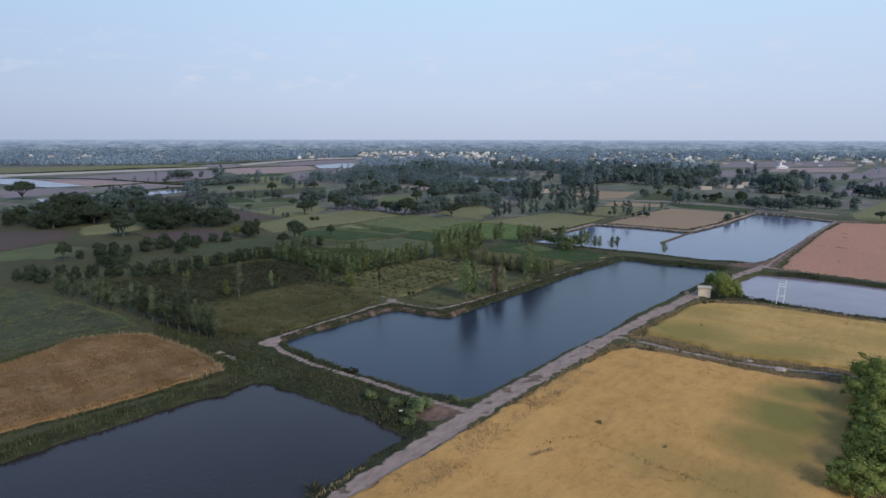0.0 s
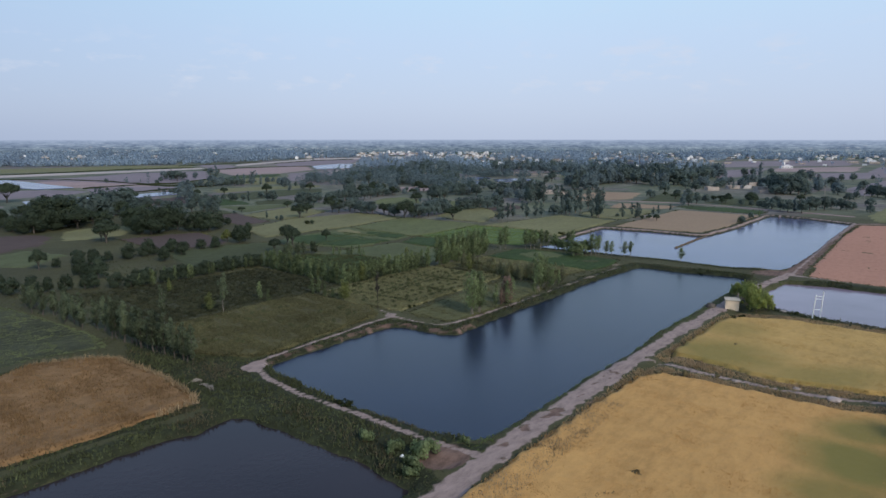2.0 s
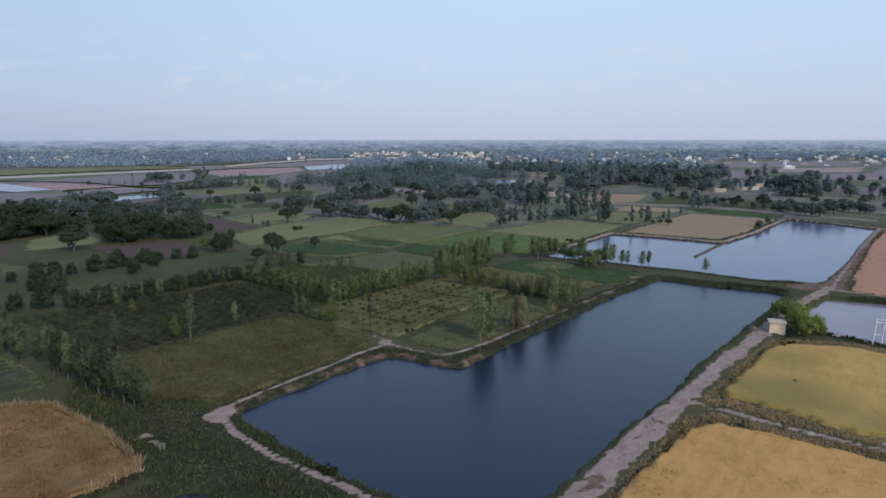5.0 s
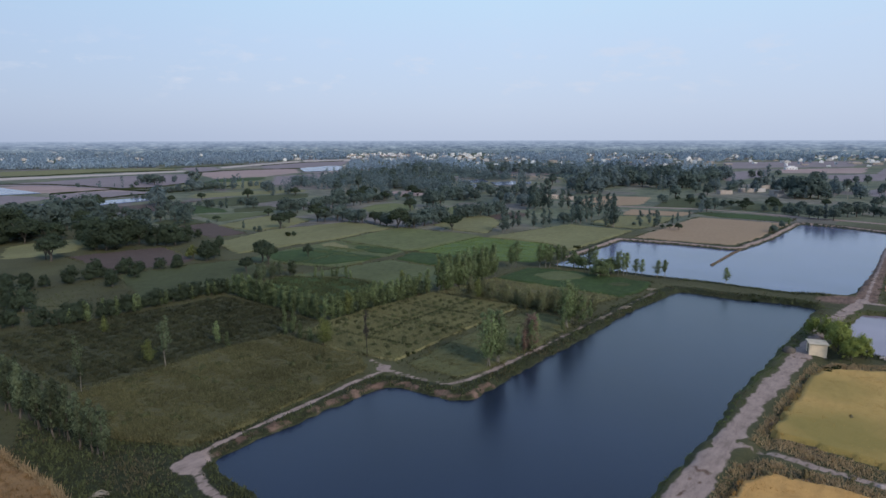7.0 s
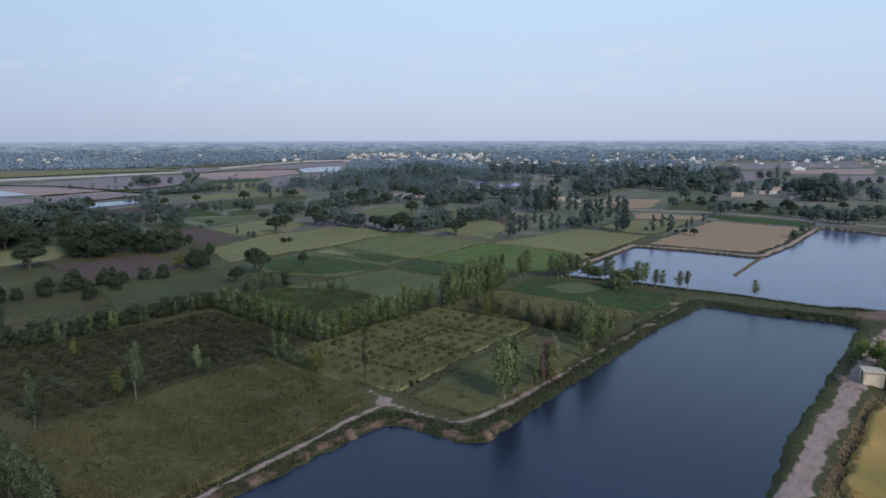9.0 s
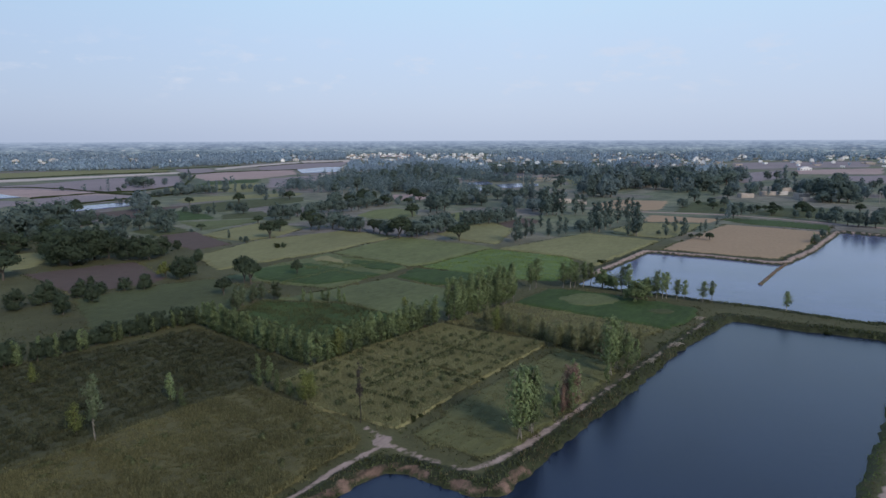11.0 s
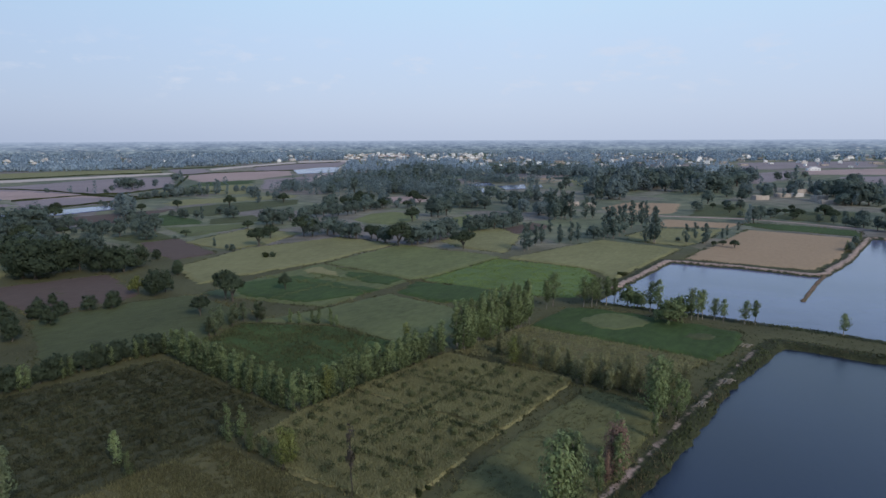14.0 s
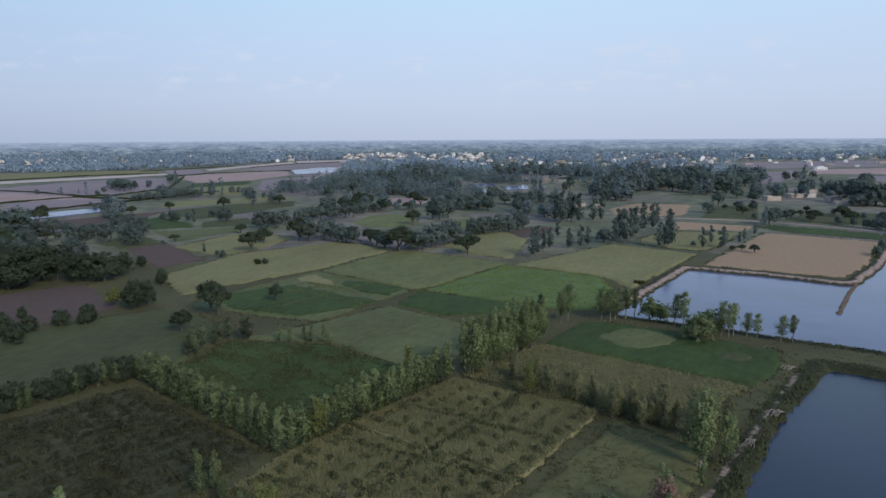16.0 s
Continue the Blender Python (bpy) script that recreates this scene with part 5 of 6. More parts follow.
row("dense", [(-70, 214), (-84, 200), (-104, 178)], 4.2, 3.0, 5.0, "dark bushy tree in a hedge beside the ploughed field", "ploughed field hedge", 1.2, 1.2)
row("young", [(118, 263), (135, 283), (150, 302)], 6.0, 2.0, 3.4, "low tree on the bank of the far pond", "bank trees", 1.0, 1.3, 0.5)


def stand(kind, label, group, places):
    for x, y, h in places:
        plant(kind, x, y, h, label, group, 1.15 if kind == "dense" else 1.25)


def grove(kinds, poly, count, low, high, label, group, seed):
    """A loose wood: trees strewn over a plot."""
    rng = np.random.RandomState(seed)
    x, y, _ = scatter(poly, count, seed, 1.0)
    for k in range(len(x)):
        plant(kinds[int(rng.randint(len(kinds)))], float(x[k]), float(y[k]), rng.uniform(low, high), label, group, 1.35)


# trees of the middle distance, stand by stand: place and height
stand("dense", "dark full-crowned tree at the thicket's edge", "thicket edge trees", [(-178, 351, 8.1), (-139, 302, 5.8), (-146, 302, 6.2), (-132, 278, 7.9), (-124, 274, 7.1), (-126, 286, 5.7), (-139, 317, 3.1), (-113, 283, 6.7), (-117, 285, 5.4), (-131, 320, 4.2), (-118, 309, 7.6), (-113, 312, 7.3), (-105, 302, 7.8), (-129, 322, 5.1)])
stand("umbrella", "dark full-crowned tree at the thicket's edge", "thicket edge trees", [(-170, 356, 7.3), (-140, 312, 4.1)])
stand("umbrella", "small dark tree on a field boundary", "field boundary trees", [(-94, 309, 3), (-62, 289, 6.7), (-62, 304, 5.5), (-77, 328, 3.9)])
stand("dense", "small dark tree on a field boundary", "field boundary trees", [(-96, 304, 1.8), (-67, 277, 2.9), (-70, 281, 2.1), (-52, 268, 2)])
stand("far_poplar", "small dark tree on a field boundary", "field boundary trees", [(-76, 287, 3.4)])
stand("dense", "dark tree between plots before the salt flat", "trees before the salt flat", [(-125, 373, 3.6), (-118, 365, 5), (-115, 363, 5), (-111, 365, 4), (-94, 364, 6.8), (-98, 368, 5.1), (-105, 379, 4.8), (-106, 470, 4.2)])
stand("far_poplar", "dark tree between plots before the salt flat", "trees before the salt flat", [(-106, 359, 6.2)])
stand("umbrella", "dark tree between plots before the salt flat", "trees before the salt flat", [(-111, 412, 7.1), (-88, 434, 6)])
stand("stand", "dark tree between plots before the salt flat", "trees before the salt flat", [(-112, 463, 8.9), (-101, 431, 8.1), (-96, 450, 6.3)])
stand("dense", "dark tree standing on the salt flat", "salt flat trees", [(-264, 508, 4.2), (-227, 521, 4.7), (-220, 499, 3.8), (-227, 541, 9.9), (-218, 531, 10.5), (-218, 546, 7.1), (-109, 534, 8.2), (-104, 529, 8.1), (-101, 529, 6.9)])
stand("stand", "dark tree standing on the salt flat", "salt flat trees", [(-237, 551, 8.5), (-215, 562, 6.9), (-212, 604, 10.4), (-225, 625, 7.9), (-239, 512, 3.5)])
stand("dense", "slender dark tree in the row along the salt flat", "salt flat tree row", [(-179, 461, 4.8), (-175, 460, 5.1), (-171, 471, 4.2), (-166, 464, 4.8), (-158, 478, 7.1), (-153, 478, 7.1), (-151, 486, 5.8)])
stand("stand", "slender dark tree in the row along the salt flat", "salt flat tree row", [(-174, 468, 6.2), (-168, 475, 9.9), (-164, 475, 7.1), (-163, 478, 7.8), (-157, 482, 6.5), (-152, 482, 8.6), (-150, 490, 8.1), (-143, 486, 10.2), (-144, 494, 8.9), (-136, 486, 7.3), (-138, 511, 5.4), (-135, 516, 4.7), (-123, 490, 6.6)])
stand("dense", "dark bushy tree on the channel bank", "channel trees", [(-170, 407, 3.8), (-167, 407, 4.1), (-161, 402, 4.3), (-187, 429, 3.1), (-180, 420, 3)])
stand("umbrella", "dark bushy tree on the channel bank", "channel trees", [(-146, 388, 4.9), (-137, 409, 4.7)])
stand("stand", "dark bushy tree on the channel bank", "channel trees", [(-158, 407, 5.2)])
stand("dense", "dark round tree in the back hedgerow", "back hedgerow", [(-62, 360, 6.4), (-60, 364, 6.5), (-57, 366, 7.1), (-54, 368, 6.9), (-50, 368, 6.9), (-48, 372, 6.7), (-44, 374, 7.3), (-41, 378, 7.4), (-38, 389, 7.1), (-36, 398, 6.2), (-27, 413, 5), (-66, 353, 6.7), (-67, 343, 7.4), (-71, 343, 8.3), (-73, 341, 8.3)])
stand("umbrella", "dark round tree in the back hedgerow", "back hedgerow", [(-30, 401, 5.7)])
stand("umbrella", "dark round tree in the long hedgerow", "long hedgerow", [(-51, 309, 8.4), (-26, 304, 5.5), (-23, 297, 6), (-15, 286, 9)])
stand("dense", "dark round tree in the long hedgerow", "long hedgerow", [(-48, 309, 8.8), (-43, 312, 7.7), (-41, 315, 7.4), (-37, 306, 7.3), (-34, 304, 7), (-31, 301, 7), (-20, 292, 7), (-11, 291, 7), (-9, 289, 7.6), (-5, 294, 8.8), (-2, 300, 8.4), (1, 304, 8.8), (3, 314, 7.4)])
stand("umbrella", "dark round-crowned tree in the middle distance", "middle-distance trees", [(6, 281, 6.6), (-13, 349, 6.6), (-15, 433, 7.5)])
stand("stand", "dark round-crowned tree in the middle distance", "middle-distance trees", [(-11, 356, 5.4)])
stand("dense", "dark round-crowned tree in the middle distance", "middle-distance trees", [(-5, 367, 9.1), (-2, 365, 9.6), (2, 371, 9.3), (-20, 459, 4.7), (9, 403, 8), (13, 405, 8.7), (17, 418, 7.2), (5, 421, 9.1), (10, 321, 7.2), (14, 322, 7.6), (17, 325, 7.3), (20, 325, 7.7), (24, 328, 7.4), (28, 332, 7.5), (31, 338, 6.8), (12, 328, 4.4), (-23, 430, 3.7)])
stand("far_poplar", "tall pale-stemmed poplar in the middle distance", "middle-distance poplars", [(25, 276, 9.2), (27, 279, 9), (30, 286, 7.1), (33, 291, 6.6), (40, 314, 5.5), (39, 290, 6.6), (43, 292, 7.4), (46, 295, 6.7), (47, 357, 11.7), (49, 352, 13.4), (52, 355, 13.1), (54, 357, 12.2), (56, 352, 12.5), (63, 357, 10.3), (67, 359, 9.4)])
stand("stand", "tall pale-stemmed poplar in the middle distance", "middle-distance poplars", [(45, 371, 7.7), (48, 375, 7.3), (59, 488, 10.9), (62, 488, 8.8)])
stand("dense", "tall pale-stemmed poplar in the middle distance", "middle-distance poplars", [(89, 527, 9.6), (82, 509, 6.9)])
stand("dense", "tall slender poplar beyond the wheat field", "poplars beyond the wheat", [(53, 301, 5.8), (80, 293, 2)])
stand("far_poplar", "tall slender poplar beyond the wheat field", "poplars beyond the wheat", [(56, 299, 8), (59, 305, 11), (60, 301, 11.6), (64, 307, 11.1), (68, 315, 10.7), (74, 326, 11.2), (80, 332, 10.2), (86, 344, 9.3), (68, 290, 8.4), (71, 290, 12.4), (71, 294, 6.4), (81, 288, 6.9), (88, 298, 6.1), (87, 288, 7.2), (89, 291, 6.2), (98, 299, 3.8), (102, 304, 4.3), (112, 317, 3.7)])
stand("umbrella", "small dark tree on the stubble field", "stubble trees", [(88, 283, 2.1), (91, 283, 2.3), (93, 279, 3.1)])
stand("stand", "dark tree standing round the farm sheds", "shed trees", [(126, 337, 8.1), (184, 464, 9.6), (194, 474, 8.5), (297, 606, 12.3), (251, 486, 6.5)])
stand("dense", "dark tree standing round the farm sheds", "shed trees", [(130, 341, 7.8), (138, 351, 6.7), (145, 356, 5.4), (155, 370, 3.6), (200, 463, 6.2), (282, 606, 8.5), (290, 606, 8.5), (321, 634, 7), (228, 463, 8.2), (231, 460, 8.8), (217, 424, 13.8), (216, 416, 13.7), (215, 408, 12.2), (219, 408, 13.4), (224, 408, 14), (175, 340, 6.4), (136, 285, 3.6)])
stand("dense", "dark bushy tree beyond the far pond", "trees beyond the far pond", [(160, 335, 4.3), (161, 329, 4.9), (163, 326, 5.7), (165, 324, 6), (165, 316, 6.4), (166, 311, 6.9), (171, 308, 7.7), (181, 319, 7.7), (184, 319, 7.1), (188, 319, 7.7), (196, 327, 6.7), (197, 321, 6.5), (199, 319, 5.9), (207, 327, 4.2), (230, 367, 5.4), (243, 381, 4.9), (126, 273, 3.3), (128, 275, 3.1), (204, 309, 4.6)])
stand("stand", "dark bushy tree beyond the far pond", "trees beyond the far pond", [(169, 311, 6.9)])
stand("umbrella", "dark bushy tree beyond the far pond", "trees beyond the far pond", [(194, 274, 4.3)])
stand("dense", "dark tree on the far dull fields", "trees of the far fields", [(294, 491, 7.7), (322, 524, 6.8), (336, 531, 7.8), (362, 546, 5), (260, 393, 8.7), (261, 389, 9), (263, 385, 7.8), (257, 371, 9.6), (266, 378, 9.1), (286, 517, 11.5), (260, 479, 11.5), (248, 468, 11.2), (236, 457, 11), (231, 456, 11.8)])
stand("stand", "dark tree on the far dull fields", "trees of the far fields", [(309, 545, 10.1), (234, 479, 10.6), (234, 491, 10), (272, 468, 7.8)])
stand("dense", "dark full-crowned tree in a thicket", "trees of the thicket", [(-172, 248, 6.4), (-173, 256, 8.1), (-161, 246, 6.9), (-153, 240, 7.6), (-150, 242, 9.9), (-151, 248, 13.8), (-152, 255, 14.2), (-150, 258, 13.4), (-149, 262, 12.6), (-184, 301, 9.5), (-180, 308, 9.7), (-151, 273, 9.1), (-150, 277, 11.8), (-151, 286, 13.8), (-152, 294, 14.7), (-154, 309, 12.6), (-157, 324, 13.2), (-193, 277, 5.1), (-173, 308, 6.9), (-189, 290, 5.9)])
stand("umbrella", "dark full-crowned tree in a thicket", "trees of the thicket", [(-237, 354, 11.8), (-112, 221, 8.2)])
stand("dense", "dark full-crowned tree in a thicket beside ploughed soil", "trees by the ploughed soil", [(-116, 248, 11.1), (-109, 240, 11.6), (-105, 239, 11.1), (-105, 245, 10.9), (-103, 248, 11.1), (-100, 250, 9.7), (-93, 248, 7.8), (-90, 248, 8.3), (-87, 248, 8.3), (-86, 255, 6.6), (-145, 309, 7.4), (-148, 324, 6.6), (-143, 330, 5.5), (-127, 314, 7), (-126, 336, 8.1), (-119, 330, 8.6), (-112, 325, 7.8), (-71, 244, 4.5), (-86, 266, 3.5)])
stand("stand", "dark full-crowned tree in a thicket beside ploughed soil", "trees by the ploughed soil", [(-130, 336, 13.7), (-148, 375, 12.5)])
stand("umbrella", "dark full-crowned tree in a thicket beside ploughed soil", "trees by the ploughed soil", [(-184, 382, 6.4), (-67, 221, 5.3)])
grove(("stand", "stand", "dense"), [(104, 492), (112, 560), (168, 640), (262, 600), (186, 488), (146, 444), (134, 488)], 95, 9.5, 16, "tall dark tree in a stand beyond the fields", "tall stand", 61)
grove(("stand", "stand", "dense"), [(-80, 492), (-92, 610), (-60, 660), (-26, 640), (-8, 512), (-21, 474), (-54, 468)], 44, 6, 11, "dark tree in the wood before the village", "village wood", 62)
grove(("stand", "stand", "dense"), [(-44, 660), (-56, 800), (8, 800), (6, 640)], 30, 7, 11, "dark tree in a far wood", "far wood", 63)
grove(("stand", "stand", "dense"), [(52, 680), (70, 800), (170, 800), (136, 690)], 42, 7, 12, "dark tree in a far wood beyond the pools", "far wood beyond the pools", 64)
grove(("stand", "stand", "dense"), [(-4, 480), (20, 492), (16, 560), (-14, 600)], 16, 6, 10, "dark tree beside the pale pools", "pool trees", 65)
grove(("dense", "stand", "umbrella"), [(-60, 400), (-50, 460), (-10, 425), (-8, 400), (-30, 390)], 22, 4.5, 8, "dark tree in the scrub behind the hedgerow", "scrub trees", 67)
grove(("stand", "stand", "dense"), [(-8, 390), (-4, 470), (60, 480), (74, 430), (40, 372)], 40, 4.5, 9, "dark tree in the scrub beyond the wheat", "scrub trees beyond the wheat", 68)
grove(("stand", "stand", "dense"), [(140, 415), (168, 470), (240, 520), (300, 480), (250, 400), (205, 385), (200, 440), (170, 420)], 44, 5, 10, "dark tree in the wood round the sheds", "wood round the sheds", 69)
grove(("dense", "umbrella"), [(110, 372), (140, 405), (200, 372), (240, 330), (190, 300), (150, 345)], 22, 3, 6, "dark bushy tree on the dull fields beyond the pond", "dull field trees", 70)
grove(("stand", "stand", "dense"), [(240, 350), (270, 470), (420, 560), (330, 400)], 26, 4.5, 9, "dark tree on the dull far fields", "far dull field trees", 71)
grove(("dense", "umbrella"), [(-185, 300), (-190, 345), (-150, 345), (-128, 318), (-140, 290)], 22, 5, 8.5, "dark full-crowned tree in a thicket", "trees of the thicket", 72)
grove(("dense", "umbrella"), [(-160, 240), (-190, 300), (-150, 300), (-118, 268), (-128, 252)], 24, 5, 8.5, "dark full-crowned tree in a thicket", "trees of the thicket", 73)
grove(("stand", "far_poplar"), [(84, 440), (98, 500), (112, 470), (104, 436)], 14, 8, 13, "tall pale-stemmed tree among far plots", "far pale-stemmed trees", 66)


def bush_mesh(seed, leaf, wide=0.8, high=0.9, count=130, size=0.3):
    rng = np.random.RandomState(seed)
    clumps = [(rng.normal() * wide * 0.4, rng.normal() * wide * 0.4, high * rng.uniform(0.2, 0.75), wide * 0.5, count // 6) for k in range(6)]
    v, f = leaf_cloud(rng, clumps, size)
    v[:, 2] = np.maximum(v[:, 2], -0.05)
    return mesh_of("bush", v, f, leaf)


BUSHES = [bush_mesh(k, "row_bush", 1.0, 0.5, 240, 0.2) for k in range(4)]
MOUNDS = [bush_mesh(10 + k, "mound_leaf", 1.25, 0.55, 360, 0.18) for k in range(4)]
GREEN_BUSHES = [bush_mesh(20 + k, "poplar_leaf", 1.0, 1.4, 620, 0.17) for k in range(3)]
WEED_BUSHES = [bush_mesh(30 + k, "weeds", 0.8, 0.9, 320, 0.18) for k in range(3)]
DRY_BUSHES = [bush_mesh(40 + k, "dry_weeds", 0.8, 0.8, 150, 0.3) for k in range(3)]


def bush(meshes, x, y, s, label, group, lift=0.0):
    ob = new("bush", meshes[int(TURN.randint(len(meshes)))])
    ob.matrix_basis = Matrix.Translation((x, y, ground_at(x, y) - 0.05 + lift)) @ Matrix.Rotation(TURN.uniform(0, 6.3), 4, "Z") @ Matrix.Diagonal((s, s, s * TURN.uniform(0.8, 1.2), 1))
    return tagged(ob, label, "bush", group)


def bush_rows(meshes, poly, a_step, b_step, low, high, label, group, lift, skip=0.05):
    rng = np.random.RandomState(len(label))
    a, b = to_plot(np.array([p[0] for p in poly]), np.array([p[1] for p in poly]))
    for ga in np.arange(a.min(), a.max(), a_step):
        for gb in np.arange(b.min(), b.max(), b_step):
            x, y = from_plot(ga + rng.uniform(-0.2, 0.2), gb + rng.uniform(-0.35, 0.35))
            if rng.uniform() > skip and inside(np.array([x]), np.array([y]), poly)[0] and off_line(np.array([x]), np.array([y]), poly, True)[0] > 1.2:
                bush(meshes, x, y, rng.uniform(low, high), label, group, lift)


bush_rows(BUSHES, P3, 2.8, 2.5, 0.6, 1.0, "low olive bush in a planted row", "bush rows of the pale plot", 0.42)
bush_rows(MOUNDS, P2, 2.5, 2.7, 0.75, 1.15, "dark olive bush in a planted row", "bush rows of the dark plot", 0.1)
rng = np.random.RandomState(77)
for k in range(60):
    x, y = rng.uniform(-46, -14), rng.uniform(112, 146)
    if inside(np.array([x]), np.array([y]), P1)[0] and off_line(np.array([x]), np.array([y]), P1, True)[0] > 1.5:
        bush(BUSHES, x, y, rng.uniform(0.5, 0.9), "olive bush standing in the crop", "bushes in the crop", 0.45)
for x, y, s in ((-2.6, 76.6, 1.1), (0.2, 75.2, 1.5), (1.4, 76.4, 1.1), (-6.4, 79.2, 1.0), (-0.6, 73.4, 1.2), (-0.9, 71.6, 1.0), (5.2, 78.6, 0.7)):
    bush(GREEN_BUSHES, x, y, s, "fresh green bush on the pond bank", "green bank bushes")
for x, y, s in ((-10.1, 89.2, 1.0), (-11.2, 89.9, 0.8), (73.5, 133.5, 0.8), (45.2, 239.4, 1.5), (59, 129, 1.0), (61, 130.5, 0.9), (-54, 268, 2.0), (70.5, 174.5, 0.8)):
    bush(WEED_BUSHES, x, y, s, "dark weedy bush on a bank", "weedy bank bushes")
for x, y, s in ((23, 71.2, 0.7), (28.9, 64.8, 0.6), (38.5, 99.5, 0.8), (36.5, 98.8, 0.8), (34.5, 99.5, 0.7), (52, 113, 0.6), (43, 99, 0.5)):
    bush(DRY_BUSHES, x, y, s, "dry brown weed clump at the wheat field", "dry weed clumps", 0.3)
bush(WEED_BUSHES, -4.6, 138.0, 0.7, "low dark grey bush beside the path fork", "path fork bushes")
bush(WEED_BUSHES, -3.8, 139.2, 0.6, "low dark grey bush beside the path fork", "path fork bushes")


def blades(name, label, places, heights, width, lean, material, per=4, category="grass"):
    """Upright grass and crop blades, past counting."""
    rng = np.random.RandomState(len(label) * 3)
    p = np.repeat(places, per, axis=0) + np.c_[rng.normal(0, 0.16, (len(places) * per, 2)), np.zeros(len(places) * per)]
    n = len(p)
    h = np.repeat(heights, per) * rng.uniform(0.6, 1.15, n)
    a = rng.uniform(0, 6.3, n)
    w = width * rng.uniform(0.6, 1.3, n)
    side = np.c_[np.cos(a) * w, np.sin(a) * w, np.zeros(n)]
    tip = np.c_[rng.normal(0, lean, n) * h, rng.normal(0, lean, n) * h, h]
    v = np.stack([p - side, p + side, p + tip], axis=1).reshape(-1, 3)
    tagged(new(name, mesh_of(name, v, np.arange(3 * n).reshape(-1, 3), material)), label, category, kind="stuff")


def crop_blades(name, label, poly, count, seed, base, low, high, material, width=0.05, per=3, green=()):
    x, y, rng = scatter(poly, count, seed, 0.15)
    keep = rng.uniform(0.2, 1.0, len(x)) > greenness(x, y, green)
    x, y = x[keep], y[keep]
    h = rng.uniform(low, high, len(x)) * (0.8 + 0.35 * wobble(x, y, 3.5, seed))
    blades(name, label, np.c_[x, y, np.full(len(x), base)], h, width, 0.25, material, per, "crop")


crop_blades("wheat_stalks", "ripe golden wheat stalks with uneven heads", F1, 38000, 1, 0.45, 0.18, 0.34, "blades_gold", 0.045, green=F1_GREEN)
crop_blades("tall_grass", "tall dry brown grass on the wheat's roadside edge", [(-3.2, 57), (4.8, 66.7), (17.8, 83), (24, 90.4), (26.5, 88), (14, 72), (6, 60), (0, 52)], 6500, 13, 0.4, 0.3, 0.65, "verge_reed", 0.05)
for _seed, _streak in enumerate(([(13.2, 62.3), (17.2, 64.6), (17, 65.2), (13, 63)], [(20.4, 61.6), (23.6, 58.4), (27.9, 57.2), (27.9, 57.8), (23.9, 59), (20.6, 62.2)])):
    crop_blades("tall_grass", "thin streak of dry brown grass in the wheat", _streak, 160, 21 + _seed, 0.45, 0.3, 0.55, "verge_reed", 0.05)
crop_blades("wheat_stalks", "golden wheat stalks turning ripe", F2, 22000, 2, 0.36, 0.22, 0.4, "blades_ripening", 0.045, green=F2_GREEN)
crop_blades("straw_stalks", "dry straw stalks in the field", STRAW, 22000, 3, 0.35, 0.4, 0.8, "blades_straw", 0.06)
crop_blades("crop_stalks", "olive stalks of the standing crop", P1, 42000, 4, 0.35, 0.4, 0.75, "blades_olive", 0.075)
for _bed, _count in ((P3_NORTH, 20000), (P3_SOUTH, 22000)):
    crop_blades("crop_stalks", "olive stalks among the bush rows", _bed, _count, 5, 0.3, 0.3, 0.55, "blades_pale", 0.075)
crop_blades("crop_stalks", "olive stalks on the strip", P5, 9000, 6, 0.25, 0.4, 0.75, "blades_pale", 0.08)
crop_blades("grass_tufts", "dark grass among the bushes", P2, 26000, 7, 0.12, 0.3, 0.6, "blades_dusk", 0.07)
crop_blades("grass_tufts", "rough green grass behind the bank", P4, 9000, 8, 0.1, 0.14, 0.3, "blades_olive", 0.06)
crop_blades("grass_tufts", "pale dry grass on the rough plot", ROUGH, 24000, 12, 0.08, 0.12, 0.32, "blades_hay", 0.11)
crop_blades("crop_stalks", "young green stalks of the bright crop", P11, 9000, 14, 0.25, 0.14, 0.28, "blades_bright", 0.09)
crop_blades("grass_tufts", "rank weeds in the enclosed plot", P7, 7000, 9, 0.2, 0.3, 0.7, "blades_green", 0.1)


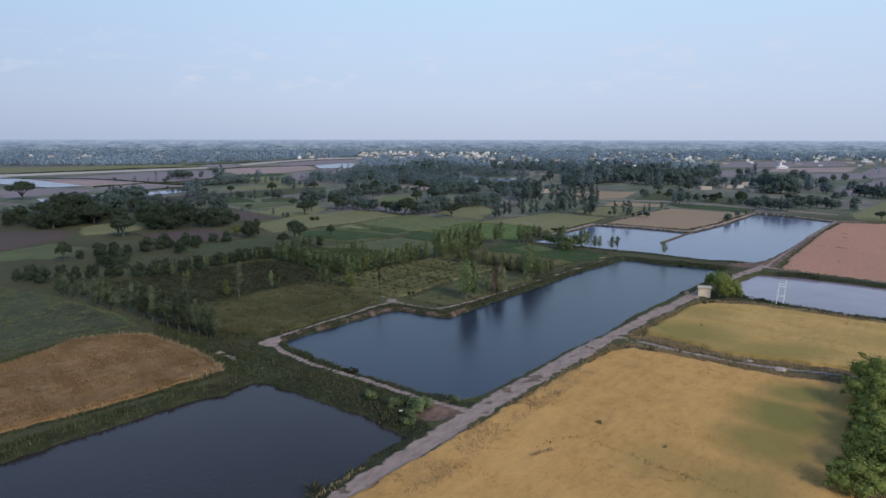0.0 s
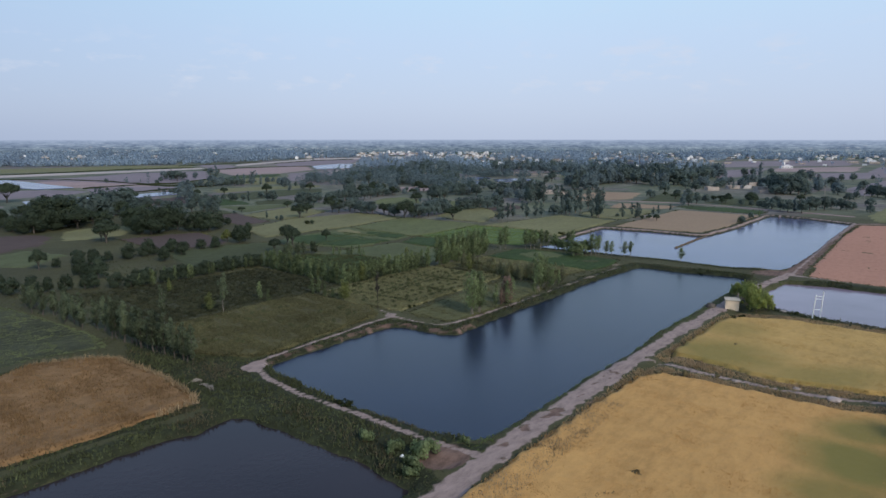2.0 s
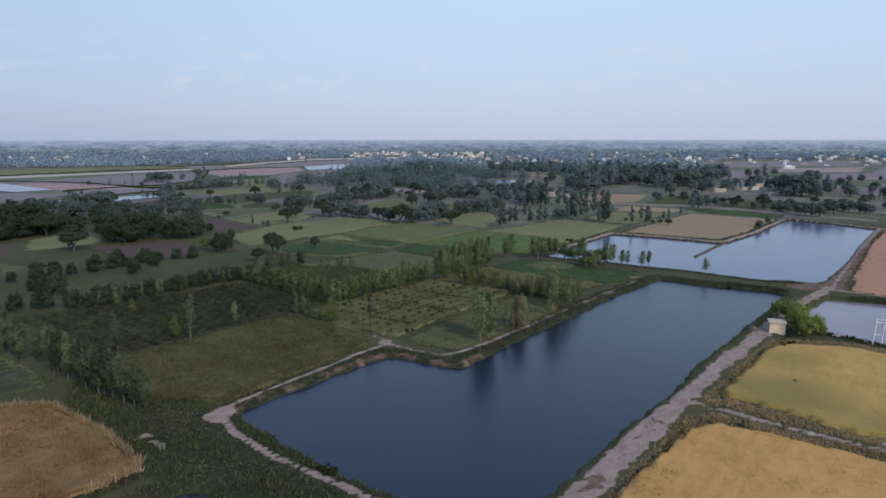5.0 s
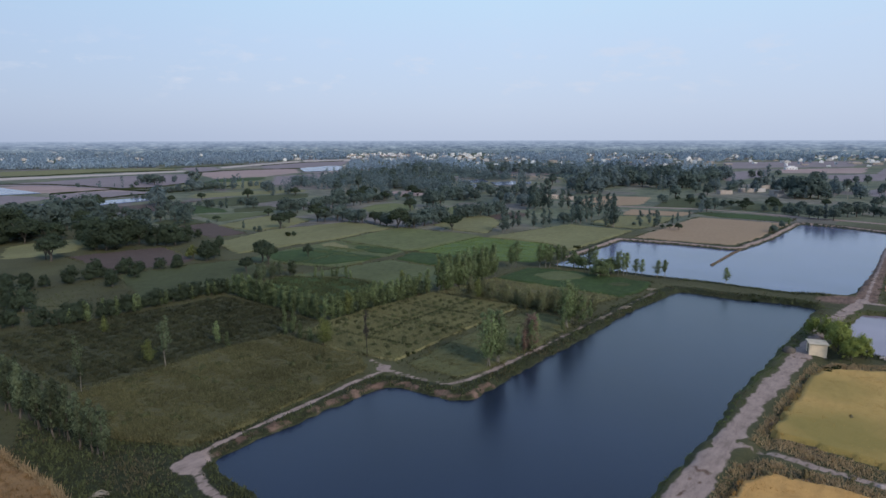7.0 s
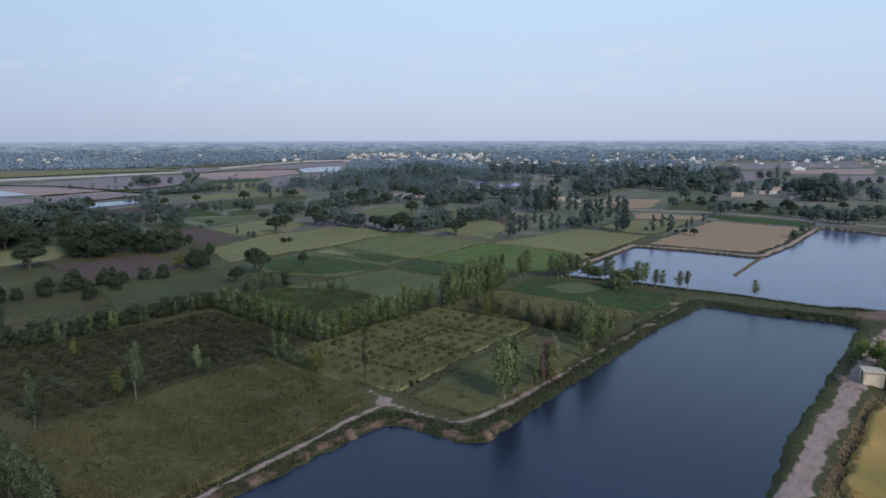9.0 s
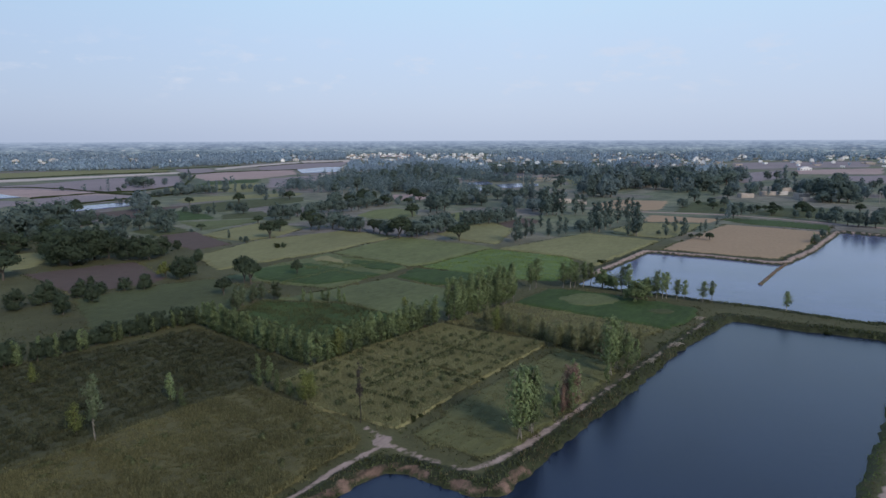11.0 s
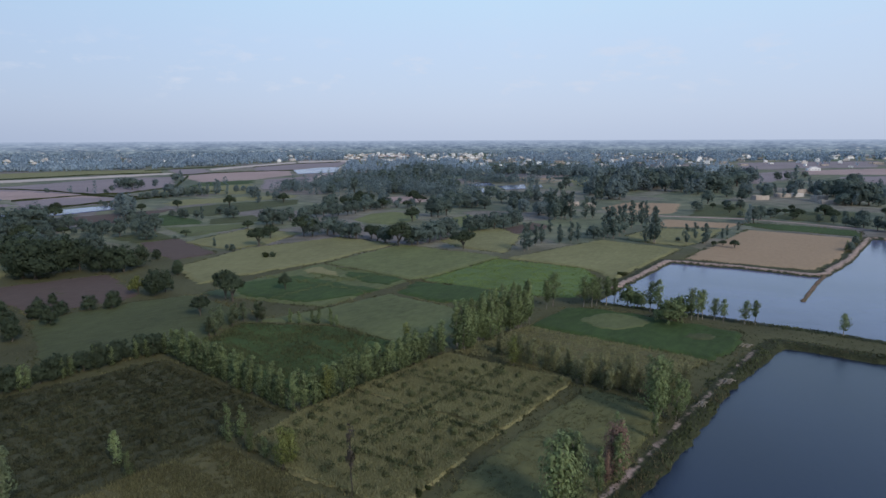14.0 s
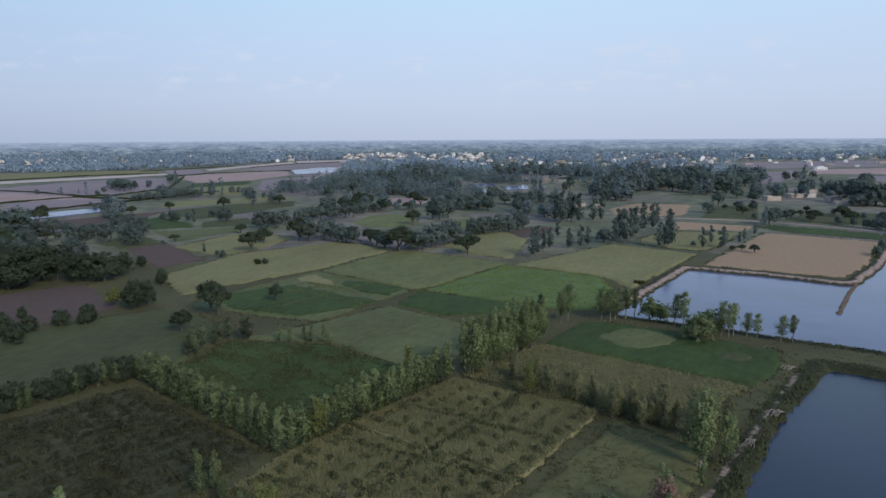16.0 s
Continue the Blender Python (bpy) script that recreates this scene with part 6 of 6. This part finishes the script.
def bank_weeds():
    rng = np.random.RandomState(9)
    x, y = rng.uniform(-95, 100, 240000), rng.uniform(48, 215, 240000)
    z, bare, weedy, muddy, near_water, road = land(x, y)
    crop = np.zeros(len(x), dtype=bool)
    for poly in (F1, F2, STRAW, ROUGH, P1, P2, P3, P4, P5, P6):
        crop |= inside(x, y, poly)
    keep = (~crop) & (near_water > 0.1) & (off_line(x, y, TRACK) > 4) & (off_line(x, y, DAM_ROAD) > 4) & (off_line(x, y, DYKE_ROAD) > 2.5) & (np.minimum(off_line(x, y, F1, True), off_line(x, y, F2, True)) > 2.6) & (bare < 0.25) & (muddy < 0.5) & ((weedy > 0.35) | ((near_water < 2.2) & (y < 175) & (road < 5.5)) | (rng.uniform(size=len(x)) < 0.08))
    x, y, z = x[keep], y[keep], z[keep]
    n = len(x)
    h = rng.uniform(0.2, 0.46, n) * (1.1 + 0.6 * wobble(x, y, 4.0, 3.0))
    verge = np.minimum(off_line(x, y, F1, True), off_line(x, y, F2, True)) < 2.6
    dry = (wobble(x, y, 7.0, 5.0) + rng.uniform(-0.5, 0.5, n) + 0.6 * verge) > 0.55
    h = np.where(off_line(x, y, ROAD) < 5.5, h * 0.42, np.where(y > 180, h * 0.5, h))
    side = ~dry & (off_line(x, y, ROAD) < 5.5) & (inside(x + 3.2, y - 2.5, F1) == 0) & (y > 76)
    blades("bank_grass", "fresh green grass between road and pond", np.c_[x, y, z - 0.03][side], h[side], 0.09, 0.4, "blades_fresh", 3)
    rest = ~dry & ~side
    blades("bank_weeds", "rank green weeds on banks and ditches", np.c_[x, y, z - 0.03][rest][:26000], h[rest][:26000], 0.09, 0.4, "blades_green", 3)
    blades("dry_reeds", "dry brown reeds on banks and ditches", np.c_[x, y, z - 0.03][dry][:6000], h[dry][:6000] * 1.1, 0.07, 0.35, "blades_reed", 3)


bank_weeds()


def dry_verge():
    rng = np.random.RandomState(51)
    x, y = rng.uniform(-12, 92, 110000), rng.uniform(50, 134, 110000)
    near = np.minimum(off_line(x, y, F1, True), off_line(x, y, F2, True)) < 3.4
    road = off_line(x, y, ROAD)
    keep = near & ~inside(x, y, F1) & ~inside(x, y, F2) & (road > 2.2) & (off_line(x, y, TRACK) > 0.6)
    x, y = x[keep], y[keep]
    h = rng.uniform(0.2, 0.5, len(x)) * (1 + 0.5 * wobble(x, y, 3.0, 4.0))
    blades("dry_verge", "dry brown weeds between road and wheat", np.c_[x, y, land(x, y)[0] - 0.03], h, 0.07, 0.4, "verge_reed", 4)


dry_verge()


def boundary_grass():
    rng = np.random.RandomState(19)
    places, heights = [], []
    for poly in (P1, P2, P3, P4, P5, P6, P7, P8_WEST, P8_EAST, P9, P10, P11, P12, P13, P14, P15, P16, P17, P18, P19, WHEAT_FAR, STRIP_FAR, RED):
        n = len(poly)
        for k in range(n):
            (x0, y0), (x1, y1) = poly[k], poly[(k + 1) % n]
            count = int(math.hypot(x1 - x0, y1 - y0) * 4.5)
            f = rng.uniform(0, 1, count)
            x, y = x0 + f * (x1 - x0) + rng.normal(0, 0.5, count), y0 + f * (y1 - y0) + rng.normal(0, 0.5, count)
            keep = wobble(x, y, 6.0, 3.0) + 0.5 * wobble(x, y, 1.8, 1.0) > -0.25
            z = land(x, y)[0]
            places.append(np.c_[x, y, z - 0.03][keep])
            heights.append((rng.uniform(0.15, 0.42, count) * (1 + 0.5 * wobble(x, y, 9.0, 4.0)))[keep])
    places, heights = np.concatenate(places), np.concatenate(heights)
    dry = wobble(places[:, 0], places[:, 1], 11.0, 6.0) > 0.15
    blades("boundary_grass", "dark rank grass along the plot boundaries", places[~dry], heights[~dry], 0.11, 0.4, "blades_olive", 3)
    blades("boundary_grass", "dry pale grass along the plot boundaries", places[dry], heights[dry], 0.12, 0.4, "blades_dusk", 3)


boundary_grass()


def weed_lines():
    rng = np.random.RandomState(41)
    for name, label, lines, base, high, material in (
            ("weed_line", "dark dry weeds along a furrow in the wheat", [[(20.5, 66.8), (28.3, 59.2), (33, 55)], [(14.6, 64.6), (16.5, 66.6), (19.4, 67.4)]], 0.4, 0.32, "blades_reed"),
            ("weed_line", "dark trodden lines across the dry field", [[(-66, 84), (-44, 78)], [(-58, 99), (-46, 88), (-37, 84)], [(-62, 72), (-50, 72.5)]], 0.35, 0.35, "blades_reed"),
            ("tall_fringe", "pale dry reeds fringing the straw field", [[(-61, 103), (-55.4, 105.6), (-49.5, 106), (-39.4, 98.8), (-31.6, 91.7), (-30.6, 89.6), (-33.5, 85.4)]], 0.1, 1.0, "verge_reed"),
            ("weed_line", "dark grass along small bunds inside the plot", [[(-11.5, 148), (8.4, 174)], [(-16, 161), (5.4, 150.4)], [(-8.5, 170.3), (10.6, 159.4)], [(-22, 152.6), (-4, 142)]], 0.4, 0.42, "blades_green"),
            ("weed_line", "pale grass along small bunds inside the clover", [[(-46, 240), (-18, 222)], [(-40, 215), (-26, 236), (-16, 242)], [(-30, 250), (-12, 238)], [(-36, 244), (-22, 234)], [(-37, 232), (-31, 240)]], 0.2, 0.4, "blades_hay")):
        spots = []
        for line in lines:
            for (x0, y0), (x1, y1) in zip(line, line[1:]):
                n = int(math.hypot(x1 - x0, y1 - y0) * (9 if material != "blades_hay" else 9))
                f = rng.uniform(0, 1, n)
                loose = 0.22 if material != "blades_hay" else 0.6
                spots.append(np.c_[x0 + f * (x1 - x0) + rng.normal(0, loose, n), y0 + f * (y1 - y0) + rng.normal(0, loose, n), np.full(n, base)])
        spots = np.concatenate(spots)
        blades(name, label, spots, rng.uniform(0.6, 1.2, len(spots)) * high, 0.09, 0.35, material, 4)


weed_lines()


def house_places():
    """Where the village houses stand: one large village ahead and farms all along the plain."""
    rng = np.random.RandomState(31)
    spots = []
    while len(spots) < 300:
        kind = rng.uniform()
        if kind < 0.4:
            y = rng.uniform(1080, 1540)
            x = y * rng.uniform(-0.13, 0.07)
        elif kind < 0.85:
            y = rng.uniform(800, 1500)
            x = y * rng.uniform(0.02, 0.7)
        else:
            y = rng.uniform(1000, 1500)
            x = y * rng.uniform(-0.7, -0.12)
        if math.hypot(x, y) < 1560 and not inside(np.array([x]), np.array([y]), FLATS)[0] and math.hypot(x - 398, y - 752) > 40:
            spots.append((x, y))
    return spots


HOUSE_PLACES = house_places()


def far_woods():
    """Thousands of trees between the far plots and the horizon, joined."""
    rng = np.random.RandomState(21)
    n = 90000
    d = 450 + 1090 * rng.uniform(0, 1, n) ** 1.15
    a = rng.uniform(-0.72, 0.72, n)
    x, y = d * np.sin(a), d * np.cos(a)
    pa, pb = to_plot(x, y)
    clump = wobble(x, y, 95, 1.0) + 0.7 * wobble(x, y, 37, 2.0) + 0.35 * (np.abs((pb / 62) % 1 - 0.5) > 0.42) + 0.25 * (np.abs((pa / 55) % 1 - 0.5) > 0.44)
    clump += 0.2 * (x > -60) * (d > 560) - 0.35 * (d < 520) + 0.1 * (d > 1000)
    near = inside(x, y, [(-115, 150), (-115, 335), (-80, 350), (90, 345), (150, 345), (200, 290), (240, 210), (160, 80)])
    flats = inside(x, y, FLATS) | inside(x, y, DULL_FIELDS)
    pools = off_line(x, y, [(30, 545), (70, 545), (26, 508)]) < 30
    yard = off_line(x, y, [(183, 440), (212, 420)]) < 34
    clump -= 0.3 * (x > 210) * (d < 950) + 0.1 * (d < 800)
    clump += 0.75 * (off_line(x, y, [(-10, 700), (140, 690)]) < 30) + 0.75 * (x < -0.12 * y) * (d > 830) * ~flats + 0.25 * (x > -60) * (d > 900)
    clump += 0.12 * (d < 900) * (x > -110) * (y > 430)
    clump += 0.45 * rng.normal(size=n)
    keep = (clump > 1.05) & ~near & ~pools & ~yard & (~flats | (rng.uniform(size=n) < 0.01)) & ~inside(x, y, TAN_FAR)
    for hx, hy in HOUSE_PLACES:
        keep &= ~((np.abs(x - hx * y / hy) < 9) & (hy - y > -8) & (hy - y < 100))
    x, y, d = x[keep][:13000], y[keep][:13000], d[keep][:13000]
    # both leaf colours hold painted haze; past 720 it is paler and bluer
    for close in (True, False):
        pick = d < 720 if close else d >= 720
        wood_body(rng, x[pick], y[pick], d[pick], "stand_haze_leaf" if close else "far_haze_leaf",
                  "green woods between the far plots, haze in the leaf colour" if close else "green woods and tree lines far away, haze in the leaf colour")


def wood_body(rng, x, y, d, material, label):
    """Many small trees in one body: leaf sprays set round each stem's place."""
    vs, fs, off = [], [], 0
    for k in range(len(x)):
        tall = rng.uniform() < 0.28
        h = rng.uniform(7, 13) if tall else rng.uniform(4.5, 8)
        r = h * (0.16 if tall else 0.38)
        count = 64 if d[k] < 600 else (30 if d[k] < 900 else 10)
        size = 0.8 if d[k] < 600 else (1.3 if d[k] < 900 else 2.3)
        f = rng.uniform(0.12, 1.0, count)
        ring = r * np.sqrt(np.maximum(0.08, 1 - ((f - 0.55) / 0.5) ** 2)) * np.sqrt(rng.uniform(0.05, 1, count))
        b = rng.uniform(0, 6.3, count)
        p = np.c_[x[k] + ring * np.cos(b), y[k] + ring * np.sin(b), h * f]
        away = np.c_[ring * np.cos(b) / r, ring * np.sin(b) / r, 1.2 * (f - 0.35)] + 0.3 * rng.normal(size=(count, 3))
        u = np.cross(away, rng.normal(size=(count, 3)))
        u /= np.linalg.norm(u, axis=1)[:, None] + 1e-6
        v = np.cross(away, u)
        v /= np.linalg.norm(v, axis=1)[:, None] + 1e-6
        s = size * rng.uniform(0.6, 1.2, count)[:, None] * 0.5
        quad = np.stack([p - u * s * 1.3, p - v * s, p + u * s * 1.3, p + v * s], axis=1).reshape(-1, 3)
        quad[:, 2] = np.maximum(quad[:, 2], 0.0)
        vs.append(quad)
        fs.append(np.arange(4 * count).reshape(-1, 4) + off)
        off += 4 * count
    me = mesh_of("far_woods", np.concatenate(vs), np.concatenate(fs), material)
    tagged(new("far_woods", me), label, "woods", kind="stuff")


far_woods()


# ---- buildings and small things ----
def hut():
    """Pump hut: four plastered walls, a flat overhanging roof and a door."""
    top = new("pump_hut")
    wx, wy, h = 3.2, 3.0, 2.3
    bm = bmesh.new()
    block(bm, 0, 0, -0.3, wx, 0.25, h)
    block(bm, 0, wy - 0.25, -0.3, wx, wy, h)
    block(bm, wx - 0.25, 0.25, -0.3, wx, wy - 0.25, h)
    block(bm, 0, 0.25, -0.3, 0.25, 1.1, h)
    block(bm, 0, 2.1, -0.3, 0.25, wy - 0.25, h)
    block(bm, 0, 1.1, 2.05, 0.25, 2.1, h)
    part("wall", shape("wall", bm, "plaster"), top)
    bm = bmesh.new()
    block(bm, -0.25, -0.25, h, wx + 0.25, wy + 0.25, h + 0.18, 0.04)
    part("roof", shape("roof", bm, "roof_mud"), top, "flat overhanging mud-plastered roof slab")
    bm = bmesh.new()
    block(bm, 0.06, 1.12, -0.05, 0.12, 2.08, 2.03)
    door = part("door", shape("door", bm, "dark_opening"), top, "dark wooden door in the side wall")
    part("handle", shape("handle", block(bmesh.new(), 0.03, 1.9, 0.95, 0.06, 1.96, 1.15, 0.008), "white_wash"), door)
    part("hinge", shape("hinge", block(bmesh.new(), 0.035, 1.13, 0.4, 0.06, 1.2, 0.5, 0.008), "bark"), door)
    part("hinge", shape("hinge", block(bmesh.new(), 0.035, 1.13, 1.5, 0.06, 1.2, 1.6, 0.008), "bark"), door)
    top.matrix_basis = pose(60.9, 137.4, ground_at(61.5, 138.5), 0, 0, -20) @ Matrix.Diagonal((0.8, 0.8, 0.82, 1))
    tagged(top, "small cream plastered pump hut beside the road", "hut")


hut()


def goal_frame():
    """Tall white pole pair with cross rungs, standing at the water's edge."""
    top = new("pole_frame")
    for name, x, h, lean in (("pole", 0.0, 4.6, 0.3), ("pole", 1.35, 5.4, 0.25)):
        v, f = limb([(x, 0, -0.6), (x + lean * 0.5, 0, h * 0.5), (x + lean, 0, h)], [0.1, 0.095, 0.09], 8)
        part(name, mesh_of("pole", v, f, "white_paint", True), top)
    for z in (1.75, 3.9, 4.4):
        v, f = limb([(0.05 + 0.3 * z / 4.6, 0, z), (1.4 + 0.25 * z / 5.4, 0, z)], [0.05, 0.05], 6)
        part("rung", mesh_of("rung", v, f, "white_paint", True), top)
    top.matrix_basis = pose(75.0, 130.6, ground_at(75.5, 130.4), 0, 0, -15)
    tagged(top, "white pole pair with cross rungs at the pond", "pole frame")


goal_frame()


def utility_pole(x, y, h):
    """A pale concrete pole with a cross arm and three insulators."""
    top = new("utility_pole")
    v, f = limb([(0, 0, -0.3), (0, 0, h * 0.5), (0, 0, h)], [0.13, 0.11, 0.08], 8)
    part("pole", mesh_of("pole", v, f, "mud_plaster", True), top)
    part("cross_arm", shape("cross_arm", block(bmesh.new(), -0.8, -0.06, h - 0.55, 0.8, 0.06, h - 0.43), "white_wash"), top)
    for q in (-0.7, 0.0, 0.7):
        v, f = limb([(q, 0, h - 0.43 if q else h), (q, 0, h - 0.2 if q else h + 0.2)], [0.06, 0.04], 6)
        part("insulator", mesh_of("insulator", v, f, "white_paint", True), top)
    top.matrix_basis = pose(x, y, ground_at(x, y), 0, 0, 20)
    tagged(top, "pale concrete utility pole standing in far fields", "pole", "utility poles")


for x, y, h in ((234, 397, 7.0), (232, 357, 6.4), (159, 487, 9.5), (66, 560, 10), (-7, 640, 9)):
    utility_pole(x, y, h)


def heap(x, y, r, h, material, label, name="earth_heap", category="heap"):
    bm = bmesh.new()
    bmesh.ops.create_icosphere(bm, subdivisions=3, radius=1.0)
    for v in bm.verts:
        k = 1 + 0.18 * noise.noise(v.co * 2.3 + Vector((x, y, 0)))
        v.co = Vector((v.co.x * r * k, v.co.y * r * k, max(v.co.z * h * k, -0.2)))
    ob = new(name, shape(name, bm, material, True))
    ob.matrix_basis = pose(x, y, ground_at(x, y) - 0.03)
    return tagged(ob, label, category)


# a dark brown mound left of the hut
heap(58.6, 139.2, 1.0, 0.9, "bark", "dark brown heap beside the pump hut")
heap(55.6, 91.2, 0.9, 0.35, "pale_stone", "pale stone slab pile on the field track", "stone_pile", "stones")
heap(52.6, 95.0, 0.5, 0.25, "pale_stone", "small pale stone pile on the field track", "stone_pile", "stones")
heap(45.4, 97.8, 0.45, 0.25, "pale_stone", "small pale stone pile beside the wheat", "stone_pile", "stones")
heap(-0.9, 74.6, 0.32, 0.22, "white_paint", "white sack lying on the bank", "sack", "sack")
heap(-1.9, 75.6, 0.28, 0.2, "white_paint", "small white sack lying on the bank", "sack", "sack")
heap(81.4, 127.2, 0.3, 0.25, "white_paint", "small white drum at the pond edge", "drum", "drum")
heap(76.8, 169.9, 0.2, 0.35, "white_paint", "small white marker stone on the dam", "marker_stone", "stone")
heap(72, 135.6, 0.8, 0.25, "pale_stone", "pale concrete rubble at the pond outlet", "rubble", "stones")


def brush_pile(x, y, s, turn):
    rng = np.random.RandomState(int(abs(x * 7)))
    top = new("brush_pile")
    for k in range(16):
        a, q = rng.uniform(-0.5, 0.5), rng.normal(size=3) * 0.25
        v, f = limb([(q[0] - s * math.cos(a), q[1] - s * 0.5 * math.sin(a), 0.02), (q[0], q[1], 0.25 + 0.15 * rng.uniform()), (q[0] + s * math.cos(a), q[1] + s * 0.5 * math.sin(a), 0.05)], [0.05, 0.06, 0.03])
        part("branch", mesh_of("branch", v, f, "dry_stick"), top)
    top.matrix_basis = pose(x, y, ground_at(x, y) - 0.02, 0, 0, turn)
    tagged(top, "pile of bleached dry branches on the bank", "brush pile", "brush piles")


for x, y, s, turn in ((-31.4, 95.6, 1.1, -30), (-33.4, 97.2, 0.9, 20), (-31.2, 89.4, 0.8, 10), (-30.4, 95.0, 0.8, -60), (40, 167, 1.0, 40), (33, 159.5, 0.9, 50), (50.5, 183, 0.9, 30)):
    brush_pile(x, y, s, turn)


def fan_palm(x, y):
    top = new("fan_palm")
    rng = np.random.RandomState(8)
    v, f = limb([(0, 0, -0.2), (0.02, 0, 0.35)], [0.2, 0.16], 8)
    part("trunk", mesh_of("trunk", v, f, "bark", True), top)
    verts, faces = [], []
    for k in range(46):
        a, up = rng.uniform(0, 6.3), rng.uniform(0.15, 1.35)
        r = rng.uniform(1.3, 2.0)
        d = np.array([math.cos(a) * math.cos(up), math.sin(a) * math.cos(up), math.sin(up)])
        s = np.array([-math.sin(a), math.cos(a), 0]) * 0.09
        p0, p1, p2 = np.array([0, 0, 0.3]), np.array([0, 0, 0.3]) + d * r * 0.55, np.array([0, 0, 0.3]) + d * r - np.array([0, 0, 0.25 * r * math.cos(up)])
        n = len(verts)
        verts += [p0 - s * 0.3, p0 + s * 0.3, p1 + s, p1 - s, p2]
        faces += [(n, n + 1, n + 2, n + 3), (n + 3, n + 2, n + 4, n + 4)]
    quads = [q for q in faces if len(set(q)) == 4]
    tips = [q[:3] for q in faces if len(set(q)) == 3]
    me = bpy.data.meshes.new("fronds")
    me.from_pydata([tuple(p) for p in verts], [], quads + tips)
    me.materials.append(MATERIALS["shrub_leaf"])
    part("fronds", me, top)
    top.matrix_basis = pose(x, y, ground_at(x, y))
    tagged(top, "low spiky palm bush at the pond edge", "palm")


fan_palm(-9.4, 57.0)


def house_kind(wide, deep, high, upper, wall, windows=True):
    """A flat-roofed village house: walls, parapet, and perhaps an upper room."""
    top = new("village_house")
    bm = block(bmesh.new(), -wide / 2, -deep / 2, -0.3, wide / 2, deep / 2, high)
    part("wall", shape("wall", bm, wall), top)
    bm = bmesh.new()
    for x0, y0, x1, y1 in ((-wide / 2, -deep / 2, wide / 2, -deep / 2 + 0.3), (-wide / 2, deep / 2 - 0.3, wide / 2, deep / 2), (-wide / 2, -deep / 2 + 0.3, -wide / 2 + 0.3, deep / 2 - 0.3), (wide / 2 - 0.3, -deep / 2 + 0.3, wide / 2, deep / 2 - 0.3)):
        block(bm, x0, y0, high, x1, y1, high + (0.8 if windows else 0.3))
    part("parapet", shape("parapet", bm, wall), top)
    for k in range(int(wide / 4) if windows else 0):
        bm = block(bmesh.new(), -wide / 2 + 1.2 + k * 4, -deep / 2 - 0.04, 0.9, -wide / 2 + 2.4 + k * 4, -deep / 2 + 0.02, 2.2)
        part("window", shape("window", bm, "dark_opening"), top)
    if upper:
        bm = block(bmesh.new(), -wide * 0.2, -deep * 0.3, high + 0.004, wide * 0.25, deep * 0.4, high + upper)
        part("upper_room", shape("upper_room", bm, wall), top)
    return top


rng = np.random.RandomState(31)
HOUSES = [tagged(house_kind(12, 9, 4, 0, "white_wash"), "white flat-roofed village house far away", "house", "village houses"),
          tagged(house_kind(16, 10, 4.5, 3.2, "cream_wash"), "cream two-storey village house far away", "house", "village houses"),
          tagged(house_kind(20, 9, 3.6, 0, "mud_plaster"), "long mud-coloured village house far away", "house", "village houses"),
          tagged(house_kind(10, 8, 6.5, 2.6, "white_wash"), "tall white village house far away", "house", "village houses")]
for k, (x, y) in enumerate(HOUSE_PLACES):
    m = pose(x, y, 0, 0, 0, rng.uniform(-40, 40)) @ Matrix.Diagonal((*([rng.uniform(0.36, 0.62)] * 3), 1))
    if k < 4:
        HOUSES[k].matrix_basis = m
    else:
        copy_thing(HOUSES[int(rng.randint(4))], Matrix.Identity(4)).matrix_basis = m
villa = tagged(house_kind(16, 9, 3.2, 2.4, "white_wash"), "bright white villa standing alone in far fields", "house")
villa.matrix_basis = pose(398, 752, 0, 0, 0, -8) @ Matrix.Diagonal((0.75, 0.75, 0.75, 1))
for x, y, w_, d_, h_, mat, turn in ((183, 440, 8, 5, 2.2, "mud_plaster", 5), (204, 455, 8, 5, 1.9, "mud_plaster", -5), (214, 457, 6, 4, 1.8, "cream_wash", 8), (211, 430, 7, 5, 2.8, "mud_plaster", 10), (209, 414, 13, 4, 1.7, "mud_plaster", -8), (231, 482, 9, 5, 2.0, "mud_plaster", 4), (68, 412, 8, 5, 1.9, "mud_plaster", 12), (76, 404, 6, 4, 1.8, "mud_plaster", -6)):
    shed = house_kind(w_, d_, h_, 0, mat, False)
    shed.name = "farm_shed"
    shed.matrix_basis = pose(x, y, 0.05, 0, 0, turn)
    tagged(shed, {"plaster": "low cream flat-roofed farm shed among trees", "cream_wash": "low pale-washed farm shed among trees", "mud_plaster": "long low mud-walled farm shed"}[mat], "shed", "farm sheds")
